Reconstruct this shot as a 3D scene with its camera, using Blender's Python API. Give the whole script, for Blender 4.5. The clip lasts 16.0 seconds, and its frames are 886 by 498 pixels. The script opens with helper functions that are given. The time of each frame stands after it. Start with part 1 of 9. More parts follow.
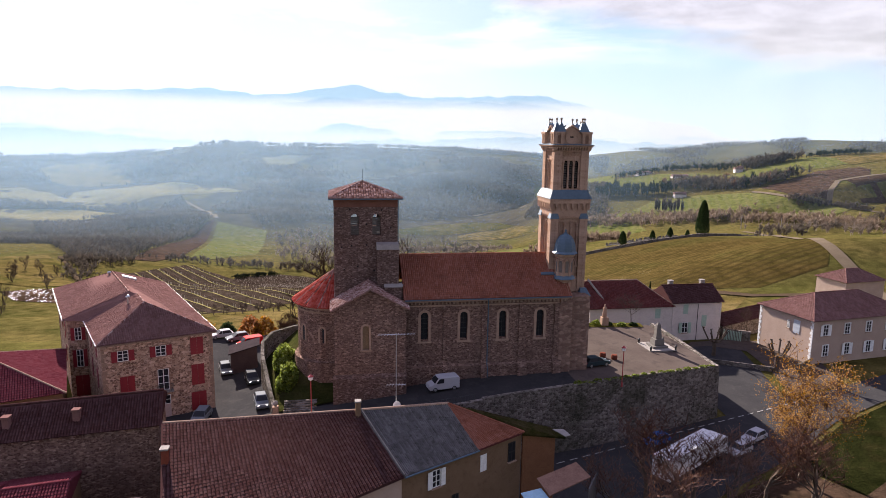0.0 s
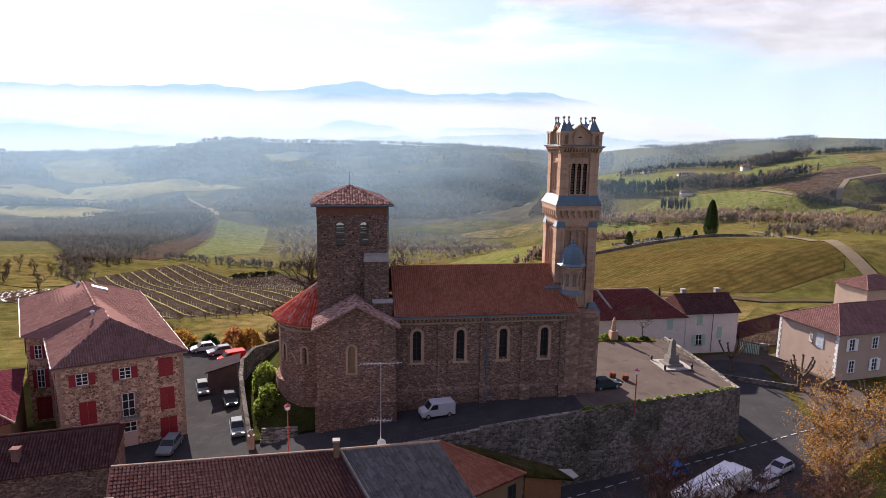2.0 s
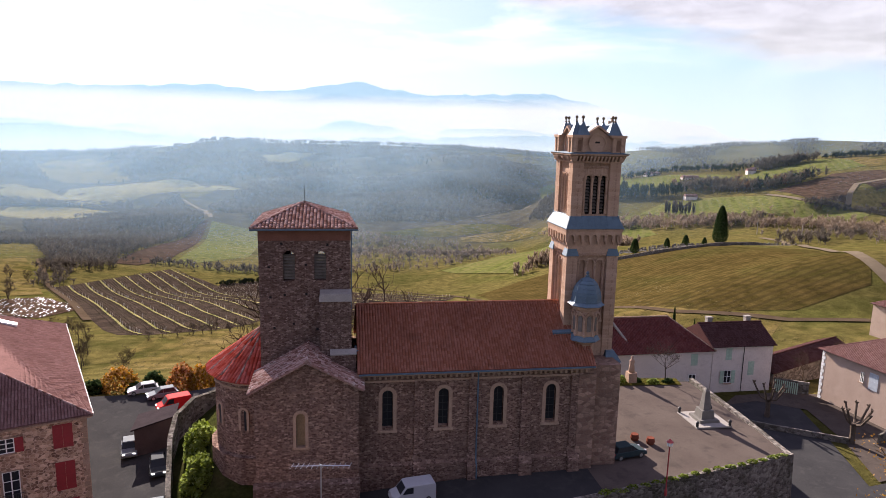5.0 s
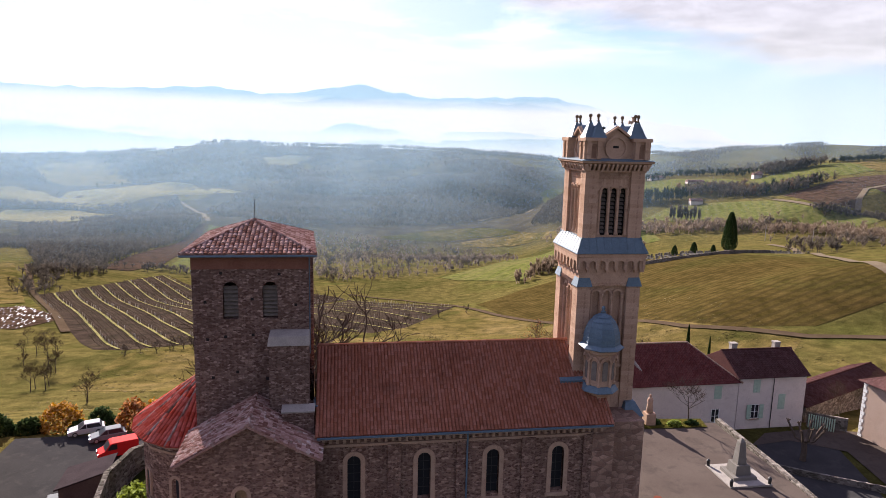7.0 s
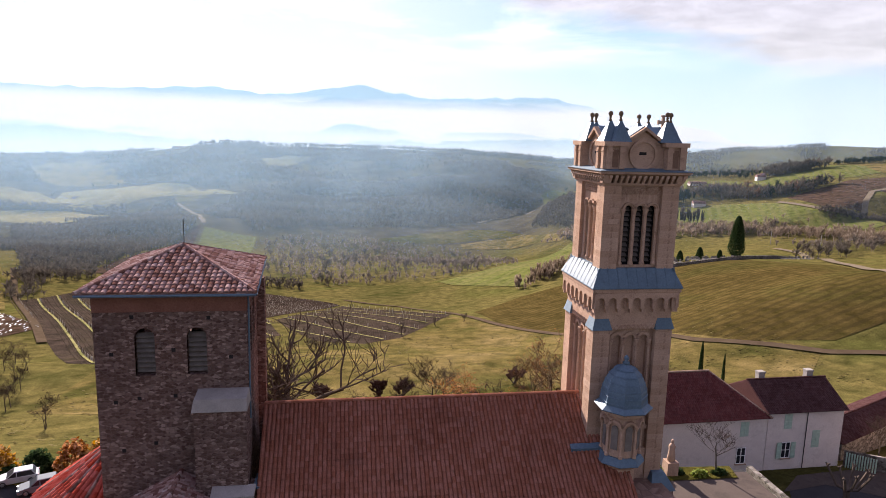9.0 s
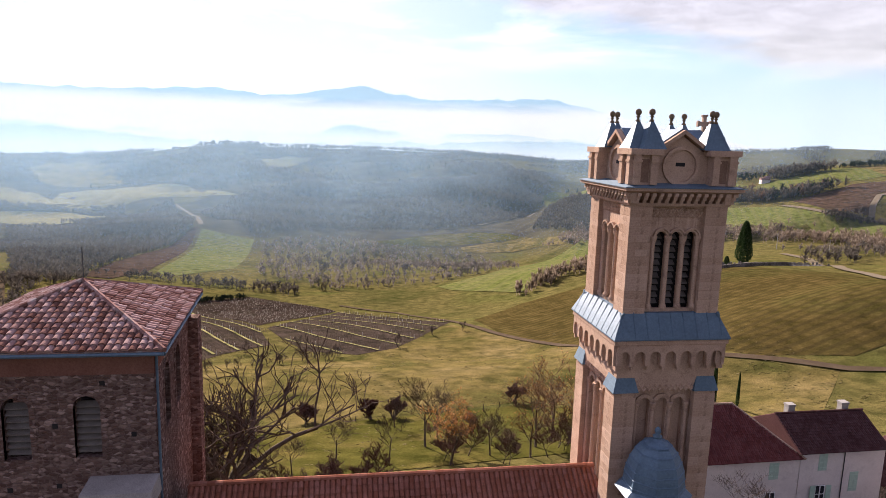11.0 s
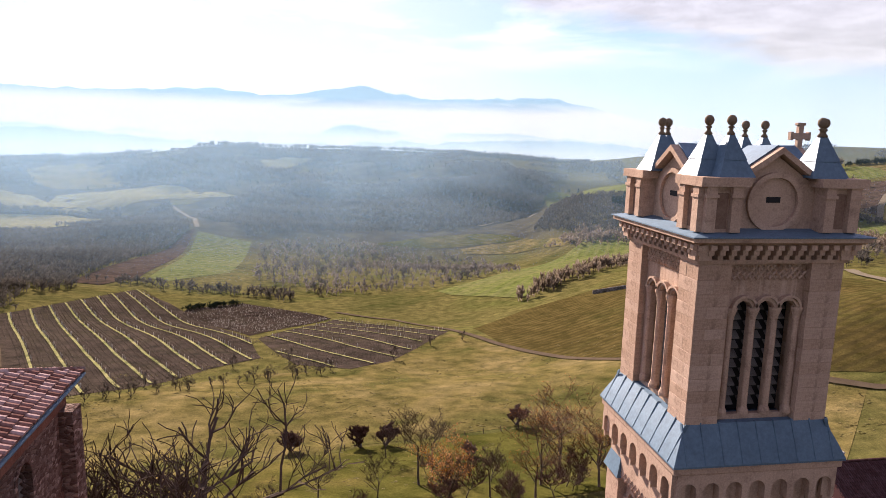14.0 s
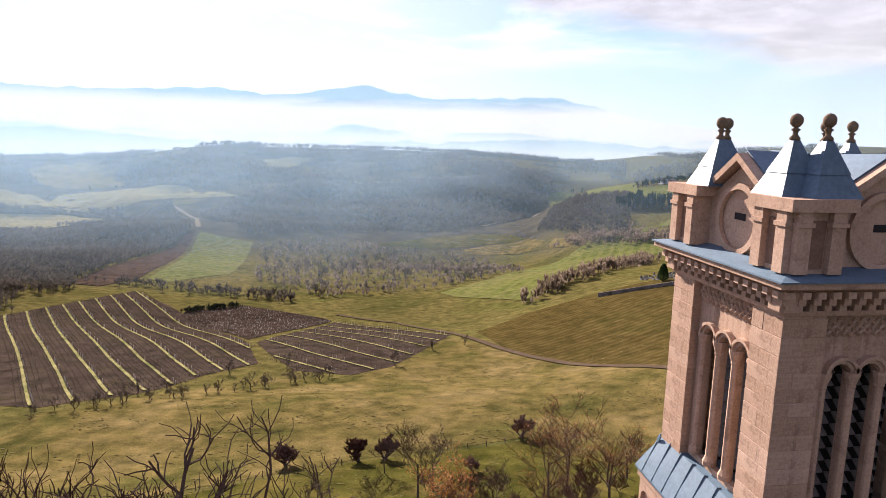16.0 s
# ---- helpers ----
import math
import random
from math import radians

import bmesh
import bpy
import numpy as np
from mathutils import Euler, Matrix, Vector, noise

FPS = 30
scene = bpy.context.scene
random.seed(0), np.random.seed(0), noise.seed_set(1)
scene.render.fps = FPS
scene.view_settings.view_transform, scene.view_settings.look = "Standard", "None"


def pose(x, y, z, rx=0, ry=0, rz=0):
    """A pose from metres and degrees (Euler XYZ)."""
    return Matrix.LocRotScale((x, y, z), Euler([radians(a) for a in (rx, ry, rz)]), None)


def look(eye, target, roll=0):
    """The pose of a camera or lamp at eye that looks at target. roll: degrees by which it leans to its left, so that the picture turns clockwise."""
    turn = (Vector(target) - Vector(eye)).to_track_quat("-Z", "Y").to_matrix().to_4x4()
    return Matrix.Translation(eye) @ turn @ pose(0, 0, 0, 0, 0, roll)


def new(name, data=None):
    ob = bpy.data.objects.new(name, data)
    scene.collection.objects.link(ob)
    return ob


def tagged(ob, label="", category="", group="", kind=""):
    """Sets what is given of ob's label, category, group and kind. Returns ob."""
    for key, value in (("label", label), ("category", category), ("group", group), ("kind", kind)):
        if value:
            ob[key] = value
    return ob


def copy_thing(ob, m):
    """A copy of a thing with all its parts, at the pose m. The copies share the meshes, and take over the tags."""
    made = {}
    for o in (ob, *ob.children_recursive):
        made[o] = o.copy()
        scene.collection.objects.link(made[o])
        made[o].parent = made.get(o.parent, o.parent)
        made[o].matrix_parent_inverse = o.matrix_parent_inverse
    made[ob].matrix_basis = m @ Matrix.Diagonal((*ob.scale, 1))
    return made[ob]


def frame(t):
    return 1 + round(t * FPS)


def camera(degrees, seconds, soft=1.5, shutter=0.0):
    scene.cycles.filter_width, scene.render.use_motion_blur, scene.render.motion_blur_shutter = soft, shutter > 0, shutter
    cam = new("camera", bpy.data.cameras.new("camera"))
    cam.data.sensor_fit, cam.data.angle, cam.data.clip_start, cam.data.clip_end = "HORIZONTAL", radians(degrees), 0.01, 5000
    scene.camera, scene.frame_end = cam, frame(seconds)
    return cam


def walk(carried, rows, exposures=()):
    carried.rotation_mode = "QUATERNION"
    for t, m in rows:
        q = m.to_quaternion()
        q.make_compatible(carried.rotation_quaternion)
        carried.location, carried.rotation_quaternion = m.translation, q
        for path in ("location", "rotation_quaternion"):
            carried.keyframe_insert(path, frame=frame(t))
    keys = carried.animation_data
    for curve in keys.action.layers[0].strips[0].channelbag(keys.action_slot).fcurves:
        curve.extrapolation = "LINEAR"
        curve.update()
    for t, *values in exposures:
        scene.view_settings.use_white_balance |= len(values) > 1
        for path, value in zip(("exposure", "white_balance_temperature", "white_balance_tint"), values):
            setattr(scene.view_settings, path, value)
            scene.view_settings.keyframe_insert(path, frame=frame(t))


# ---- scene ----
cam = camera(68.0, 16.0, 0.75)
EXPOSURE = 1.85
PATH = [
    (0, (-11.782, -84.363, 32.136), (-11.454, -82.42, 31.797), 0.9),
    (0.5, (-11.297, -82.754, 32.243), (-10.973, -80.811, 31.9), 0.8),
    (1, (-10.638, -80.63, 32.34), (-10.317, -78.686, 31.995), 0.9),
    (1.5, (-10.141, -78.602, 32.159), (-9.82, -76.658, 31.818), 0.9),
    (2, (-9.285, -76.202, 32.568), (-8.969, -74.259, 32.219), 1.0),
    (2.5, (-8.378, -73.881, 32.717), (-8.068, -71.936, 32.366), 1.1),
    (3, (-7.684, -71.082, 32.855), (-7.372, -69.138, 32.503), 1.2),
    (3.5, (-6.964, -68.381, 32.46), (-6.649, -66.435, 32.118), 1.1),
    (4, (-6.183, -65.209, 32.85), (-5.865, -63.266, 32.5), 1.2),
    (6.5, (-1.734, -49.752, 32.685), (-1.424, -47.806, 32.348), 1.4),
    (7, (-0.893, -46.762, 32.763), (-0.584, -44.815, 32.426), 1.4),
    (7.5, (-0.123, -43.883, 32.774), (0.186, -41.936, 32.438), 1.5),
    (8, (0.676, -40.904, 32.842), (0.985, -38.957, 32.505), 1.5),
    (8.5, (1.443, -38.328, 32.834), (1.75, -36.381, 32.5), 1.4),
    (9, (2.111, -35.655, 32.957), (2.42, -33.708, 32.622), 1.5),
    (9.5, (2.645, -33.265, 33.061), (2.957, -31.318, 32.727), 1.5),
    (10, (3.424, -30.75, 33.045), (3.73, -28.801, 32.714), 1.7),
    (12.5, (6.196, -20.245, 33.691), (6.501, -18.297, 33.358), 1.4),
    (13, (6.625, -18.428, 33.845), (6.933, -16.48, 33.511), 1.1),
    (13.5, (7.1, -16.799, 33.861), (7.404, -14.85, 33.528), 1.4),
    (14, (7.477, -15.223, 33.944), (7.78, -13.274, 33.611), 1.4),
    (14.5, (7.756, -13.931, 34.001), (8.056, -11.982, 33.668), 1.5),
    (15, (8.028, -12.502, 34.1), (8.328, -10.553, 33.766), 1.3),
    (15.5, (8.332, -11.161, 34.09), (8.626, -9.212, 33.756), 1.5),
    (16, (8.53, -9.843, 34.121), (8.824, -7.893, 33.786), 1.4),
]
walk(cam, [(t, look(eye, target, roll)) for t, eye, target, roll in PATH], [(0, EXPOSURE, 6350, 18), (16, EXPOSURE, 6350, 18)])

# ---- world, sun, exposure ----
SUN_EL, SUN_AZ = radians(24.0), radians(-16.0)      # azimuth from +y towards +x
world = bpy.data.worlds.new("sky")
scene.world = world
world.use_nodes = True


def sky_nodes(nt):
    nt.nodes.clear()
    N, L = nt.nodes.new, nt.links.new
    out, bg = N("ShaderNodeOutputWorld"), N("ShaderNodeBackground")
    sky = N("ShaderNodeTexSky")
    sky.sky_type, sky.sun_disc = "NISHITA", False
    sky.sun_elevation, sky.sun_rotation = SUN_EL, SUN_AZ
    sky.altitude, sky.air_density, sky.dust_density, sky.ozone_density = 400, 1.0, 0.7, 1.5
    tc, mp = N("ShaderNodeTexCoord"), N("ShaderNodeMapping")
    mp.inputs["Scale"].default_value = (1.0, 1.0, 5.5)
    mp.inputs["Rotation"].default_value = (0.05, -0.10, 0.3)
    L(tc.outputs["Generated"], mp.inputs["Vector"])
    n1 = N("ShaderNodeTexNoise")
    n1.inputs["Scale"].default_value, n1.inputs["Detail"].default_value = 2.3, 9
    n1.inputs["Roughness"].default_value, n1.inputs["Distortion"].default_value = 0.62, 0.35
    L(mp.outputs["Vector"], n1.inputs["Vector"])
    r1 = N("ShaderNodeMapRange")
    r1.inputs["From Min"].default_value, r1.inputs["From Max"].default_value = 0.5, 0.8
    L(n1.outputs["Fac"], r1.inputs["Value"])
    # clouds thin out towards the horizon
    sp = N("ShaderNodeSeparateXYZ")
    L(tc.outputs["Generated"], sp.inputs["Vector"])
    r2 = N("ShaderNodeMapRange")
    r2.inputs["From Min"].default_value, r2.inputs["From Max"].default_value = 0.06, 0.16
    L(sp.outputs["Z"], r2.inputs["Value"])
    mu = N("ShaderNodeMath")
    mu.operation = "MULTIPLY"
    L(r1.outputs["Result"], mu.inputs[0]), L(r2.outputs["Result"], mu.inputs[1])
    n2 = N("ShaderNodeTexNoise")
    n2.inputs["Scale"].default_value, n2.inputs["Detail"].default_value = 6.0, 8
    L(mp.outputs["Vector"], n2.inputs["Vector"])
    # haze whitens the sky low down; clouds take the sky's own brightness, greyed and lifted
    cap = N("ShaderNodeMix")
    cap.data_type, cap.blend_type = "RGBA", "DARKEN"
    cap.inputs["Factor"].default_value = 1.0
    cap.inputs["B"].default_value = (17, 17, 17, 1)
    L(sky.outputs["Color"], cap.inputs["A"])
    # thin high haze scatters light round the sun's side of the sky
    toward, glow = N("ShaderNodeVectorMath"), N("ShaderNodeMapRange")
    toward.operation = "DOT_PRODUCT"
    toward.inputs[1].default_value = (math.sin(SUN_AZ) * math.cos(SUN_EL), math.cos(SUN_AZ) * math.cos(SUN_EL), math.sin(SUN_EL))
    L(tc.outputs["Generated"], toward.inputs[0])
    glow.inputs["From Min"].default_value, glow.inputs["From Max"].default_value = 0.0, 0.7
    L(toward.outputs["Value"], glow.inputs["Value"])
    veil = N("ShaderNodeMix")
    veil.data_type, veil.blend_type = "RGBA", "LIGHTEN"
    veil.inputs["B"].default_value = (7.4, 11.0, 14.2, 1)
    L(glow.outputs["Result"], veil.inputs["Factor"]), L(cap.outputs["Result"], veil.inputs["A"])
    cap = veil
    lum, bw = N("ShaderNodeRGBToBW"), N("ShaderNodeMath")
    bw.operation = "MAXIMUM"
    bw.inputs[1].default_value = 13.5
    L(cap.outputs["Result"], lum.inputs["Color"]), L(lum.outputs["Val"], bw.inputs[0])
    hz = N("ShaderNodeMapRange")
    hz.inputs["From Min"].default_value, hz.inputs["From Max"].default_value = 0.0, 0.16
    hz.inputs["To Min"].default_value, hz.inputs["To Max"].default_value = 1.0, 0.0
    L(sp.outputs["Z"], hz.inputs["Value"])
    pale = N("ShaderNodeMix")
    pale.data_type, pale.blend_type = "RGBA", "MULTIPLY"
    pale.inputs["Factor"].default_value = 1.0
    pale.inputs["B"].default_value = (0.95, 1.08, 1.18, 1)
    L(bw.outputs["Value"], pale.inputs["A"])
    low = N("ShaderNodeMix")
    low.data_type = "RGBA"
    L(hz.outputs["Result"], low.inputs["Factor"]), L(cap.outputs["Result"], low.inputs["A"]), L(pale.outputs["Result"], low.inputs["B"])
    wide, white = N("ShaderNodeMapRange"), N("ShaderNodeMix")
    wide.inputs["From Min"].default_value, wide.inputs["From Max"].default_value = 0.02, 0.42
    wide.inputs["To Min"].default_value, wide.inputs["To Max"].default_value = 0.92, 0.0
    L(sp.outputs["X"], wide.inputs["Value"])
    white.data_type = "RGBA"
    L(wide.outputs["Result"], white.inputs["Factor"]), L(low.outputs["Result"], white.inputs["A"]), L(pale.outputs["Result"], white.inputs["B"])
    low = white
    rc = N("ShaderNodeValToRGB")
    rc.color_ramp.elements[0].position, rc.color_ramp.elements[0].color = 0.3, (1.25, 1.28, 1.33, 1)
    rc.color_ramp.elements[1].position, rc.color_ramp.elements[1].color = 0.62, (2.1, 2.1, 2.1, 1)
    L(n2.outputs["Fac"], rc.inputs["Fac"])
    cl = N("ShaderNodeMix")
    cl.data_type, cl.blend_type = "RGBA", "MULTIPLY"
    cl.inputs["Factor"].default_value = 1.0
    cb = N("ShaderNodeMath")
    cb.operation = "MAXIMUM"
    cb.inputs[1].default_value = 12.5
    L(lum.outputs["Val"], cb.inputs[0])
    L(cb.outputs["Value"], cl.inputs["A"]), L(rc.outputs["Color"], cl.inputs["B"])
    mix = N("ShaderNodeMix")
    mix.data_type = "RGBA"
    L(mu.outputs["Value"], mix.inputs["Factor"])
    L(low.outputs["Result"], mix.inputs["A"]), L(cl.outputs["Result"], mix.inputs["B"])
    edge, wave, bank = N("ShaderNodeMath"), N("ShaderNodeMath"), N("ShaderNodeMapRange")
    edge.operation = wave.operation = "MULTIPLY_ADD"
    edge.inputs[1].default_value, wave.inputs[1].default_value = 0.24, 0.16
    L(sp.outputs["X"], edge.inputs[0]), L(sp.outputs["Z"], edge.inputs[2])
    L(n1.outputs["Fac"], wave.inputs[0]), L(edge.outputs["Value"], wave.inputs[2])
    bank.inputs["From Min"].default_value, bank.inputs["From Max"].default_value = 0.318, 0.352
    L(wave.outputs["Value"], bank.inputs["Value"])
    n3, puffs = N("ShaderNodeTexNoise"), N("ShaderNodeMapping")
    puffs.inputs["Scale"].default_value, puffs.inputs["Rotation"].default_value = (1.0, 1.0, 3.6), (0.0, -0.22, 0.0)
    L(tc.outputs["Generated"], puffs.inputs["Vector"]), L(puffs.outputs["Vector"], n3.inputs["Vector"])
    n3.inputs["Scale"].default_value, n3.inputs["Detail"].default_value, n3.inputs["Roughness"].default_value, n3.inputs["Distortion"].default_value = 13.0, 7, 0.62, 0.25
    tone = N("ShaderNodeValToRGB")
    tone.color_ramp.elements[0].position, tone.color_ramp.elements[0].color = 0.34, (0.78, 0.78, 0.785, 1)
    tone.color_ramp.elements[1].position, tone.color_ramp.elements[1].color = 0.62, (1.0, 1.0, 1.0, 1)
    L(n3.outputs["Fac"], tone.inputs["Fac"])
    grey, over = N("ShaderNodeMix"), N("ShaderNodeMix")
    grey.data_type, grey.blend_type, over.data_type = "RGBA", "MULTIPLY", "RGBA"
    grey.inputs["Factor"].default_value = 1.0
    L(cb.outputs["Value"], grey.inputs["A"]), L(tone.outputs["Color"], grey.inputs["B"])
    L(bank.outputs["Result"], over.inputs["Factor"]), L(mix.outputs["Result"], over.inputs["A"]), L(grey.outputs["Result"], over.inputs["B"])
    mix = over
    bg.inputs["Strength"].default_value = SKY_STRENGTH
    dim = N("ShaderNodeMix")
    dim.data_type, dim.blend_type = "RGBA", "MULTIPLY"
    dim.inputs["Factor"].default_value = 1.0
    # a hazy winter sky: deep overhead, bright low down
    zen = N("ShaderNodeMapRange")
    zen.inputs["From Min"].default_value, zen.inputs["From Max"].default_value = 0.12, 0.45
    zen.inputs["To Min"].default_value, zen.inputs["To Max"].default_value = 0.0, 1.0
    L(sp.outputs["Z"], zen.inputs["Value"])
    deep = N("ShaderNodeMix")
    deep.data_type = "RGBA"
    deep.inputs["A"].default_value, deep.inputs["B"].default_value = (0.43, 0.43, 0.43, 1), (0.31, 0.315, 0.46, 1)
    L(zen.outputs["Result"], deep.inputs["Factor"])
    # hazy air scatters forward: the side away from the sun is the darker one
    away, shade = N("ShaderNodeMapRange"), N("ShaderNodeMix")
    away.inputs["From Min"].default_value, away.inputs["From Max"].default_value = -0.25, 0.45
    away.inputs["To Min"].default_value, away.inputs["To Max"].default_value = 0.6, 1.0
    L(toward.outputs["Value"], away.inputs["Value"])
    shade.data_type, shade.blend_type = "RGBA", "MULTIPLY"
    shade.inputs["Factor"].default_value = 1.0
    L(mix.outputs["Result"], shade.inputs["A"]), L(away.outputs["Result"], shade.inputs["B"])
    L(shade.outputs["Result"], dim.inputs["A"]), L(deep.outputs["Result"], dim.inputs["B"])
    L(dim.outputs["Result"], bg.inputs["Color"]), L(bg.outputs["Background"], out.inputs["Surface"])


SKY_STRENGTH = 0.05
sky_nodes(world.node_tree)
sun_data = bpy.data.lights.new("sun", "SUN")
sun_data.energy, sun_data.angle, sun_data.color = 5.0, radians(0.6), (1.0, 0.91, 0.79)
sun = new("sun", sun_data)
sun.matrix_world = look((0, 0, 300), Vector((0, 0, 300)) - Vector((math.sin(SUN_AZ) * math.cos(SUN_EL), math.cos(SUN_AZ) * math.cos(SUN_EL), math.sin(SUN_EL))))


# ---- materials ----
def material(name):
    m = bpy.data.materials.new(name)
    m.use_nodes = True
    nt = m.node_tree
    return m, nt, nt.nodes["Principled BSDF"]


def noise_node(nt, scale, detail=5, rough=0.55, vec=None, dist=0.0):
    n = nt.nodes.new("ShaderNodeTexNoise")
    n.inputs["Scale"].default_value, n.inputs["Detail"].default_value = scale, detail
    n.inputs["Roughness"].default_value, n.inputs["Distortion"].default_value = rough, dist
    nt.links.new(vec or coords(nt), n.inputs["Vector"])
    return n.outputs["Fac"]


def coords(nt, scale=None, rot=None):
    tc = nt.nodes.new("ShaderNodeTexCoord")
    if scale is None and rot is None:
        return tc.outputs["Object"]
    mp = nt.nodes.new("ShaderNodeMapping")
    mp.inputs["Scale"].default_value = scale or (1, 1, 1)
    mp.inputs["Rotation"].default_value = rot or (0, 0, 0)
    nt.links.new(tc.outputs["Object"], mp.inputs["Vector"])
    return mp.outputs["Vector"]


def ramp(nt, fac, stops):
    r = nt.nodes.new("ShaderNodeValToRGB")
    els = r.color_ramp.elements
    while len(els) < len(stops):
        els.new(0.5)
    for e, (p, c) in zip(els, stops):
        e.position, e.color = p, (*c, 1)
    nt.links.new(fac, r.inputs["Fac"])
    return r.outputs["Color"]


def blend(nt, fac, a, b, mode="MIX"):
    m = nt.nodes.new("ShaderNodeMix")
    m.data_type, m.blend_type = "RGBA", mode
    for val, key in ((fac, "Factor"), (a, "A"), (b, "B")):
        if isinstance(val, (int, float)):
            m.inputs[key].default_value = val
        elif isinstance(val, tuple):
            m.inputs[key].default_value = (*val, 1)
        else:
            nt.links.new(val, m.inputs[key])
    return m.outputs["Result"]


def bump(nt, bsdf, height, strength=0.5, dist=0.05):
    b = nt.nodes.new("ShaderNodeBump")
    b.inputs["Strength"].default_value, b.inputs["Distance"].default_value = strength, dist
    nt.links.new(height, b.inputs["Height"])
    nt.links.new(b.outputs["Normal"], bsdf.inputs["Normal"])


def mapped(nt, fac, a, b, lo=0.0, hi=1.0):
    r = nt.nodes.new("ShaderNodeMapRange")
    for k, v in (("From Min", a), ("From Max", b), ("To Min", lo), ("To Max", hi)):
        r.inputs[k].default_value = v
    nt.links.new(fac, r.inputs["Value"])
    return r.outputs["Result"]


def rough_mat(name, dark, light, scale=1.0, fine=14.0, rough=0.85, bumps=0.4, dist=0.03, island=0.0, metal=0.0, obj_random=0.0, stain=None, stain_amt=0.4):
    """A mottled surface: two scales of noise between two colours, grain bump, and a change of tone from piece to piece."""
    m, nt, b = material(name)
    big, small = noise_node(nt, scale, 4), noise_node(nt, fine, 6, 0.65)
    col = ramp(nt, big, [(0.3, dark), (0.7, light)])
    col = blend(nt, 0.45, col, ramp(nt, small, [(0.25, tuple(c * 0.55 for c in dark)), (0.75, tuple(min(1, c * 1.35) for c in light))]))
    if stain:
        fac = mapped(nt, noise_node(nt, scale * 2.7, 7, 0.7, dist=0.4), 0.52, 0.68, 0.0, stain_amt)
        col = blend(nt, fac, col, stain)
    if island or obj_random:
        g = nt.nodes.new("ShaderNodeNewGeometry").outputs["Random Per Island"] if island else nt.nodes.new("ShaderNodeObjectInfo").outputs["Random"]
        amt = island or obj_random
        hsv = nt.nodes.new("ShaderNodeHueSaturation")
        nt.links.new(mapped(nt, g, 0, 1, 1 - amt, 1 + amt), hsv.inputs["Value"])
        nt.links.new(mapped(nt, g, 1, 0, 1 - amt * 0.6, 1 + amt * 0.3), hsv.inputs["Saturation"])
        nt.links.new(col, hsv.inputs["Color"])
        col = hsv.outputs["Color"]
    nt.links.new(col, b.inputs["Base Color"])
    b.inputs["Roughness"].default_value, b.inputs["Metallic"].default_value = rough, metal
    if rough >= 0.7:
        b.inputs["Specular IOR Level"].default_value = 0.0
    if bumps:
        bump(nt, b, small, bumps, dist)
    return m


def rubble_mat(name, stops, scale=3.2, mortar=(0.16, 0.13, 0.11), bumps=0.8, squash=1.5, tint=None, tint_amt=0.5):
    """Rubble masonry: cells of uneven stone with recessed lime joints."""
    m, nt, b = material(name)
    vec = coords(nt, (scale, scale, scale * squash))
    wob = nt.nodes.new("ShaderNodeTexNoise")
    wob.inputs["Scale"].default_value = 1.4
    nt.links.new(vec, wob.inputs["Vector"])
    add = nt.nodes.new("ShaderNodeMix")
    add.data_type, add.blend_type = "RGBA", "LINEAR_LIGHT"
    add.inputs["Factor"].default_value = 0.22
    nt.links.new(vec, add.inputs["A"]), nt.links.new(wob.outputs["Color"], add.inputs["B"])
    v = nt.nodes.new("ShaderNodeTexVoronoi")
    v.inputs["Scale"].default_value = 1.0
    e = nt.nodes.new("ShaderNodeTexVoronoi")
    e.feature = "DISTANCE_TO_EDGE"
    e.inputs["Scale"].default_value = 1.0
    nt.links.new(add.outputs["Result"], v.inputs["Vector"]), nt.links.new(add.outputs["Result"], e.inputs["Vector"])
    sep = nt.nodes.new("ShaderNodeSeparateColor")
    nt.links.new(v.outputs["Color"], sep.inputs["Color"])
    col = ramp(nt, sep.outputs["Red"], stops)
    small = noise_node(nt, 9.0, 7, 0.7)
    col = blend(nt, 0.5, col, blend(nt, 1.0, col, ramp(nt, small, [(0.25, (0.45, 0.45, 0.45)), (0.8, (1.5, 1.45, 1.4))]), "MULTIPLY"))
    col = blend(nt, mapped(nt, e.outputs["Distance"], 0.02, 0.09, 0.85, 0.0), col, mortar)
    big = noise_node(nt, 0.22, 6, 0.6, dist=0.5)
    col = blend(nt, mapped(nt, big, 0.45, 0.7, 0.0, tint_amt), col, tint or tuple(c * 0.5 for c in mortar))
    nt.links.new(col, b.inputs["Base Color"])
    b.inputs["Roughness"].default_value, b.inputs["Specular IOR Level"].default_value = 0.92, 0.0
    h = nt.nodes.new("ShaderNodeMath")
    h.operation = "ADD"
    nt.links.new(mapped(nt, e.outputs["Distance"], 0.0, 0.16), h.inputs[0]), nt.links.new(mapped(nt, small, 0, 1, 0, 0.5), h.inputs[1])
    bump(nt, b, h.outputs["Value"], bumps, 0.06)
    return m


def plain(name, col, rough=0.5, metal=0.0, bumps=0.0, emit=None, alpha=None):
    m, nt, b = material(name)
    n = noise_node(nt, 3.0, 4)
    nt.links.new(ramp(nt, n, [(0.2, tuple(c * 0.82 for c in col)), (0.8, tuple(min(1, c * 1.12) for c in col))]), b.inputs["Base Color"])
    b.inputs["Roughness"].default_value, b.inputs["Metallic"].default_value = rough, metal
    if bumps:
        bump(nt, b, noise_node(nt, 22, 5), bumps, 0.02)
    return m


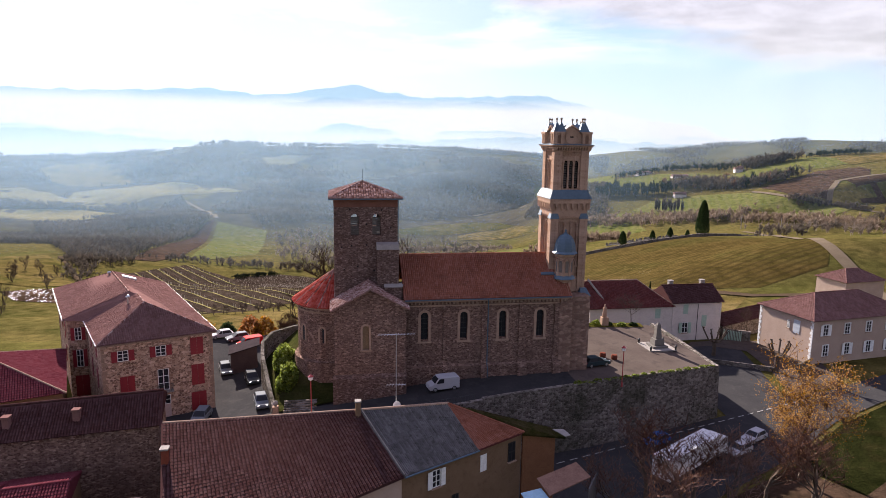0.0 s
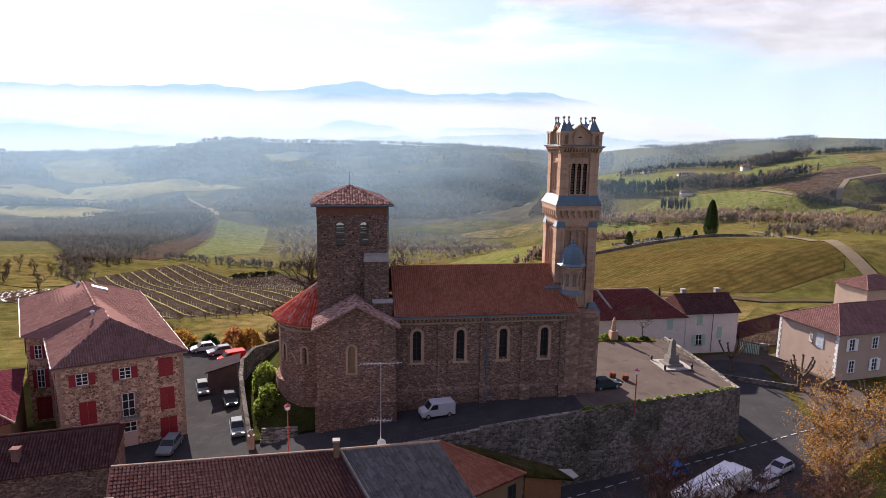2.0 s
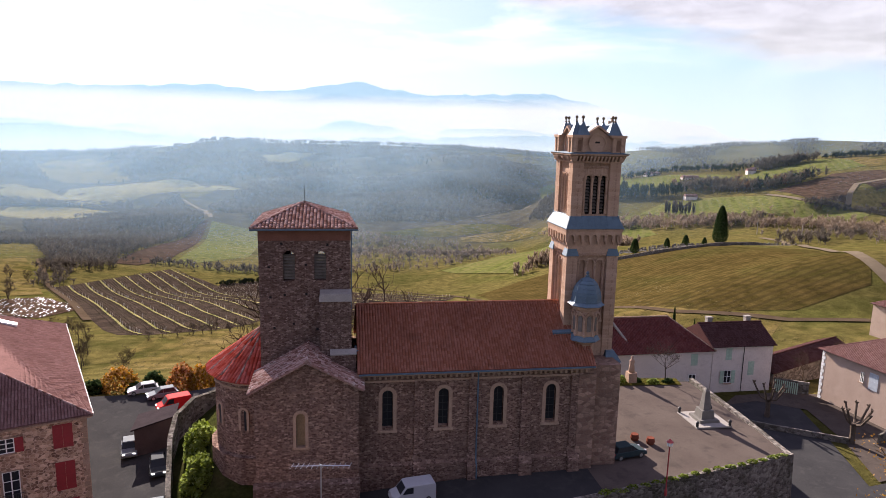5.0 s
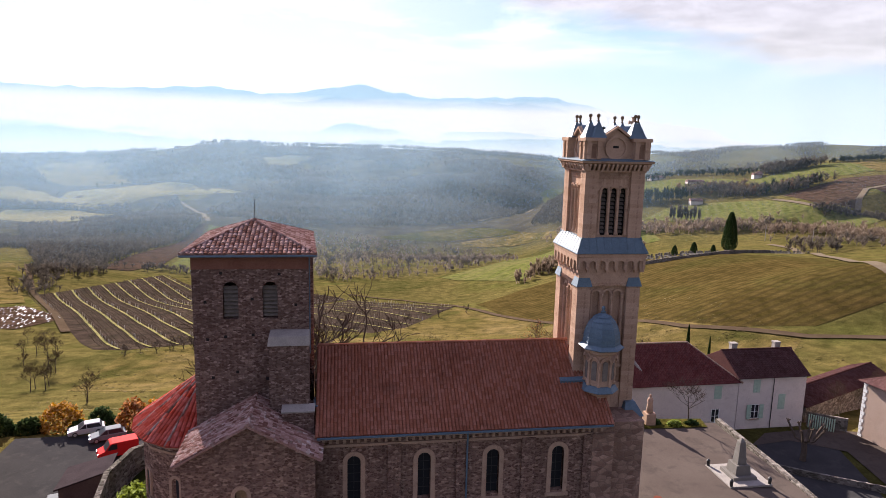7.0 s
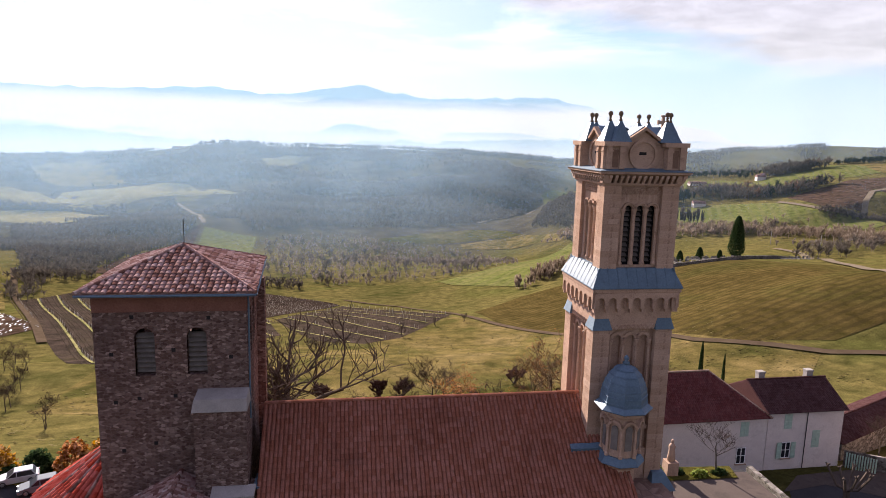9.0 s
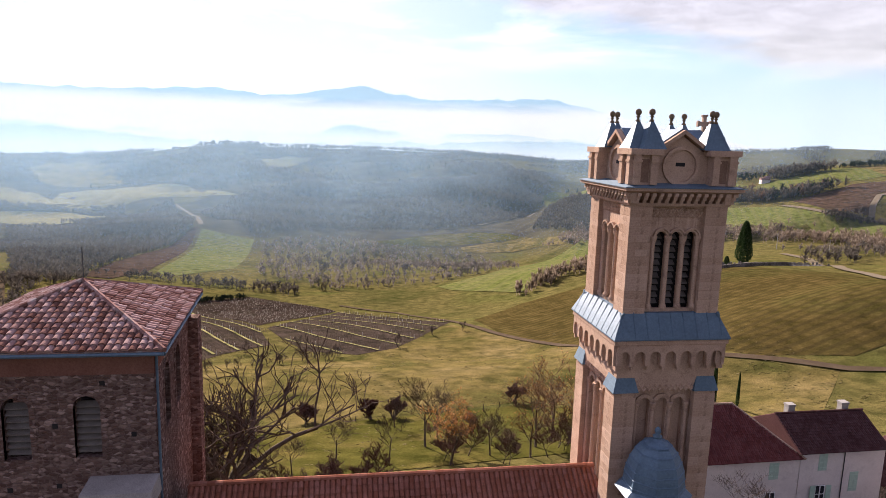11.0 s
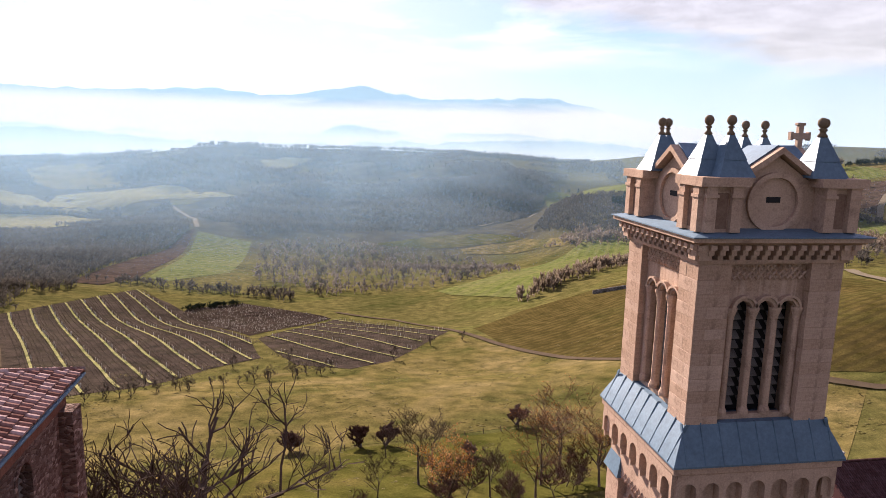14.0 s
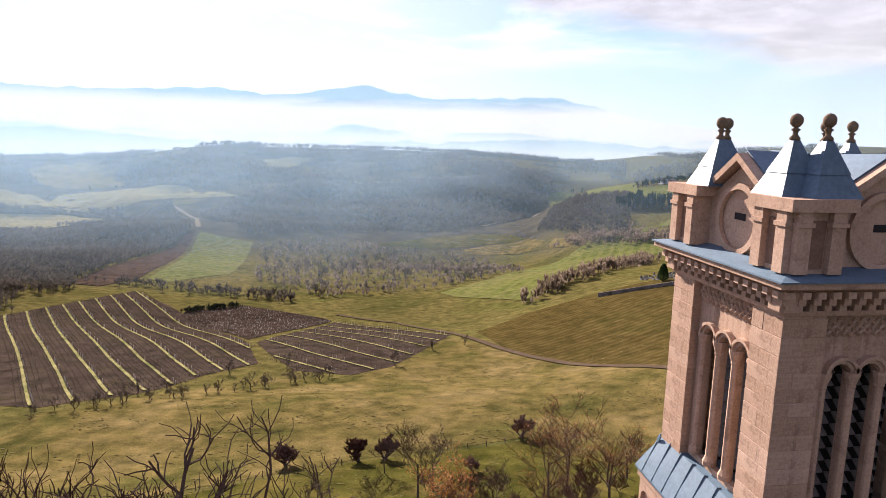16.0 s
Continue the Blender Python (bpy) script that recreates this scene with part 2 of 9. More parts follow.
def airy(m, share=0.45):
    """Lets part of the light through thin leaves and clouds of fine twigs."""
    nt = m.node_tree
    bs, out = nt.nodes["Principled BSDF"], nt.nodes["Material Output"]
    tl, mx = nt.nodes.new("ShaderNodeBsdfTranslucent"), nt.nodes.new("ShaderNodeMixShader")
    mx.inputs["Fac"].default_value = share
    nt.links.new(bs.inputs["Base Color"].links[0].from_socket, tl.inputs["Color"])
    nt.links.new(bs.outputs["BSDF"], mx.inputs[1]), nt.links.new(tl.outputs["BSDF"], mx.inputs[2])
    nt.links.new(mx.outputs["Shader"], out.inputs["Surface"])
    return m


def leaf_mat(name, dark, light):
    return airy(rough_mat(name, dark, light, 1.2, 6, 0.8, 0, island=0.35))


M = {}
M["rubble_old"] = rubble_mat("old_tower_rubble", [(0.0, (0.0889, 0.0540, 0.0463)), (0.45, (0.1421, 0.0921, 0.0770)), (0.8, (0.2242, 0.1557, 0.1325)), (1.0, (0.3474, 0.2518, 0.2209))], 3.9, (0.1579, 0.1134, 0.0982), squash=1.9)
M["rubble_nave"] = rubble_mat("nave_rubble", [(0.0, (0.1017, 0.0607, 0.0490)), (0.45, (0.1692, 0.1058, 0.0845)), (0.8, (0.2708, 0.1767, 0.1374)), (1.0, (0.4057, 0.2844, 0.2258))], 3.6, (0.2416, 0.1663, 0.1356), squash=1.8)
M["rubble_wall"] = rubble_mat("retaining_rubble", [(0.0, (0.0744, 0.06352, 0.05552)), (0.5, (0.1488, 0.1264, 0.112)), (1.0, (0.2824, 0.2528, 0.2232))], 2.4, (0.1936, 0.1744, 0.156), tint=(0.02976, 0.03352, 0.01856), tint_amt=0.7)
M["rubble_mairie"] = rubble_mat("town_hall_rubble", [(0.0, (0.1466, 0.0825, 0.0589)), (0.4, (0.3081, 0.1863, 0.1308)), (0.75, (0.4986, 0.3328, 0.2355)), (1.0, (0.7332, 0.5324, 0.4057))], 3.0, (0.5866, 0.4259, 0.3271), squash=1.35, tint=(0.4840, 0.3461, 0.2617), tint_amt=0.3)
M["ashlar"] = rough_mat("molasse_sandstone", (0.29, 0.19, 0.135), (0.45, 0.305, 0.22), 0.7, 16, 0.9, 0.35, 0.02, island=0.12, stain=(0.15, 0.092, 0.066), stain_amt=0.55)
M["ashlar_piece"] = rough_mat("sandstone_block", (0.29, 0.19, 0.135), (0.45, 0.305, 0.22), 0.9, 16, 0.9, 0.4, 0.02, obj_random=0.1, stain=(0.15, 0.095, 0.068), stain_amt=0.5)
M["limestone"] = rough_mat("pale_sandstone_trim", (0.2706, 0.1786, 0.1258), (0.3854, 0.2698, 0.1998), 1.2, 18, 0.9, 0.3, 0.015, island=0.1, stain=(0.1640, 0.1102, 0.0799))
M["zinc"] = rough_mat("blue_grey_zinc", (0.0487, 0.0880, 0.1276), (0.0840, 0.1350, 0.1815), 0.9, 9, 0.6, 0.1, 0.01, stain=(0.0420, 0.0700, 0.0935), stain_amt=0.5)
M["finial"] = rough_mat("dark_weathered_stone", (0.10, 0.07, 0.045), (0.19, 0.135, 0.09), 3, 14, 0.9, 0.3)
# the sandstone darkened to stand for shade inside the niches
M["niche"] = rough_mat("niche_shade_sandstone", (0.16, 0.095, 0.07), (0.22, 0.14, 0.10), 2, 12)
M["brick"] = rough_mat("red_chimney_brick", (0.15, 0.04125, 0.02625), (0.225, 0.0675, 0.04125), 2, 14, 0.9, 0.3)
M["tile_red"] = rough_mat("red_clay_tile", (0.182, 0.066, 0.042), (0.268, 0.106, 0.068), 0.2, 8, 0.8, 0.3, 0.02, island=0.13, stain=(0.092, 0.038, 0.026), stain_amt=0.45)
M["tile_bright"] = rough_mat("bright_red_tile", (0.30, 0.048, 0.034), (0.42, 0.082, 0.055), 0.6, 12, 0.8, 0.2, 0.02, island=0.2)
M["tile_old"] = rough_mat("weathered_clay_tile", (0.17, 0.085, 0.07), (0.30, 0.17, 0.14), 0.5, 9, 0.85, 0.4, 0.02, island=0.5, stain=(0.36, 0.33, 0.29), stain_amt=0.75)
M["tile_old_piece"] = rough_mat("weathered_clay_tile_piece", (0.17, 0.085, 0.07), (0.30, 0.17, 0.14), 0.5, 9, 0.85, 0.4, 0.02, obj_random=0.5, stain=(0.36, 0.33, 0.29), stain_amt=0.75)
M["tile_brown"] = rough_mat("brown_clay_tile", (0.1357, 0.0713, 0.0633), (0.2065, 0.1127, 0.0989), 0.4, 10, 0.85, 0.3, 0.02, island=0.14, stain=(0.0826, 0.0494, 0.0460), stain_amt=0.4)
M["tile_dark"] = rough_mat("dark_brown_tile", (0.0480, 0.0227, 0.0220), (0.0787, 0.0387, 0.0360), 0.4, 10, 0.8, 0.3, 0.02, island=0.2)
M["fibre"] = rough_mat("grey_fibre_cement", (0.0663, 0.0624, 0.0624), (0.1404, 0.1326, 0.1295), 0.9, 10, 0.9, 0.3, 0.02, island=0.22, stain=(0.0390, 0.0367, 0.0328), stain_amt=0.8)
M["ashlar_low"] = rubble_mat("weathered_ashlar", [(0.0, (0.17, 0.105, 0.082)), (0.5, (0.25, 0.16, 0.122)), (1.0, (0.37, 0.25, 0.195))], 1.5, (0.20, 0.14, 0.11), 0.5, 1.7)
M["asphalt"] = rough_mat("asphalt", (0.0288, 0.02816, 0.02944), (0.048, 0.04608, 0.04608), 0.25, 30, 0.9, 0.4, 0.01, stain=(0.064, 0.0608, 0.0576), stain_amt=0.5)
M["forecourt"] = rough_mat("worn_asphalt", (0.066, 0.051, 0.044), (0.100, 0.080, 0.068), 0.2, 25, 0.9, 0.35, 0.01, stain=(0.045, 0.038, 0.034), stain_amt=0.6)
M["lane"] = rough_mat("brown_worn_asphalt", (0.05, 0.04, 0.034), (0.082, 0.066, 0.056), 0.25, 22, 0.9, 0.3, 0.01, stain=(0.035, 0.03, 0.024), stain_amt=0.6)
M["plaster_pink"] = rough_mat("pinkish_render", (0.38, 0.28, 0.22), (0.46, 0.35, 0.28), 0.5, 20, 0.9, 0.2, 0.01, stain=(0.337, 0.262, 0.215))
M["plaster_white"] = rough_mat("off_white_render", (0.524, 0.468, 0.43), (0.636, 0.58, 0.533), 0.5, 20, 0.9, 0.2, 0.01, stain=(0.355, 0.309, 0.281))
M["plaster_ochre"] = rough_mat("ochre_render", (0.1539, 0.0985, 0.0596), (0.2053, 0.1369, 0.0855), 0.6, 20, 0.9, 0.2, 0.01, stain=(0.0855, 0.0555, 0.0385))
M["red_paint"] = plain("red_shutter_paint", (0.2375, 0.0143, 0.0220), 0.6, 0, 0.15)
M["green_paint"] = plain("pale_green_paint", (0.33, 0.45, 0.36), 0.6)
M["white_paint"] = plain("white_paint", (0.78, 0.78, 0.76), 0.4)
M["grey_paint"] = plain("grey_blue_shutter", (0.42, 0.46, 0.50), 0.5)
M["glass_dark"] = plain("dark_window_glass", (0.02, 0.022, 0.026), 0.35)
M["glass_dark"].node_tree.nodes["Principled BSDF"].inputs["Specular IOR Level"].default_value = 0.15
M["louvre"] = rough_mat("weathered_louvre_wood", (0.10, 0.085, 0.075), (0.20, 0.175, 0.155), 2, 30, 0.8, 0.3)
# near-black colour that stands in for shade in hollows and interiors
M["dark"] = plain("interior_shade_black", (0.012, 0.010, 0.010), 0.95)
M["steel"] = plain("galvanised_steel", (0.45, 0.46, 0.47), 0.4, 0.8)
M["iron"] = plain("dark_iron", (0.05, 0.05, 0.05), 0.6, 0.5)
M["red_metal"] = plain("red_lamp_metal", (0.35, 0.05, 0.05), 0.4, 0.2)
M["bark"] = rough_mat("bark", (0.055, 0.042, 0.033), (0.12, 0.092, 0.072), 2.0, 18, 0.95, 0.4)
M["twig"] = rough_mat("winter_twigs", (0.045, 0.030, 0.023), (0.085, 0.058, 0.043), 1.0, 10, 0.95, 0, obj_random=0.3)
M["twig_red"] = airy(rough_mat("reddish_twigs", (0.085, 0.046, 0.036), (0.16, 0.09, 0.068), 1.0, 10, 0.95, 0, obj_random=0.3), 0.3)
M["twig_grey"] = airy(rough_mat("grey_brown_twigs", (0.09, 0.07, 0.056), (0.165, 0.13, 0.102), 1.0, 10, 0.95, 0, obj_random=0.3))
M["leaf_gold"] = leaf_mat("golden_autumn_leaf", (0.20, 0.088, 0.014), (0.36, 0.185, 0.027))
M["leaf_rust"] = leaf_mat("rusty_autumn_leaf", (0.20, 0.075, 0.022), (0.34, 0.14, 0.04))
M["leaf_green"] = leaf_mat("evergreen_leaf", (0.014, 0.028, 0.010), (0.034, 0.056, 0.018))
M["leaf_bright"] = leaf_mat("yellow_green_leaf", (0.10, 0.14, 0.02), (0.20, 0.24, 0.04))
M["concrete"] = rough_mat("worn_concrete", (0.20, 0.182, 0.165), (0.30, 0.275, 0.25), 1.5, 20, 0.9, 0.3)
M["monument_stone"] = rough_mat("grey_granite", (0.1275, 0.1160, 0.1050), (0.1725, 0.1615, 0.1460), 1.5, 30, 0.8, 0.2)


# ---- mesh building ----
class MB:
    """Collects vertices and faces for one mesh."""

    def __init__(self):
        self.v, self.f = [], []

    def add(self, verts, faces):
        n = len(self.v)
        self.v += [tuple(p) for p in verts]
        self.f += [tuple(n + i for i in f) for f in faces]
        return self

    def box(self, x0, x1, y0, y1, z0, z1):
        return self.add([(x0, y0, z0), (x1, y0, z0), (x1, y1, z0), (x0, y1, z0), (x0, y0, z1), (x1, y0, z1), (x1, y1, z1), (x0, y1, z1)],
                        [(0, 3, 2, 1), (4, 5, 6, 7), (0, 1, 5, 4), (1, 2, 6, 5), (2, 3, 7, 6), (3, 0, 4, 7)])

    def hexa(self, low, top):
        """A solid between two four-cornered rings, both counter-clockwise from above."""
        return self.add(list(low) + list(top), [(0, 3, 2, 1), (4, 5, 6, 7), (0, 1, 5, 4), (1, 2, 6, 5), (2, 3, 7, 6), (3, 0, 4, 7)])

    def prism(self, ring, offset):
        """A flat ring swept by an offset."""
        n, o = len(ring), Vector(offset)
        a = [Vector(p) for p in ring]
        sides = [(i, (i + 1) % n, n + (i + 1) % n, n + i) for i in range(n)]
        return self.add([*a, *[p + o for p in a]], [tuple(range(n))[::-1], tuple(range(n, 2 * n)), *sides])

    def lathe(self, profile, cx, cy, n=16, start=0.0, square=False):
        rows = []
        for r, z in profile:
            rows.append([(cx + r * math.cos(start + 2 * math.pi * i / n), cy + r * math.sin(start + 2 * math.pi * i / n), z) for i in range(n)])
        faces = [(a * n + i, a * n + (i + 1) % n, (a + 1) * n + (i + 1) % n, (a + 1) * n + i) for a in range(len(rows) - 1) for i in range(n)]
        faces += [tuple(range(n))[::-1], tuple((len(rows) - 1) * n + i for i in range(n))]
        return self.add([p for r in rows for p in r], faces)

    def tube(self, pts, radii, n=6):
        pts = [Vector(p) for p in pts]
        rows = []
        for i, p in enumerate(pts):
            d = (pts[min(i + 1, len(pts) - 1)] - pts[max(i - 1, 0)]).normalized()
            a = d.cross(Vector((0, 0, 1)) if abs(d.z) < 0.9 else Vector((1, 0, 0))).normalized()
            b = d.cross(a)
            r = radii[i] if isinstance(radii, (list, tuple)) else radii
            rows.append([p + r * (math.cos(2 * math.pi * k / n) * a + math.sin(2 * math.pi * k / n) * b) for k in range(n)])
        faces = [(a * n + i, a * n + (i + 1) % n, (a + 1) * n + (i + 1) % n, (a + 1) * n + i) for a in range(len(rows) - 1) for i in range(n)]
        faces += [tuple(range(n)), tuple((len(rows) - 1) * n + i for i in range(n))[::-1]]
        return self.add([p for r in rows for p in r], faces)

    def moved(self, m):
        self.v = [tuple(m @ Vector(p)) for p in self.v]
        return self

    def mesh(self, name, mats, smooth=False):
        me = bpy.data.meshes.new(name)
        me.from_pydata(self.v, [], self.f)
        for m in mats if isinstance(mats, (list, tuple)) else [mats]:
            me.materials.append(m)
        if smooth:
            me.shade_smooth()
        me.update()
        return me


def thing(name, label, category, group="", kind="", at=(0, 0, 0)):
    ob = new(name)
    ob.empty_display_size = 0.2
    ob.location = at
    return tagged(ob, label, category, group, kind)


def part(name, mb, mat, parent=None, label="", smooth=False, kind="", bevel=0.0, recalc=False):
    me = mb.mesh(name, mat, smooth)
    if recalc:
        bm = bmesh.new()
        bm.from_mesh(me)
        bmesh.ops.recalc_face_normals(bm, faces=bm.faces)
        bm.to_mesh(me)
        bm.free()
    ob = new(name, me)
    if parent is not None:
        ob.parent = parent
        ob.matrix_parent_inverse = Matrix.Translation(-Vector(parent.location)) if parent.type == "EMPTY" else Matrix()
    if bevel:
        md = ob.modifiers.new("bevel", "BEVEL")
        md.width, md.segments, md.limit_method = bevel, 2, "ANGLE"
    return tagged(ob, label, kind=kind)


def single(name, mb, mat, label, category, group="", kind="", **kw):
    return tagged(part(name, mb, mat, None, label, **kw), label, category, group, kind)


def arch_points(uc, w, spring, n=10):
    return [(uc - w / 2 * math.cos(math.pi * i / n), spring + w / 2 * math.sin(math.pi * i / n)) for i in range(n + 1)]


def wall(mb, T, u0, u1, v0, v1, thick, ops=(), n=10):
    """A wall panel with openings (centre, width, sill, spring, arched). T takes (u, depth, v) into the world; depth grows inwards."""
    ops = sorted(ops)

    def quad(a, b, c, d):
        mb.add([T(a[0], 0, a[1]), T(b[0], 0, b[1]), T(c[0], 0, c[1]), T(d[0], 0, d[1])], [(0, 1, 2, 3)])
        mb.add([T(a[0], thick, a[1]), T(b[0], thick, b[1]), T(c[0], thick, c[1]), T(d[0], thick, d[1])], [(3, 2, 1, 0)])

    u = u0
    for uc, w, sill, spring, arched in ops:
        quad((u, v0), (uc - w / 2, v0), (uc - w / 2, v1), (u, v1))
        if sill > v0:
            quad((uc - w / 2, v0), (uc + w / 2, v0), (uc + w / 2, sill), (uc - w / 2, sill))
        top = arch_points(uc, w, spring, n) if arched else [(uc - w / 2, spring), (uc + w / 2, spring)]
        for a, b in zip(top, top[1:]):
            quad(a, b, (b[0], v1), (a[0], v1))
        ring = [(uc - w / 2, sill), *top, (uc + w / 2, sill)]
        for a, b in zip(ring, ring[1:] + ring[:1]):
            mb.add([T(a[0], 0, a[1]), T(a[0], thick, a[1]), T(b[0], thick, b[1]), T(b[0], 0, b[1])], [(0, 1, 2, 3)])
        u = uc + w / 2
    quad((u, v0), (u1, v0), (u1, v1), (u, v1))
    for a, b in (((u0, v0), (u0, v1)), ((u0, v1), (u1, v1)), ((u1, v1), (u1, v0)), ((u1, v0), (u0, v0))):
        mb.add([T(a[0], 0, a[1]), T(b[0], 0, b[1]), T(b[0], thick, b[1]), T(a[0], thick, a[1])], [(0, 1, 2, 3)])
    return mb


def band(mb, T, ring, width, d0, d1, closed=False):
    """A raised strip that follows a line of (u, v), of the given width on its outer (left) side."""
    pts = [Vector((p[0], p[1])) for p in ring]
    outer = []
    for i, p in enumerate(pts):
        d = (pts[min(i + 1, len(pts) - 1)] - pts[max(i - 1, 0)]).normalized()
        outer.append(p + width * Vector((-d.y, d.x)))
    verts, faces, n = [], [], len(pts)
    for q, o in zip(pts, outer):
        verts += [T(q.x, d0, q.y), T(q.x, d1, q.y), T(o.x, d1, o.y), T(o.x, d0, o.y)]
    for i in range(0, 4 * n - 4, 4):
        faces += [(i, i + 3, i + 7, i + 4), (i + 1, i + 5, i + 6, i + 2), (i, i + 4, i + 5, i + 1), (i + 7, i + 3, i + 2, i + 6)]
    e = 4 * n - 4
    mb.add(verts, faces + [(3, 0, 1, 2), (e, e + 3, e + 2, e + 1)])
    return mb


def frame_of(o, u, v=(0, 0, 1)):
    """T(u, depth, v) for a wall whose outside is seen with u to the right."""
    o, u, v = Vector(o), Vector(u).normalized(), Vector(v)
    inward = -u.cross(v)

    def T(a, d, b):
        return o + a * u - d * (u.cross(v)) + b * v
    return T


RND = random.Random(7)


def tiles(mb, o, along, up, nu, nv, left, right, tw=0.22, tl=0.34, seg=4, lift=0.035, keep=None):
    """Half-round clay tiles in rows on a roof plane. o: lower corner, along: unit vector along the eave, up: unit vector up the slope.
    left(v), right(v): the limits along the eave at a distance v up the slope."""
    o, along, up = Vector(o), Vector(along), Vector(up)
    nrm = along.cross(up)
    for r in range(nv):
        v = r * tl
        lo, hi = left(v + tl * 0.5), right(v + tl * 0.5)
        for c in range(nu):
            u = (c + 0.5) * tw
            if u - tw * 0.4 < lo or u + tw * 0.4 > hi:
                continue
            ju, jv, jl = RND.uniform(-0.012, 0.012), RND.uniform(-0.025, 0.025), RND.uniform(0, 0.018)
            rows = []
            for k, (vv, rad, hgt) in enumerate(((v + jv, tw * 0.5, lift + 0.03 + jl), (v + jv + tl * 1.12, tw * 0.42, lift + jl))):
                for s in range(seg + 1):
                    a = math.pi * s / seg
                    rows.append(o + along * (u + ju - rad * math.cos(a)) + up * vv + nrm * (hgt - 0.03 + rad * 0.85 * math.sin(a)))
            n = seg + 1
            mb.add(rows, [(s, s + 1, n + s + 1, n + s) for s in range(seg)])
    return mb


def smooth(a, b, x):
    t = min(1.0, max(0.0, (x - a) / (b - a)))
    return t * t * (3 - 2 * t)


def bell(x, y, cx, cy, sx, sy, turn=0.0):
    c, s = math.cos(radians(turn)), math.sin(radians(turn))
    u, v = (x - cx) * c + (y - cy) * s, -(x - cx) * s + (y - cy) * c
    return math.exp(-(u / sx) ** 2 - (v / sy) ** 2)


SLOPE = [(-400, -14), (-60, -10), (-20, -9.2), (36, -8.7), (60, -14.0), (85, -20.3), (108, -25.6), (135, -28.0), (177, -36.5), (220, -41.5),
         (313, -57), (450, -70), (650, -84), (900, -84), (1150, -72), (1500, -48), (1900, -26), (2300, -22), (2700, -70), (3300, -130), (4900, -160)]


def profile(y):
    for (a, ha), (b, hb) in zip(SLOPE, SLOPE[1:]):
        if y <= b:
            t = min(1.0, max(0.0, (y - a) / (b - a)))
            return ha + (hb - ha) * (0.6 * t + 0.4 * t * t * (3 - 2 * t))
    return SLOPE[-1][1]


CREST = [(-45, -46), (-30, -41), (-22, -37), (-18.5, -33), (-15.5, -24), (-12, -8), (-9.5, -2), (-7.5, -2), (-5.5, -7), (0, -6), (4, -6), (8, -8), (12, -10), (16, -18), (19, -26), (22, -20), (26, -2), (30, 8), (36, 30), (40, 38), (44, 36), (55, 30)]
RIGHT_CREST = [(12, -70), (15, -60), (17, -50), (19, -44), (21, -36), (23, -29), (26, -20), (29, -15), (33, -11), (36, -1), (40, 13), (44, 17), (55, 20)]


def along(table, a):
    return float(np.interp(a, [p[0] for p in table], [p[1] for p in table]))


def fbm(x, y, size, seed, octaves=4):
    """Rolling relief of about +-1, its longest waves as long as size."""
    return sum(0.5**k * noise.noise(Vector((x / size * 2**k, y / size * 2**k, seed + 7.3 * k))) for k in range(octaves))


def height(x, y):
    """The ground's height in the valley and on the hills round it."""
    h = profile(y)
    far = smooth(60, 160, y)
    h += far * (1 - smooth(260, 600, y)) * 25 * smooth(42, 190, x)          # the shoulder with the ploughed field
    h += smooth(260, 600, y) * 62 * smooth(100, 620, x - 0.15 * (y - 400)) * (1 - smooth(1500, 2400, y))
    h += 3.6 * smooth(-14, -24, x) * (1 - smooth(40, 75, y)) * smooth(-70, -10, y)   # the street of the town hall
    h += far * 12 * smooth(-60, -220, x) * smooth(120, 330, y) * (1 - smooth(420, 700, y))
    h += 16 * bell(x, y, -150, 760, 120, 70, 30) + 20 * bell(x, y, -820, 560, 330, 180) - 10 * bell(x, y, 120, 640, 160, 120)
    h += smooth(70, 500, y) * (0.9 * math.sin(x * 0.031 + y * 0.012) + 0.7 * math.sin(y * 0.027 - x * 0.013 + 1.3))
    r, a = math.hypot(x, y + 20), math.degrees(math.atan2(x, y + 20))
    if y < 500:
        return h
    # the far side of the valley: a slope of knolls and gullies up to a crest, steeper and nearer on the right
    w = smooth(850, 1150, r)
    rim, low = along(CREST, a), -84.0
    up = low + (rim - low) * (0.45 * smooth(900, 1500, r) + 0.55 * smooth(1300, 1900, r)) - 150 * smooth(1980, 2500, r)
    relief = smooth(800, 1100, r) * (1 - 0.85 * smooth(1500, 1880, r)) * (25 * fbm(x + 0.35 * y, y * 1.5, 330, 2.1) + 5 * fbm(x, y * 1.3, 100, 5.7, 2))
    left = h + (up - h) * w + relief
    hill = along(RIGHT_CREST, a)
    side = h + (hill - h) * smooth(560, 960, r) - 70 * smooth(1000, 1350, r) + smooth(560, 800, r) * (5 * fbm(x, y, 260, 9.2, 3))
    return left + (side - left) * smooth(15, 22, a) * smooth(520, 640, r) * (1 - smooth(1100, 1550, r))


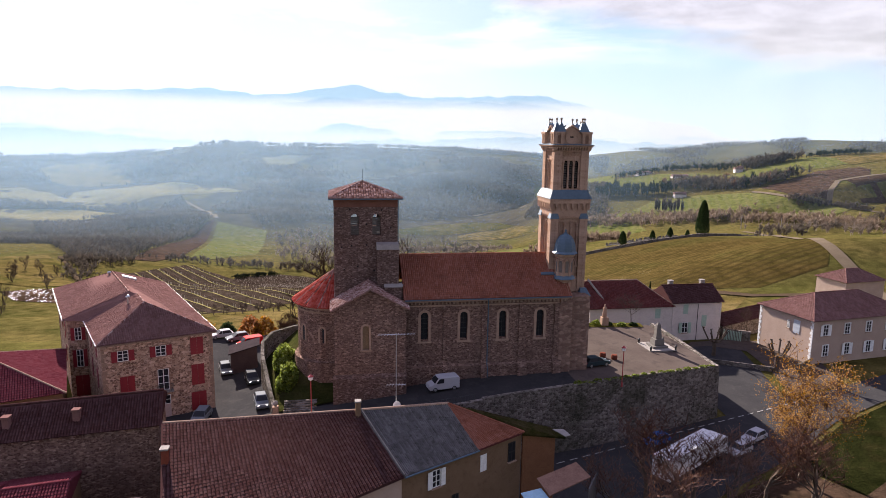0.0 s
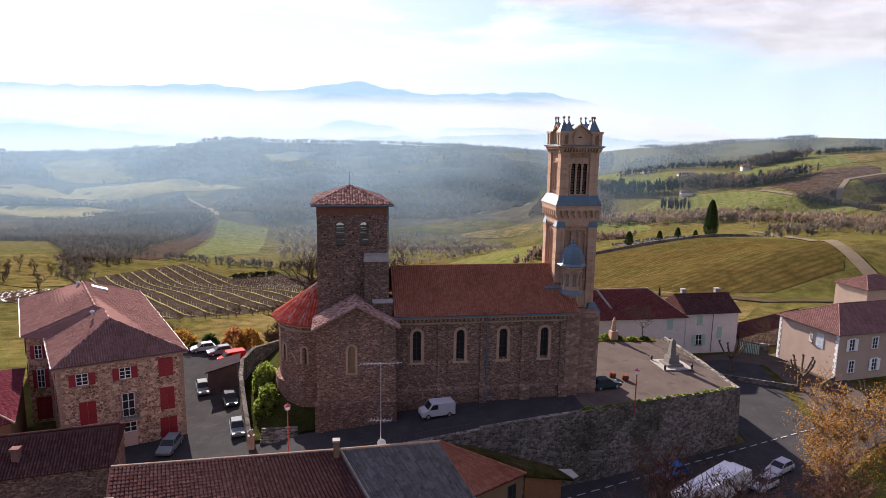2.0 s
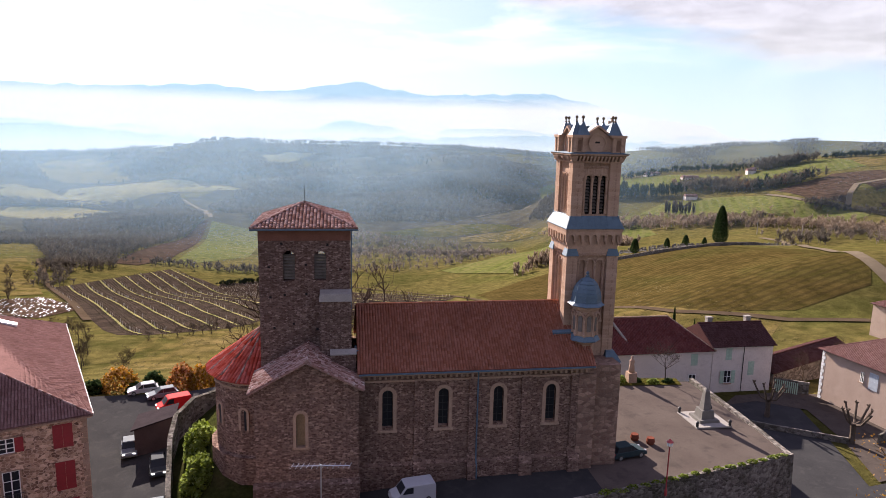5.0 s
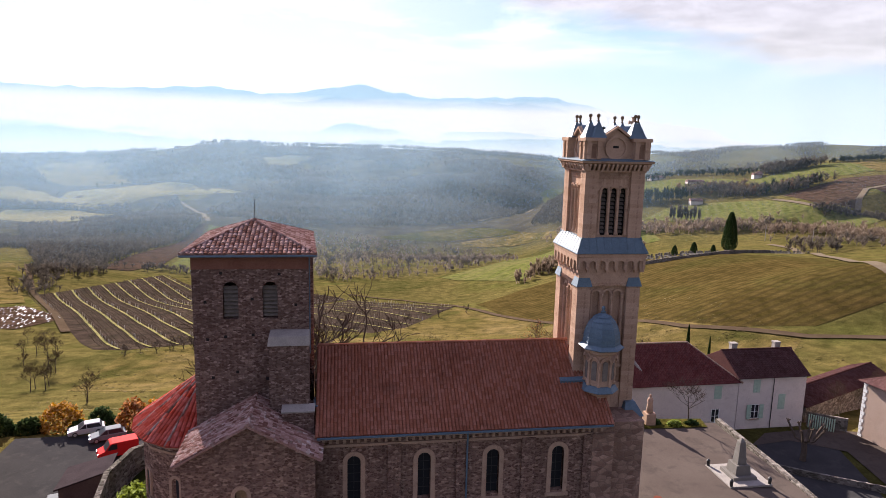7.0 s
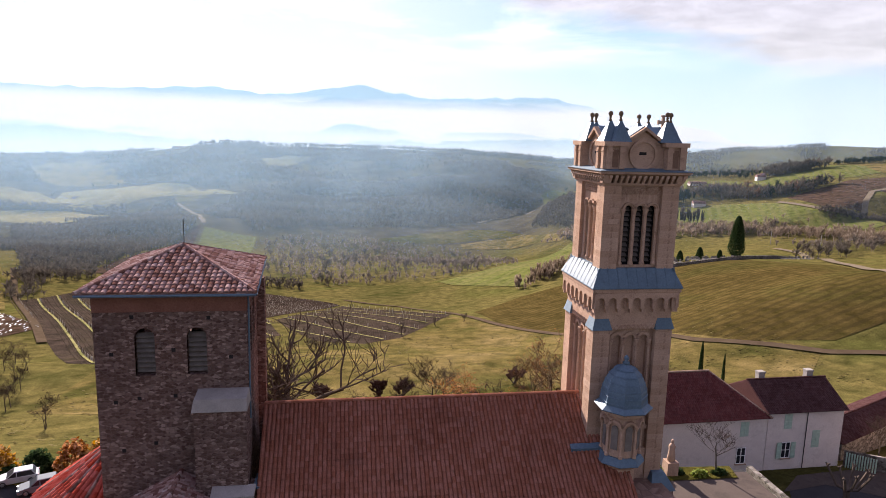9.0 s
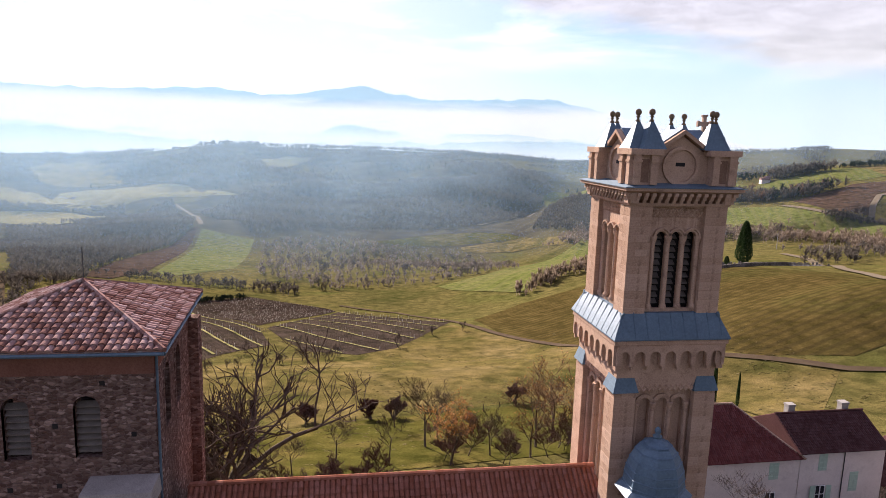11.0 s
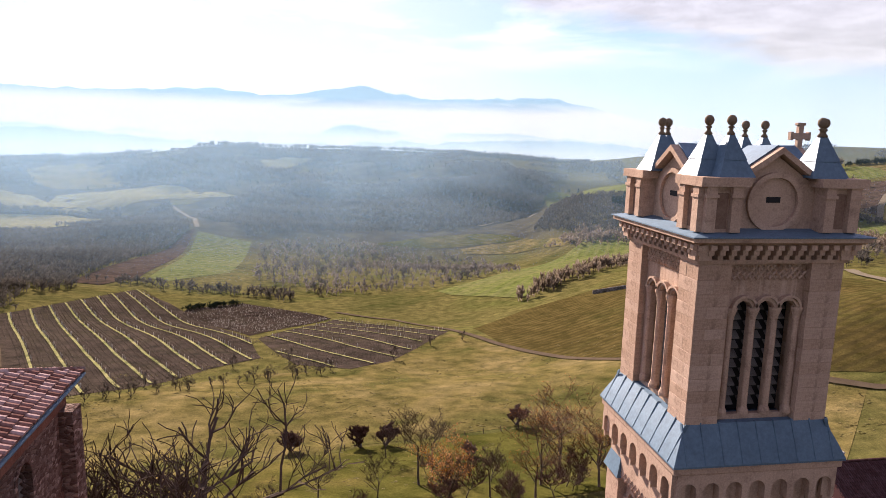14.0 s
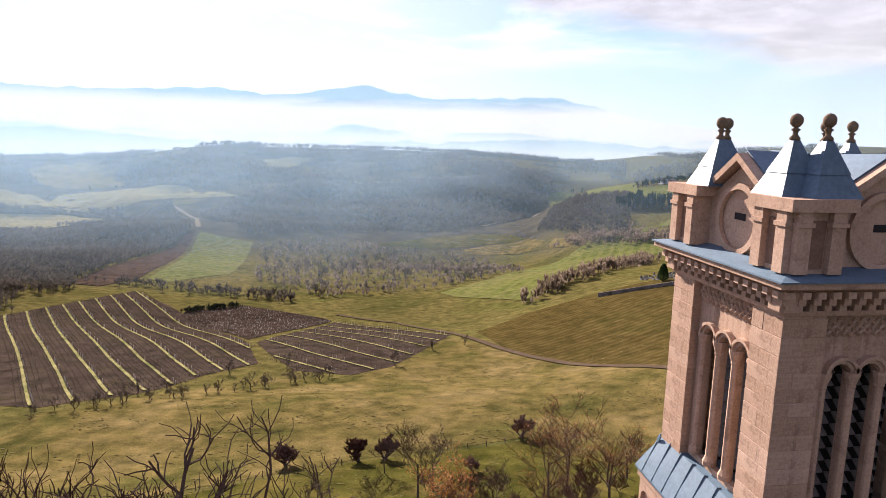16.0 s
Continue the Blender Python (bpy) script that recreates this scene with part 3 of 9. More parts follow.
# ---- ground, fields and distance ----
def ground_mat(name, a, b, c, patch=0.02, fine=0.9, rows=None):
    m, nt, bs = material(name)
    big, mid, small = noise_node(nt, patch, 6, 0.6, dist=0.6), noise_node(nt, fine * 0.25, 5), noise_node(nt, fine * 3, 6, 0.7)
    col = ramp(nt, big, [(0.35, a), (0.5, b), (0.66, c)])
    col = blend(nt, 0.8, col, blend(nt, 1.0, col, ramp(nt, mid, [(0.3, (0.45, 0.5, 0.42)), (0.7, (1.5, 1.42, 1.35))]), "MULTIPLY"))
    col = blend(nt, 0.62, col, blend(nt, 1.0, col, ramp(nt, small, [(0.25, (0.3, 0.3, 0.3)), (0.75, (1.75, 1.72, 1.65))]), "MULTIPLY"))
    if rows:
        turn, width, tint, amt = rows
        w = nt.nodes.new("ShaderNodeTexWave")
        w.inputs["Scale"].default_value, w.inputs["Distortion"].default_value = 0.314 / width, 1.2
        w.inputs["Detail"].default_value, w.inputs["Detail Scale"].default_value = 3, 1.4
        nt.links.new(coords(nt, None, (0, 0, radians(turn))), w.inputs["Vector"])
        col = blend(nt, mapped(nt, w.outputs["Fac"], 0.45, 0.8, 0, amt), col, tint)
    nt.links.new(col, bs.inputs["Base Color"])
    bs.inputs["Roughness"].default_value = 0.95
    bs.inputs["Specular IOR Level"].default_value = 0.0
    rise = nt.nodes.new("ShaderNodeMath")
    rise.operation = "MULTIPLY_ADD"
    rise.inputs[1].default_value = 0.35
    nt.links.new(small, rise.inputs[0]), nt.links.new(mid, rise.inputs[2])
    bump(nt, bs, rise.outputs["Value"], 0.8, 0.7)
    return m


M["meadow"] = ground_mat("dry_meadow", (0.0490, 0.0474, 0.0147), (0.0915, 0.0719, 0.0261), (0.1225, 0.0931, 0.0408), 0.045)
M["pasture"] = ground_mat("green_pasture", (0.0365, 0.0363, 0.0087), (0.0534, 0.0484, 0.0124), (0.0814, 0.0618, 0.0211), 0.05)
M["tile_wine"] = rough_mat("dark_wine_red_tile", (0.085, 0.028, 0.026), (0.135, 0.045, 0.04), 0.5, 9, 0.85, 0.3, 0.02, island=0.15, stain=(0.05, 0.025, 0.025), stain_amt=0.5)
# roadside grass: the shade lying on it is put into a darker green
M["lawn_road"] = ground_mat("shade_darkened_lawn", (0.009, 0.011, 0.0036), (0.013, 0.015, 0.005), (0.019, 0.017, 0.007), 0.15)
# lawn green made darker so that its colour holds the shade
M["lawn"] = ground_mat("lawn_with_shade", (0.020, 0.024, 0.008), (0.028, 0.032, 0.010), (0.040, 0.036, 0.016), 0.15)
M["wheat"] = ground_mat("young_wheat", (0.066, 0.076, 0.021), (0.082, 0.09, 0.027), (0.096, 0.094, 0.035), 0.02, rows=(28, 9.0, (0.11, 0.1, 0.042), 0.35))
M["plough"] = ground_mat("sprouting_brown_field", (0.046, 0.034, 0.012), (0.062, 0.046, 0.016), (0.050, 0.044, 0.014), 0.02, rows=(74, 3.2, (0.035, 0.026, 0.011), 0.55))
M["soil"] = ground_mat("bare_brown_soil", (0.036, 0.023, 0.0175), (0.052, 0.034, 0.025), (0.044, 0.031, 0.022), 0.05)
M["fallow"] = ground_mat("dark_fallow_soil", (0.020, 0.014, 0.012), (0.032, 0.023, 0.019), (0.026, 0.020, 0.015), 0.08)
M["vine_soil"] = ground_mat("vineyard_soil", (0.030, 0.0225, 0.0185), (0.044, 0.033, 0.027), (0.038, 0.030, 0.021), 0.05)
M["pale_field"] = ground_mat("pale_stubble", (0.10, 0.09, 0.045), (0.15, 0.13, 0.065), (0.105, 0.1, 0.042), 0.012)


def valley_mat():
    """Meadow near the village; past the vineyards mostly woodland broken by meadow patches."""
    m = ground_mat("winter_meadow_and_woods", (0.0482, 0.0473, 0.0155), (0.0826, 0.0688, 0.0249), (0.0636, 0.0636, 0.0189), 0.013)
    nt = m.node_tree
    bs = nt.nodes["Principled BSDF"]
    col = bs.inputs["Base Color"].links[0].from_socket
    sep = nt.nodes.new("ShaderNodeSeparateXYZ")
    nt.links.new(coords(nt), sep.inputs["Vector"])
    patch = mapped(nt, noise_node(nt, 0.006, 5, 0.55, dist=0.8), 0.60, 0.66, 1.0, 0.0)
    mul = nt.nodes.new("ShaderNodeMath")
    mul.operation = "MULTIPLY"
    near = nt.nodes.new("ShaderNodeMath")
    near.operation = "MULTIPLY"
    nt.links.new(mapped(nt, sep.outputs["Y"], 600, 760), near.inputs[0]), nt.links.new(mapped(nt, sep.outputs["X"], 300, 480, 1.0, 0.25), near.inputs[1])
    nt.links.new(near.outputs["Value"], mul.inputs[0]), nt.links.new(patch, mul.inputs[1])
    wood = ramp(nt, noise_node(nt, 0.035, 7, 0.7), [(0.3, (0.026, 0.023, 0.017)), (0.5, (0.045, 0.038, 0.026)), (0.7, (0.075, 0.066, 0.034))])
    nt.links.new(blend(nt, mul.outputs["Value"], col, wood), bs.inputs["Base Color"])
    return m


M["ground"] = valley_mat()
M["track"] = rough_mat("pale_track", (0.10, 0.078, 0.052), (0.15, 0.12, 0.083), 0.3, 8, 0.95, 0.2)
M["dirt"] = rough_mat("brown_dirt_track", (0.05, 0.034, 0.022), (0.085, 0.062, 0.040), 0.3, 8, 0.95, 0.2)

g = MB()
xs = sorted({round(s * v, 2) for s in (-1, 1) for v in [*range(0, 160, 8), *range(160, 480, 16), *range(480, 1600, 45), *range(1600, 4700, 220)]})
ys = [*range(-400, -60, 40), *range(-60, 340, 8), *range(340, 900, 16), *range(900, 2800, 38), *range(2800, 4700, 200)]
for yy in ys:
    for xx in xs:
        g.v.append((xx, yy, height(xx, yy)))
nx = len(xs)
g.f = [(j * nx + i, j * nx + i + 1, (j + 1) * nx + i + 1, (j + 1) * nx + i) for j in range(len(ys) - 1) for i in range(nx - 1)]
ground = single("ground", g, M["ground"], "rolling winter meadow ground of hills and valley", "ground", kind="structure", smooth=True)


def ground_at(x, y):
    """The height of the ground's sheet itself."""
    i = max(0, min(nx - 2, np.searchsorted(xs, x) - 1))
    j = max(0, min(len(ys) - 2, np.searchsorted(ys, y) - 1))
    u, v = (x - xs[i]) / (xs[i + 1] - xs[i]), (y - ys[j]) / (ys[j + 1] - ys[j])
    z = [g.v[b * nx + a][2] for b in (j, j + 1) for a in (i, i + 1)]
    return z[0] * (1 - u) * (1 - v) + z[1] * u * (1 - v) + z[2] * (1 - u) * v + z[3] * u * v


def drape(name, ring, mat, label, lift=0.1, step=8.0, category="field"):
    """A field laid on the ground inside an outline."""
    bm = bmesh.new()
    vs = [bm.verts.new((x, y, 0)) for x, y in ring]
    bm.faces.new(vs)
    lo, hi = np.min(ring, 0), np.max(ring, 0)
    for axis, lines in ((0, xs), (1, ys)):
        for c in lines:
            if lo[axis] < c < hi[axis]:
                geom = bm.verts[:] + bm.edges[:] + bm.faces[:]
                bmesh.ops.bisect_plane(bm, geom=geom, plane_co=(c, 0, 0) if axis == 0 else (0, c, 0), plane_no=(1, 0, 0) if axis == 0 else (0, 1, 0))
    lift = lift if lift < 0.3 else 0.12 + 0.35 * lift
    for v in bm.verts:
        v.co.z = ground_at(v.co.x, v.co.y) + lift
    bmesh.ops.recalc_face_normals(bm, faces=bm.faces)
    if bm.faces and sum(f.normal.z for f in bm.faces) < 0:
        bmesh.ops.reverse_faces(bm, faces=bm.faces)
    me = bpy.data.meshes.new(name)
    bm.to_mesh(me)
    bm.free()
    me.materials.append(mat)
    me.shade_smooth()
    return tagged(new(name, me), label, category, kind="structure")


def ribbon(name, line, width, mat, label, lift=0.3, category="track"):
    pts = [Vector((x, y)) for x, y in line]
    fine = []
    for a, b in zip(pts, pts[1:]):
        n = max(1, int((b - a).length / 6))
        fine += [a.lerp(b, k / n) for k in range(n)]
    fine.append(pts[-1])
    mb = MB()
    for i, p in enumerate(fine):
        d = (fine[min(i + 1, len(fine) - 1)] - fine[max(i - 1, 0)]).normalized()
        s = Vector((-d.y, d.x)) * width / 2
        for q in (p + s, p, p - s):
            mb.v.append((q.x, q.y, ground_at(q.x, q.y) + lift))
    mb.f = [(3 * i + k, 3 * i + k + 1, 3 * i + k + 4, 3 * i + k + 3) for i in range(len(fine) - 1) for k in (0, 1)]
    return single(name, mb, mat, label, category, kind="structure", smooth=True)


# far ridges: haze and fog are painted in as a glowing colour ramp
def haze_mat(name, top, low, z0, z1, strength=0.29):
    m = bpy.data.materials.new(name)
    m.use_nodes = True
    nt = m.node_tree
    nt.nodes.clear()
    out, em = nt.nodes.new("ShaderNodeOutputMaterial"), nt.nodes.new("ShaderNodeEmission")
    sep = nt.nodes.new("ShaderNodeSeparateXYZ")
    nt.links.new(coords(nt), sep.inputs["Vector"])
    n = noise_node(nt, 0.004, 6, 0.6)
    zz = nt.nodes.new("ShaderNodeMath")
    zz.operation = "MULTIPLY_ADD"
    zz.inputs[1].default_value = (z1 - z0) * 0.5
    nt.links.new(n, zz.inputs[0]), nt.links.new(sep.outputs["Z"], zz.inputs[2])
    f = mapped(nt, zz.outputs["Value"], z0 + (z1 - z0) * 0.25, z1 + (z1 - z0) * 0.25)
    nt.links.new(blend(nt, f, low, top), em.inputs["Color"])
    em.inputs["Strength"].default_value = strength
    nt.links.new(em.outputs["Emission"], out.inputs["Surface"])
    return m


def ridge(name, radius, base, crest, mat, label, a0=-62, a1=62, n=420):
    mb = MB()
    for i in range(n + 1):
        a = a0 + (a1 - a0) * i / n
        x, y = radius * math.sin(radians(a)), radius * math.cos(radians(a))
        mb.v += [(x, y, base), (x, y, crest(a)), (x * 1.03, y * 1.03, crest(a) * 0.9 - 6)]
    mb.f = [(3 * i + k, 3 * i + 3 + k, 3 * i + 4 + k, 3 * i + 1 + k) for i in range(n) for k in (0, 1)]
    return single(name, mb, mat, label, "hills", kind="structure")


def bumps(a, seed, f, amp, oct=5):
    return sum(amp / 1.9**k * noise.noise(Vector((a * f * 2**k, seed, 0))) for k in range(oct))


def deg_bell(a, c, w):
    return math.exp(-((a - c) / w) ** 2)


HZ = 33.0


def mountain(a):
    a -= 8.8
    e = 2.85 + 1.25 * deg_bell(a, -7.4, 4.5) + 0.65 * deg_bell(a, -20, 6) + 0.45 * deg_bell(a, 2.5, 4) + 0.55 * deg_bell(a, 8.6, 4) + 0.25 * deg_bell(a, -36, 8)
    e -= 1.5 * smooth(9.5, 20.5, a) + 1.5 * smooth(20.5, 26, a)
    e += 0.22 * bumps(a, 3, 0.5, 1, 6) + 0.1 * bumps(a, 5, 2.1, 1, 4)
    return HZ + 4550 * math.tan(radians(e))


def mountain_front(a):
    a -= 8.8
    e = 1.9 + 1.1 * deg_bell(a, -9, 5) + 0.9 * deg_bell(a, 1, 6) + 0.7 * deg_bell(a, 8, 4) - 2.2 * smooth(10, 22, a) - 1.2 * smooth(-14, -20, a)
    e += 0.25 * bumps(a, 31, 0.4, 1, 6)
    return HZ + 4400 * math.tan(radians(e))


def low_hills(a):
    a -= 8.8
    e = 0.05 + 0.75 * deg_bell(a, -7.5, 3.2) + 0.5 * deg_bell(a, 5, 4) + 0.9 * deg_bell(a, -40, 7) + 0.35 * bumps(a, 12, 0.3, 1, 5)
    return HZ + 4000 * math.tan(radians(e))


def low_hills_near(a):
    a -= 8.8
    e = -0.45 + 0.6 * deg_bell(a, -32, 6) + 0.45 * deg_bell(a, 9, 7) + 0.4 * bumps(a, 22, 0.4, 1, 5) - 0.4 * deg_bell(a, -16, 8)
    return HZ + 3600 * math.tan(radians(e))


# white painted at the feet of the ridges as fog
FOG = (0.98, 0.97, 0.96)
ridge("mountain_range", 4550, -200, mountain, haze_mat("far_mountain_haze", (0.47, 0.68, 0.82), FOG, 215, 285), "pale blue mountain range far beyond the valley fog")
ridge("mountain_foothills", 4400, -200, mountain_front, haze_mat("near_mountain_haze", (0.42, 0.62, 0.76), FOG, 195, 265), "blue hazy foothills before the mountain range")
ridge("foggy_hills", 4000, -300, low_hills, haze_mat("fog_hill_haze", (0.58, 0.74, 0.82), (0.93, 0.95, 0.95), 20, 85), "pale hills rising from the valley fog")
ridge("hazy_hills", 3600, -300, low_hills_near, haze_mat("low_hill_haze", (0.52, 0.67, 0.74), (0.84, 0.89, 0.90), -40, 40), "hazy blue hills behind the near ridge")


def haze_sheet_mat(name, alpha, clear):
    """A see-through sheet that imitates valley haze: mostly clear, its painted blue lit by the sun and the sky."""
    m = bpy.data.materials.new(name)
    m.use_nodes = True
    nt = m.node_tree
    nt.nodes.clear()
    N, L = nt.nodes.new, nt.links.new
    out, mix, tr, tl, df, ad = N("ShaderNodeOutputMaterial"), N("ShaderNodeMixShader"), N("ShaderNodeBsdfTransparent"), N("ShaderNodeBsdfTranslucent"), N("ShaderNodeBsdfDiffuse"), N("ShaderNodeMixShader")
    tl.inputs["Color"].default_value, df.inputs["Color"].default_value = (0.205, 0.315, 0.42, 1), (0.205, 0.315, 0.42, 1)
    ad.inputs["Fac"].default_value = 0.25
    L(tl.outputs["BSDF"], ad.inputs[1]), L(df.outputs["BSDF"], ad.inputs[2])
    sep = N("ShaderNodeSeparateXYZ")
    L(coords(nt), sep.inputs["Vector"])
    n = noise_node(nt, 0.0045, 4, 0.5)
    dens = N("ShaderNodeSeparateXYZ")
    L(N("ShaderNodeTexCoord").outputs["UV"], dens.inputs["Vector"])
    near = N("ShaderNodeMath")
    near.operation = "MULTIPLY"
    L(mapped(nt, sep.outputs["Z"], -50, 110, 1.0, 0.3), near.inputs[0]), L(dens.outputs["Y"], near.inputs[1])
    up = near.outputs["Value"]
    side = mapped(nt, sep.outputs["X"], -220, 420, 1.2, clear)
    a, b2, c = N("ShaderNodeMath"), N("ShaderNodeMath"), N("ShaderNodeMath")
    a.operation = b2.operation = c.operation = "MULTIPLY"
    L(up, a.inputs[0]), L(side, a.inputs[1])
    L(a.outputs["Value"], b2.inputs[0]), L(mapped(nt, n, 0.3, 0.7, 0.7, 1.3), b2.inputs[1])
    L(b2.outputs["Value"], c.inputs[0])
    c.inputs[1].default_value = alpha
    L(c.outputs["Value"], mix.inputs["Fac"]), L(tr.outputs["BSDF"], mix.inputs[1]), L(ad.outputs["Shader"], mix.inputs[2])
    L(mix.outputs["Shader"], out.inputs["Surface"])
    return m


# upright sheets added at growing distances to imitate haze in the air
HAZE_ROWS = ((-4, 0.0), (0, 0.0), (8, 0.22), (20, 0.6), (40, 0.9), (70, 1.0), (130, 0.9), (190, 0.35), (250, 0.0))
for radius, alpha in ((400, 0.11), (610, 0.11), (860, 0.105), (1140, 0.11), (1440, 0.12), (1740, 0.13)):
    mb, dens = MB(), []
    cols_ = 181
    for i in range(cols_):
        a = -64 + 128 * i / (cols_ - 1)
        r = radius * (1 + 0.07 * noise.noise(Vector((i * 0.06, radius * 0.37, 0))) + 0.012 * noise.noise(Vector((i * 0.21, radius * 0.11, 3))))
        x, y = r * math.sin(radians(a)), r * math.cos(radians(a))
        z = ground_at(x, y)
        for h, d in HAZE_ROWS:
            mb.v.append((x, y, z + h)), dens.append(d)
    k = len(HAZE_ROWS)
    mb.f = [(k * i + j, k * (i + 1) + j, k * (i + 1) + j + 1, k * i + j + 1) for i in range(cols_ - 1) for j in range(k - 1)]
    veil = single("valley_mist", mb, haze_sheet_mat("valley_mist", alpha, 0.22 if radius < 1000 else 1.1), "thin see-through sheet standing in for blue valley haze", "mist", kind="stuff", smooth=True)
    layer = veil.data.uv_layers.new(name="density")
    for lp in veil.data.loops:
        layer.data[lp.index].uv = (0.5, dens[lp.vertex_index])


# ---- street, forecourt and retaining walls ----
STREET = [(-70, -4.9), (-27, -4.6), (-20, -3.6), (-11, -2.3), (0, -1.1), (8, -0.5), (20, -0.25), (30, -0.6), (46, -1.4)]


def street_z(x):
    return float(np.interp(x, [a for a, _ in STREET], [b for _, b in STREET]))


def front_y(x):
    return float(np.interp(x, [-70, -30, -8, 6.5, 21.7, 30.2, 38, 44.8], [-11, -11, -9.6, -8.2, -5.4, -2.9, -0.8, 1.4]))


def back_y(x):
    return 24.0 if x > 20.2 else 2.0 if x > -12.5 else 35.0 if x > -40 else -4.0


mb = MB()
cols = [*np.arange(-70, -12.5, 1.5), -12.6, -12.4, *np.arange(-12, 20, 1.5), 20.1, 20.3, *np.arange(21, 44.8, 1.5), 44.8]
for a, b in zip(cols, cols[1:]):
    ys_ = np.linspace(0, 1, 12)
    m_ = (a + b) / 2
    for k in range(11):
        q = [(x, front_y(x) + (back_y(m_) - front_y(x)) * t, street_z(x)) for x, t in ((a, ys_[k]), (b, ys_[k]), (b, ys_[k + 1]), (a, ys_[k + 1]))]
        mb.add(q, [(0, 1, 2, 3)])
street = single("street", mb, M["asphalt"], "dark asphalt street beside the church", "street", kind="structure")
mb = MB()
for a, b in zip(cols, cols[1:]):
    if a < 20.2:
        continue
    for k in range(8):
        q = []
        for x, t in ((a, k / 8), (b, k / 8), (b, (k + 1) / 8), (a, (k + 1) / 8)):
            y0 = front_y(x) + 0.5
            q.append((x, y0 + (23.5 - y0) * t, street_z(x) + 0.02))
        mb.add(q, [(0, 1, 2, 3)])
single("forecourt", mb, M["forecourt"], "pale worn asphalt church forecourt", "forecourt", kind="structure")

mb, cap = MB(), MB()
line = [(-9.5, -9.7), (-8, -9.6), (6.5, -8.2), (14, -6.9), (21.7, -5.4), (26, -4.2), (30.2, -2.9), (38, -0.8), (44.8, 1.4), (45.6, 12), (46, 24.5)]
for (x0, y0), (x1, y1) in zip(line, line[1:]):
    d = Vector((x1 - x0, y1 - y0)).normalized()
    nrm = Vector((d.y, -d.x))
    z0, z1 = street_z(x0), street_z(x1)
    up = 0.35 if x0 > 3 else 0.15
    if x0 > 44:
        up = 0.2
    o = 0.55
    low = [(x0 + nrm.x * o, y0 + nrm.y * o, -10.5), (x1 + nrm.x * o, y1 + nrm.y * o, -10.5), (x1 - nrm.x * 0.5, y1 - nrm.y * 0.5, -10.5), (x0 - nrm.x * 0.5, y0 - nrm.y * 0.5, -10.5)]
    top = [(x0 + nrm.x * 0.1, y0 + nrm.y * 0.1, z0 + up), (x1 + nrm.x * 0.1, y1 + nrm.y * 0.1, z1 + up), (x1 - nrm.x * 0.5, y1 - nrm.y * 0.5, z1 + up), (x0 - nrm.x * 0.5, y0 - nrm.y * 0.5, z0 + up)]
    mb.hexa(low, top)
single("retaining_wall", mb, M["rubble_wall"], "tall rough rubble retaining wall below the forecourt", "wall", kind="structure")

# ---- church: nave ----
church = thing("church", "dark rubble stone church with red tile roofs and sandstone trim", "church", at=(5, 5.9, 0))
WX = (0.1, 5.48, 10.9, 16.2)
NX0, NX1 = -3.2, 20.2
T = frame_of((0, 0, 0), (1, 0, 0))
mb = MB()
wall(mb, T, NX0, NX1, -3.5, 10.5, 0.8, [(x, 1.0, 5.0, 8.3, True) for x in WX])
mb.box(NX0, NX1, 11.0, 11.8, -3.5, 10.5)
mb.box(NX1 - 0.8, NX1, 0.8, 11.0, -3.5, 10.5)
mb.add([(NX1 - 0.02, 0.3, 10.5), (NX1 - 0.02, 11.5, 10.5), (NX1 - 0.02, 5.9, 15.3)], [(0, 1, 2)])
part("nave_wall", mb, M["rubble_nave"], church, "dark brown rubble wall", recalc=True)
for x in WX:
    mb = MB()
    ring = [(x - 0.5, 4.75), (x - 0.5, 5.0), *arch_points(x, 1.0, 8.3, 10), (x + 0.5, 5.0), (x + 0.5, 4.75)]
    band(mb, T, ring, 0.36, -0.06, 0.25)
    mb.box(x - 0.95, x + 0.95, -0.16, 0.3, 4.55, 4.8)
    win = part("nave_window", mb, M["limestone"], church, "pale sandstone arched window surround")
    mb = MB()
    pts = [(x - 0.5, 5.0), *arch_points(x, 1.0, 8.3, 10), (x + 0.5, 5.0)]
    mb.prism([T(u, 0.45, v) for u, v in pts], (0, 0.04, 0))
    part("pane", mb, M["glass_dark"], win)
    mb = MB()
    for k in range(1, 5):
        mb.box(x - 0.5, x + 0.5, 0.41, 0.44, 4.98 + 0.72 * k, 5.02 + 0.72 * k)
    mb.box(x - 0.02, x + 0.02, 0.41, 0.44, 5.0, 8.78)
    part("window_bars", mb, M["iron"], win)
# pilasters and plinth
for x, w, z1 in ((3.15, 1.05, 9.7), (8.3, 0.7, 9.7), (13.7, 1.1, 9.7), (18.7, 1.0, 9.7)):
    mb = MB()
    mb.box(x - w / 2, x + w / 2, -0.28, 0.02, 2.2, z1)
    mb.hexa([(x - w / 2 - 0.12, -0.75, -3.5), (x + w / 2 + 0.12, -0.75, -3.5), (x + w / 2 + 0.12, 0, -3.5), (x - w / 2 - 0.12, 0, -3.5)],
            [(x - w / 2 - 0.12, -0.75, 0.9), (x + w / 2 + 0.12, -0.75, 0.9), (x + w / 2 + 0.12, 0, 2.0), (x - w / 2 - 0.12, 0, 2.0)])
    part("pilaster", mb, M["rubble_nave"], church, bevel=0.03)
mb = MB()
mb.hexa([(NX0, -0.3, -3.5), (NX1, -0.3, -3.5), (NX1, 0, -3.5), (NX0, 0, -3.5)], [(NX0, -0.3, 1.2), (NX1, -0.3, 1.2), (NX1, -0.02, 1.45), (NX0, -0.02, 1.45)])
part("plinth", mb, M["rubble_nave"], church)
mb = MB()
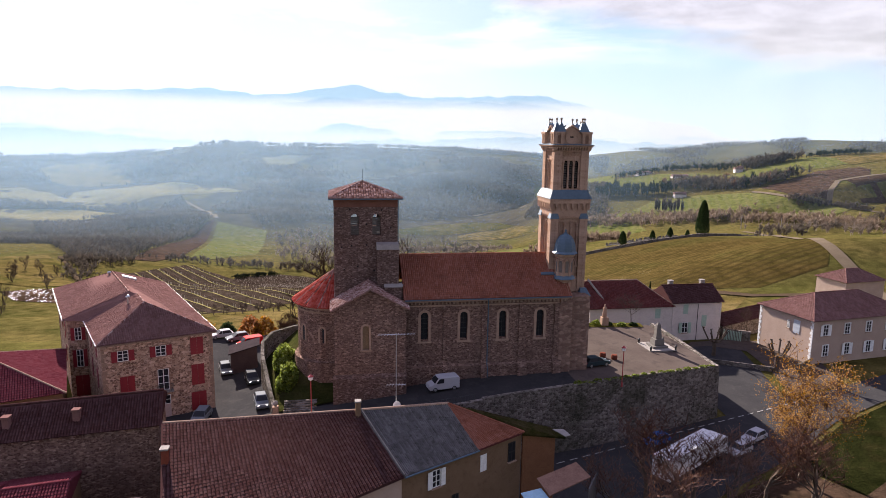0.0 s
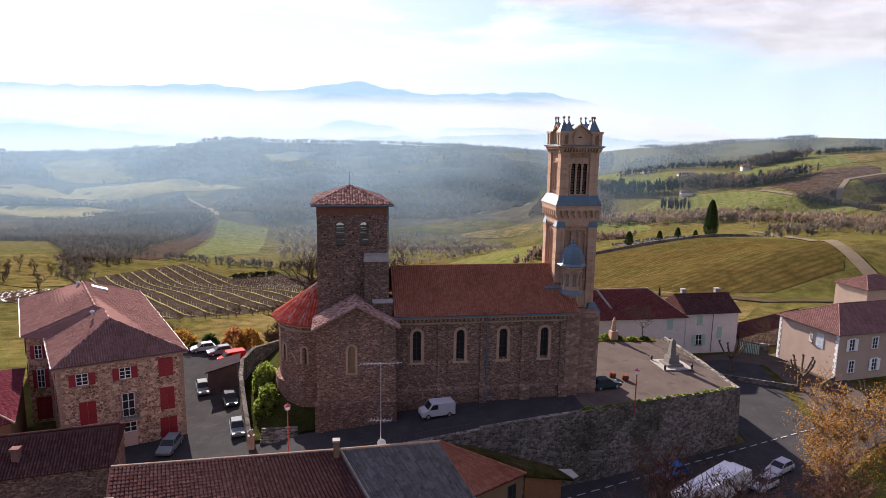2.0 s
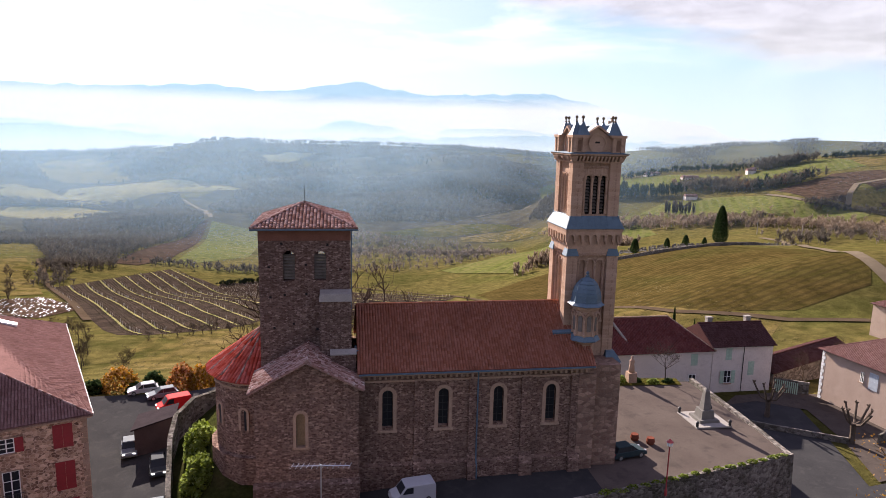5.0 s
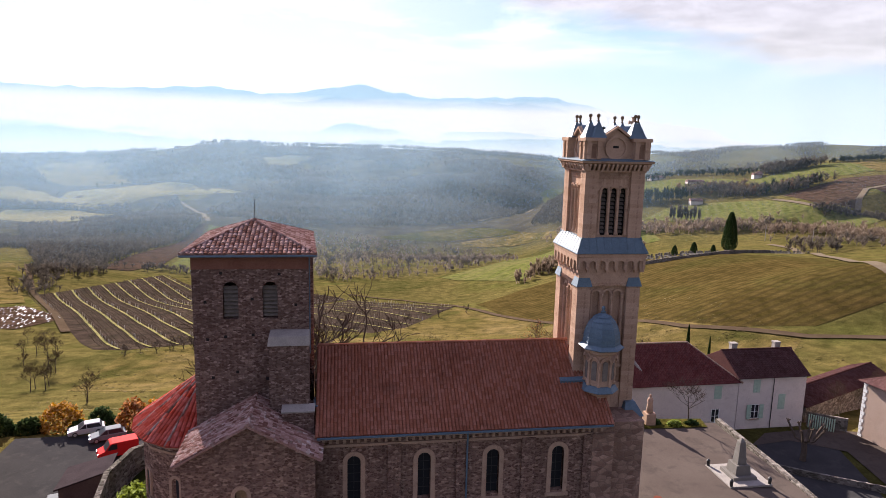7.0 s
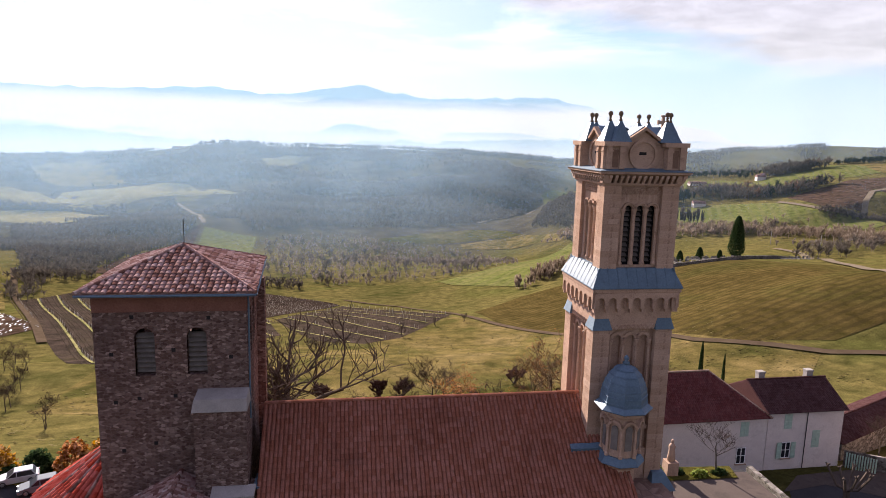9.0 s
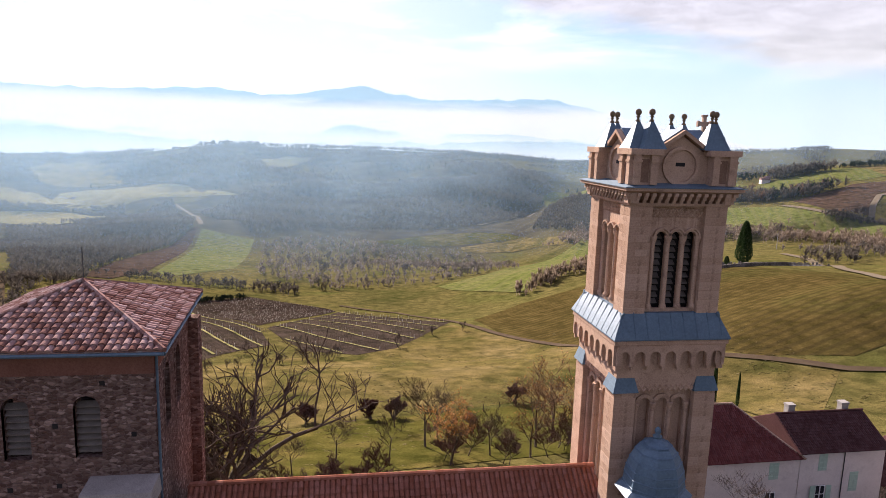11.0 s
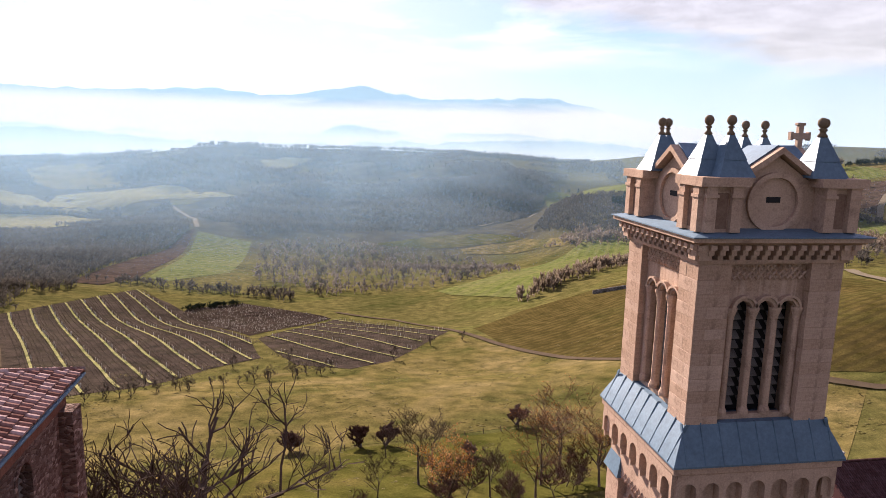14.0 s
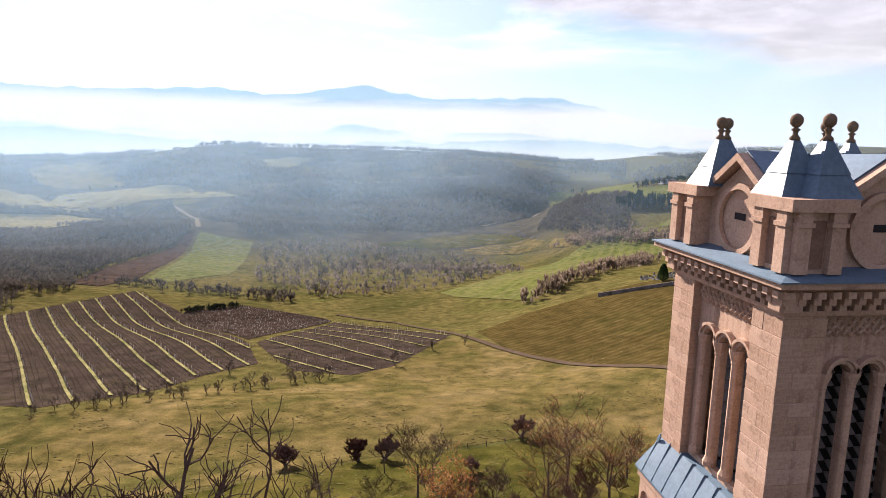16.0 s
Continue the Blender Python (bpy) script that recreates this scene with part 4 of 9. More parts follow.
mb.box(NX0 + 0.3, NX1, -0.34, 0.0, 10.28, 10.62)
mb.box(NX0 + 0.3, NX1, -0.16, 0.0, 9.62, 9.82)
x = NX0 + 0.4
while x < NX1 - 0.3:
    mb.box(x, x + 0.2, -0.28, 0.0, 9.95, 10.28)
    x += 0.52
part("cornice", mb, M["limestone"], church, "pale sandstone corbel cornice")


def slope_roof(name, o, along, length, up_pt, mat, tw=0.22, tl=0.34, left=None, right=None, slab=0.14, parent=None, label=""):
    """One roof plane: a slab with rows of half-round tiles. o: lower left corner at the eave, up_pt: a point straight up the slope at the ridge."""
    o, along, up = Vector(o), Vector(along).normalized(), Vector(up_pt) - Vector(o)
    depth = up.length
    up.normalize()
    nrm = along.cross(up)
    left, right = left or (lambda v: 0.0), right or (lambda v: length)
    mb = MB()
    ring = [o + along * left(0), o + along * right(0), o + along * right(depth) + up * depth, o + along * left(depth) + up * depth]
    mb.hexa([p - nrm * slab for p in ring], ring)
    tiles(mb, o, along, up, int(length / tw) + 1, int(depth / tl), left, right, tw, tl)
    return part(name, mb, mat, parent, label)


EZ, RZ = 10.75, 15.65
slope_roof("nave_roof", (-2.75, -0.75, EZ), (1, 0, 0), 23.2, (-2.75, 5.9, RZ), M["tile_red"], 0.27, 0.37, parent=church, label="red half-round clay tile roof", right=lambda v: 23.2 - max(0, v - 4.2) * 0.5)
slope_roof("nave_roof", (20.4, 12.55, EZ), (-1, 0, 0), 23.2, (20.4, 5.9, RZ), M["tile_red"], 0.3, 0.5, parent=church, label="red half-round clay tile roof")
mb = MB()
x = -2.7
while x < 18.3:
    mb.lathe([(0.15, 0), (0.17, 0.44)], 0, 0, 8)
    n0 = len(mb.v) - 16
    for i in range(n0, n0 + 16):
        px, py, pz = mb.v[i]
        mb.v[i] = (x + pz, 5.9 + py * 1.1, RZ + 0.02 + px * 0.9)
    x += 0.4
part("ridge_tiles", mb, M["tile_red"], church)
mb = MB()
mb.box(-2.6, 20.3, -0.95, -0.78, 10.62, 10.74)
part("gutter", mb, M["zinc"], church, "grey zinc gutter")
mb = MB()
mb.tube([(8.75, -0.42, 10.6), (8.75, -0.4, 9.6), (8.75, -0.34, 1.5), (8.75, -0.8, 0.8), (8.75, -0.8, -0.4)], 0.075, 8)
part("downpipe", mb, M["zinc"], church, "grey zinc downpipe")
# flashing where the nave roof meets the turret
mb = MB()
mb.hexa([(16.9, 2.3, 13.05), (19.4, 2.3, 13.1), (19.4, 2.6, 13.3), (16.9, 2.6, 13.3)], [(16.9, 2.25, 13.3), (19.4, 2.25, 13.3), (19.4, 2.6, 13.5), (16.9, 2.6, 13.5)])
part("flashing", mb, M["zinc"], church)
part("flashing", MB().box(-2.95, -2.6, 1.2, 2.9, 12.3, 12.42), M["zinc"], church)

# ---- church: old tower ----
OX0, OX1, OY0, OY1 = -11.75, -3.3, 2.8, 12.6
LEAN = 0.06       # the east side runs slightly inwards
mb = MB()
ops_f = [(2.75, 1.1, 18.9, 21.2, True), (5.62, 1.1, 18.9, 21.2, True)]
mb = MB()
wall(mb, frame_of((OX0, OY0, 0), (1, 0, 0)), 0, OX1 - OX0, -3.5, 22.7, 0.9, ops_f)
part("old_tower_wall", mb, M["rubble_old"], church, "dark rubble bell tower wall")
ops_s = [(2.6, 1.2, 19.2, 21.7, True), (5.4, 1.2, 19.2, 21.7, True)]
mb = MB()
wall(mb, frame_of((OX1 - 0.9 * LEAN, OY0 + 0.9, 0), (-LEAN, 1, 0)), 0.002, OY1 - OY0 - 1.802, -3.5, 22.7, 0.9, [(a - 0.9, b, c, d, e) for a, b, c, d, e in ops_s])
part("old_tower_wall", mb, M["rubble_old"], church, "dark rubble bell tower wall")
mb = MB()
wall(mb, frame_of((OX1, OY1, 0), (-1, 0, 0)), 0, OX1 - OX0, -3.5, 22.7, 0.9, ops_f)
part("old_tower_wall", mb, M["rubble_old"], church, "dark rubble bell tower wall")
mb = MB()
wall(mb, frame_of((OX0, OY1, 0), (0, -1, 0)), 0.902, OY1 - OY0 - 0.902, -3.5, 22.7, 0.9, ops_s)
part("old_tower_wall", mb, M["rubble_old"], church, "dark rubble bell tower wall")
BAND = [(OX0 - 0.02, OY0 - 0.02), (OX1 + 0.02, OY0 - 0.02), (OX1 + 0.02 - 9.8 * LEAN, OY1 + 0.02), (OX0 - 0.02, OY1 + 0.02)]
mb = MB().hexa([(*p, 22.7) for p in BAND], [(*p, 23.75) for p in BAND])
part("brick_band", mb, rough_mat("dark_brick_band", (0.13, 0.06, 0.045), (0.2, 0.10, 0.075), 1.0, 12, 0.9, 0.4, 0.03), church, "dark red brick band under the eaves")
# floor coloured near-black to pass for the tower's unlit inside
mb = MB().box(OX0 + 1.0, OX1 - 1.0, OY0 + 1.0, OY1 - 1.0, 18.2, 18.4)
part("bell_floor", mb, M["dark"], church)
for o, u, uc in (((OX0, OY0, 0), (1, 0, 0), (2.75, 5.62)), ((OX1, OY0, 0), (-LEAN, 1, 0), (2.6, 5.4))):
    T2 = frame_of(o, u)
    for c in uc:
        east = u[1] == 1
        hw, s0, s1 = (0.6, 19.2, 21.7) if east else (0.55, 18.9, 21.2)
        mb = MB()
        band(mb, T2, [(c - hw, s0), *arch_points(c, 2 * hw, s1, 10), (c + hw, s0)], 0.24, -0.03, 0.2)
        win = part("belfry_window", mb, M["rubble_old"], church)
        mb = MB()
        for k in range(8):
            z = s0 + 0.1 + 0.3 * k
            mb.hexa([T2(c - 0.55, 0.3, z), T2(c + 0.55, 0.3, z), T2(c + 0.55, 0.52, z + 0.2), T2(c - 0.55, 0.52, z + 0.2)],
                    [T2(c - 0.55, 0.3, z + 0.04), T2(c + 0.55, 0.3, z + 0.04), T2(c + 0.55, 0.52, z + 0.24), T2(c - 0.55, 0.52, z + 0.24)])
        part("louvre", mb, M["louvre"], win, "grey weathered wooden louvres")
# putlog holes: shade painted as near-black squares on the wall face
for u_, z_ in ((0.9, 17.2), (2.2, 17.4), (4.2, 17.5), (6.4, 17.1), (7.5, 15.4), (1.2, 14.2), (3.0, 14.6), (5.2, 14.0), (0.8, 20.1), (4.2, 20.3), (7.4, 19.8), (2.0, 22.3), (6.2, 22.2)):
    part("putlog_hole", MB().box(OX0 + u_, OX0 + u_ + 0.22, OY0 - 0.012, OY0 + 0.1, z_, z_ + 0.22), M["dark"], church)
OC = ((OX0 + OX1) / 2, (OY0 + OY1) / 2)
RW, RD, RE, RA = (OX1 - OX0) / 2 + 0.62, (OY1 - OY0) / 2 + 0.62, 23.9, 25.75
old_roof = part("old_tower_roof", MB().hexa([(OC[0] - RW, OC[1] - RD, RE - 0.12), (OC[0] + RW, OC[1] - RD, RE - 0.12), (OC[0] + RW - 0.65, OC[1] + RD, RE - 0.12), (OC[0] - RW, OC[1] + RD, RE - 0.12)],
               [(OC[0] - RW + 0.02, OC[1] - RD + 0.02, RE), (OC[0] + RW - 0.02, OC[1] - RD + 0.02, RE), (OC[0] + RW - 0.67, OC[1] + RD - 0.02, RE), (OC[0] - RW + 0.02, OC[1] + RD - 0.02, RE)]),
               M["louvre"], church, "low pyramid roof of mottled weathered tiles")


def tile_mesh(tw, tl, seg=5):
    """One half-round tile lying along y, its foot at the origin."""
    mb = MB()
    for y, r, h in ((0, tw * 0.5, 0.03), (tl * 1.12, tw * 0.42, 0.0)):
        for s in range(seg + 1):
            a = math.pi * s / seg
            mb.v.append((-r * math.cos(a), y, h + r * 0.8 * math.sin(a)))
    n = seg + 1
    mb.f = [(s, s + 1, n + s + 1, n + s) for s in range(seg)] + [tuple(range(seg, -1, -1))]
    return mb.mesh("tile", M["tile_old_piece"])


def lay_tiles(parent, a, b, apex, tw, tl, mesh):
    """Single tiles on a triangular roof plane."""
    a, b, apex = Vector(a), Vector(b), Vector(apex)
    e = (b - a).normalized()
    foot = a + e * (apex - a).dot(e)
    up, w, f0 = (apex - foot), (b - a).length, (foot - a).length
    d = up.length
    up.normalize()
    nrm = e.cross(up)
    rot = Matrix((e, up, nrm)).transposed().to_4x4()
    for r in range(int(d / tl)):
        v = r * tl
        lo, hi = f0 * (v + tl / 2) / d, w - (w - f0) * (v + tl / 2) / d
        for c in range(int(w / tw) + 1):
            u = (c + 0.5) * tw
            if lo < u < hi:
                o = new("tile", mesh)
                o.parent = parent
                o.matrix_basis = Matrix.Translation(a + e * (u + RND.uniform(-0.01, 0.01)) + up * (v + RND.uniform(-0.03, 0.03)) + nrm * RND.uniform(-0.01, 0.02)) @ rot


def hip_plane(name, a, b, apex, mat, parent, tw=0.22, tl=0.36, label="", bare=False):
    """A triangular roof plane from eave corner a to b, up to the apex."""
    a, b, apex = Vector(a), Vector(b), Vector(apex)
    along = (b - a).normalized()
    foot = a + along * (apex - a).dot(along)
    up, w, f0 = apex - foot, (b - a).length, (foot - a).length
    d = up.length
    up.normalize()
    nrm = along.cross(up)
    mb = MB()
    mb.add([a - nrm * 0.1, b - nrm * 0.1, apex - nrm * 0.1, a, b, apex], [(0, 2, 1), (3, 4, 5), (0, 1, 4, 3), (1, 2, 5, 4), (2, 0, 3, 5)])
    if not bare:
        tiles(mb, a, along, up, int(w / tw) + 1, int(d / tl) + 1, lambda v: f0 * v / d, lambda v: w - (w - f0) * v / d, tw, tl)
    return part(name, mb, mat, parent, label)


def hip_line(mb, a, b, r=0.13, step=0.38):
    a, b = Vector(a), Vector(b)
    n = int((b - a).length / step)
    for k in range(n):
        p, q = a.lerp(b, k / n), a.lerp(b, (k + 1.15) / n)
        mb.tube([p + Vector((0, 0, 0.04)), q + Vector((0, 0, 0.07))], [r * 1.12, r * 0.9], 7)


c4 = [(OC[0] - RW, OC[1] - RD, RE), (OC[0] + RW, OC[1] - RD, RE), (OC[0] + RW - 0.65, OC[1] + RD, RE), (OC[0] - RW, OC[1] + RD, RE)]
apex = (OC[0] - 0.25, OC[1], RA)
for k in range(4):
    hip_plane("roof_plane", c4[k], c4[(k + 1) % 4], apex, M["tile_old"], old_roof, 0.33, 0.42, bare=k < 2)
for k in (0, 1):
    lay_tiles(old_roof, c4[k], c4[k + 1], apex, 0.33, 0.42, tile_mesh(0.33, 0.42))
mb = MB()
for p in c4:
    hip_line(mb, p, apex)
part("hip_tiles", mb, M["tile_old"], old_roof)
mb = MB()
for k in range(4):
    p, q = Vector(c4[k]), Vector(c4[(k + 1) % 4])
    mb.tube([p - Vector((0, 0, 0.12)), q - Vector((0, 0, 0.12))], 0.09, 6)
part("gutter", mb, M["zinc"], old_roof)
mb = MB().tube([(OC[0] - 0.2, OC[1], RA), (OC[0] - 0.2, OC[1], RA + 1.7)], 0.025, 5)
part("lightning_rod", mb, M["iron"], old_roof)
mb = MB().tube([(OX1 + 0.1, OY0 + 0.15, 23.6), (OX1 + 0.08, OY0 + 0.12, 16)], 0.06, 6)
part("downpipe", mb, M["zinc"], church)
# corner buttress with its slab
mb = MB().box(-6.15, OX1 + 0.05, 1.25, OY0 + 0.02, -3.5, 17.2)
mb.box(-5.2, OX1 + 0.45, 0.4, 2.7, 8, 12.25)
butt = part("corner_buttress", mb, M["rubble_old"], church)
mb = MB().hexa([(-6.25, 1.12, 17.2), (OX1 + 0.12, 1.12, 17.2), (OX1 + 0.12, OY0, 17.2), (-6.25, OY0, 17.2)], [(-6.15, 1.42, 17.85), (OX1 + 0.06, 1.42, 17.85), (OX1 + 0.06, OY0, 18.0), (-6.15, OY0, 18.0)])
part("coping", mb, M["concrete"], butt, "pale grey mortar coping")
mb = MB().hexa([(-5.25, 0.35, 12.25), (OX1 + 0.5, 0.35, 12.25), (OX1 + 0.5, 1.3, 12.3), (-5.25, 1.3, 12.3)], [(-5.25, 0.35, 12.35), (OX1 + 0.5, 0.35, 12.35), (OX1 + 0.5, 1.3, 12.6), (-5.25, 1.3, 12.6)])
part("coping", mb, M["concrete"], butt)

# ---- church: side chapel ----
CX0, CX1, CY, CA = -11.85, -2.7, -2.5, 12.75
mb = MB()
Tc = frame_of((0, CY, 0), (1, 0, 0))
wall(mb, Tc, CX0, CX1, -3.6, 10.2, 0.8, [(-7.85, 0.8, 4.7, 7.55, True)])
mid = (CX0 + CX1) / 2
mb.prism([(CX0, CY, 10.2), (CX1, CY, 10.2), (mid, CY, CA - 0.25)], (0, 0.8, 0))
mb.box(CX0, CX0 + 0.8, CY + 0.8, OY0, -3.6, 10.2)
mb.box(CX1 - 0.8, CX1, CY + 0.8, 0.5, -3.6, 10.2)
chapel = part("chapel_wall", mb, M["rubble_nave"], church, recalc=True)
mb = MB().hexa([(CX0 - 0.25, CY - 0.3, -3.6), (CX1 + 0.1, CY - 0.3, -3.6), (CX1 + 0.1, CY, -3.6), (CX0 - 0.25, CY, -3.6)], [(CX0 - 0.25, CY - 0.3, 1.0), (CX1 + 0.1, CY - 0.3, 1.0), (CX1 + 0.1, CY, 1.5), (CX0 - 0.25, CY, 1.5)])
part("plinth", mb, M["rubble_old"], chapel)
mb = MB()
band(mb, Tc, [(-8.25, 4.7), *arch_points(-7.85, 0.8, 7.55, 10), (-7.45, 4.7)], 0.28, -0.05, 0.25)
mb.box(-8.6, -7.1, CY - 0.1, CY + 0.3, 4.5, 4.72)
win = part("chapel_window", mb, M["limestone"], church, "pale sandstone arched window surround")
mb = MB().prism([Tc(u, 0.45, v) for u, v in [(-8.25, 4.7), *arch_points(-7.85, 0.8, 7.55, 10), (-7.45, 4.7)]], (0, 0.04, 0))
part("pane", mb, rough_mat("ochre_window_board", (0.22, 0.15, 0.09), (0.32, 0.23, 0.14), 2, 12, 0.8, 0.2), win)
run = OY0 - CY + 0.45
for sgn in (-1, 1):
    ex = CX0 - 0.5 if sgn < 0 else CX1 + 0.5
    if sgn > 0:
        slope_roof("chapel_roof", (ex, CY - 0.4, 10.05), (0, 1, 0), run, (mid, CY - 0.4, CA + 0.1), M["tile_old"], parent=church, label="mottled weathered clay tile roof")
    else:
        slope_roof("chapel_roof", (ex, OY0 + 0.05, 10.05), (0, -1, 0), run, (mid, OY0 + 0.05, CA + 0.1), M["tile_old"], parent=church, label="mottled weathered clay tile roof")
mb = MB()
hip_line(mb, (mid, CY - 0.4, CA + 0.12), (mid, OY0, CA + 0.12), 0.14)
part("ridge_tiles", mb, M["tile_old"], church)

# ---- church: apse ----
AC, AR, AZ = (OX0 + 0.05, 7.5), 5.2, 9.2
mb, cor, base = MB(), MB(), MB()
NA = 8


def apse_ring(r, z):
    return [(AC[0] + r * math.cos(radians(90 + 180 * i / NA)), AC[1] + r * math.sin(radians(90 + 180 * i / NA)), z) for i in range(NA + 1)]


for m_, r0, r1, za, zb in ((mb, AR - 0.7, AR, -3.5, AZ), (cor, AR - 0.1, AR + 0.3, AZ - 0.35, AZ), (cor, AR - 0.1, AR + 0.12, AZ - 0.9, AZ - 0.7), (base, AR - 0.1, AR + 0.55, -3.5, 1.6)):
    rings, k = [apse_ring(r1, za), apse_ring(r1, zb), apse_ring(r0, zb), apse_ring(r0, za)], NA + 1
    m_.add([q for ring_ in rings for q in ring_], [(a * k + i, a * k + i + 1, (a + 1) % 4 * k + i + 1, (a + 1) % 4 * k + i) for a in range(4) for i in range(NA)] + [(0, k, 2 * k, 3 * k), (k - 1, 4 * k - 1, 3 * k - 1, 2 * k - 1)])
apse = part("apse_wall", mb, M["rubble_nave"], church, recalc=True)
part("cornice", cor, M["limestone"], apse)
part("plinth", base, M["rubble_nave"], apse)
apse_roof = part("apse_roof_core", MB().add([*apse_ring(AR + 0.75, AZ + 0.02), (AC[0], AC[1], 13.45)], [(i, i + 1, NA + 1) for i in range(NA)]), M["tile_bright"], church, "bright red faceted apse roof with pale hip lines")
ring, tip = apse_ring(AR + 0.75, AZ + 0.03), (AC[0], AC[1], 13.45)
mb = MB()
for i in range(NA):
    hip_plane("roof_plane", ring[i], ring[i + 1], tip, M["tile_bright"], apse_roof, 0.36, 0.42)
for i in range(NA + 1):
    hip_line(mb, ring[i], tip, 0.1, 0.4)
part("hip_tiles", mb, M["tile_old"], apse_roof, "pale mortared hip tiles")
for ang in (215, 250):
    r = radians(ang)
    T3 = frame_of((AC[0] + (AR - 0.06) * math.cos(r), AC[1] + (AR - 0.06) * math.sin(r), 0), (-math.sin(r), math.cos(r), 0))
    mb = MB()
    band(mb, T3, [(-0.3, 4.2), *arch_points(0, 0.6, 6.0, 8), (0.3, 4.2)], 0.25, -0.12, 0.1)
    win = part("apse_window", mb, M["limestone"], apse)
    mb = MB().prism([T3(u, -0.02, v) for u, v in [(-0.3, 4.2), *arch_points(0, 0.6, 6.0, 8), (0.3, 4.2)]], T3(0, 0.05, 0) - T3(0, 0, 0))
    part("pane", mb, M["glass_dark"], win)


# ---- church: sandstone bell tower ----
TC = Vector((20.93, 5.89, 0))


def face(u):
    u = Vector(u)
    out = u.cross(Vector((0, 0, 1)))

    def T(a, d, b):
        """a along the face, d outwards from the axis, b up."""
        return TC + a * u + d * out + Vector((0, 0, b))
    return T


def inset(T, d):
    return lambda a, k, b: T(a, d - k, b)


def fbox(mb, T, a0, a1, d0, d1, b0, b1):
    mb.hexa([T(a0, d1, b0), T(a1, d1, b0), T(a1, d0, b0), T(a0, d0, b0)], [T(a0, d1, b1), T(a1, d1, b1), T(a1, d0, b1), T(a0, d0, b1)])


def column(mb, T, a, d, z0, z1, r):
    c = T(a, d, 0)
    mb.lathe([(r * 1.55, z0), (r * 1.55, z0 + 0.12), (r * 1.25, z0 + 0.2), (r, z0 + 0.28), (r * 0.93, z1 - 0.42), (r * 1.1, z1 - 0.38), (r * 1.05, z1 - 0.32), (r * 1.7, z1 - 0.08), (r * 1.7, z1)], c.x, c.y, 10)


SIDES = {"south": (1, 0, 0), "west": (0, -1, 0), "east": (0, 1, 0), "north": (-1, 0, 0)}
bell_tower = thing("bell_tower", "tall ornate sandstone bell tower with blue zinc caps", "tower", at=(TC.x, TC.y, -0.3))
H = 2.52          # half width of the belfry
HL = 2.62         # half width of the lower shaft
PW = 1.14         # corner piers
LIGHTS = (-0.7, 0.08, 0.86)       # the belfry's three lights
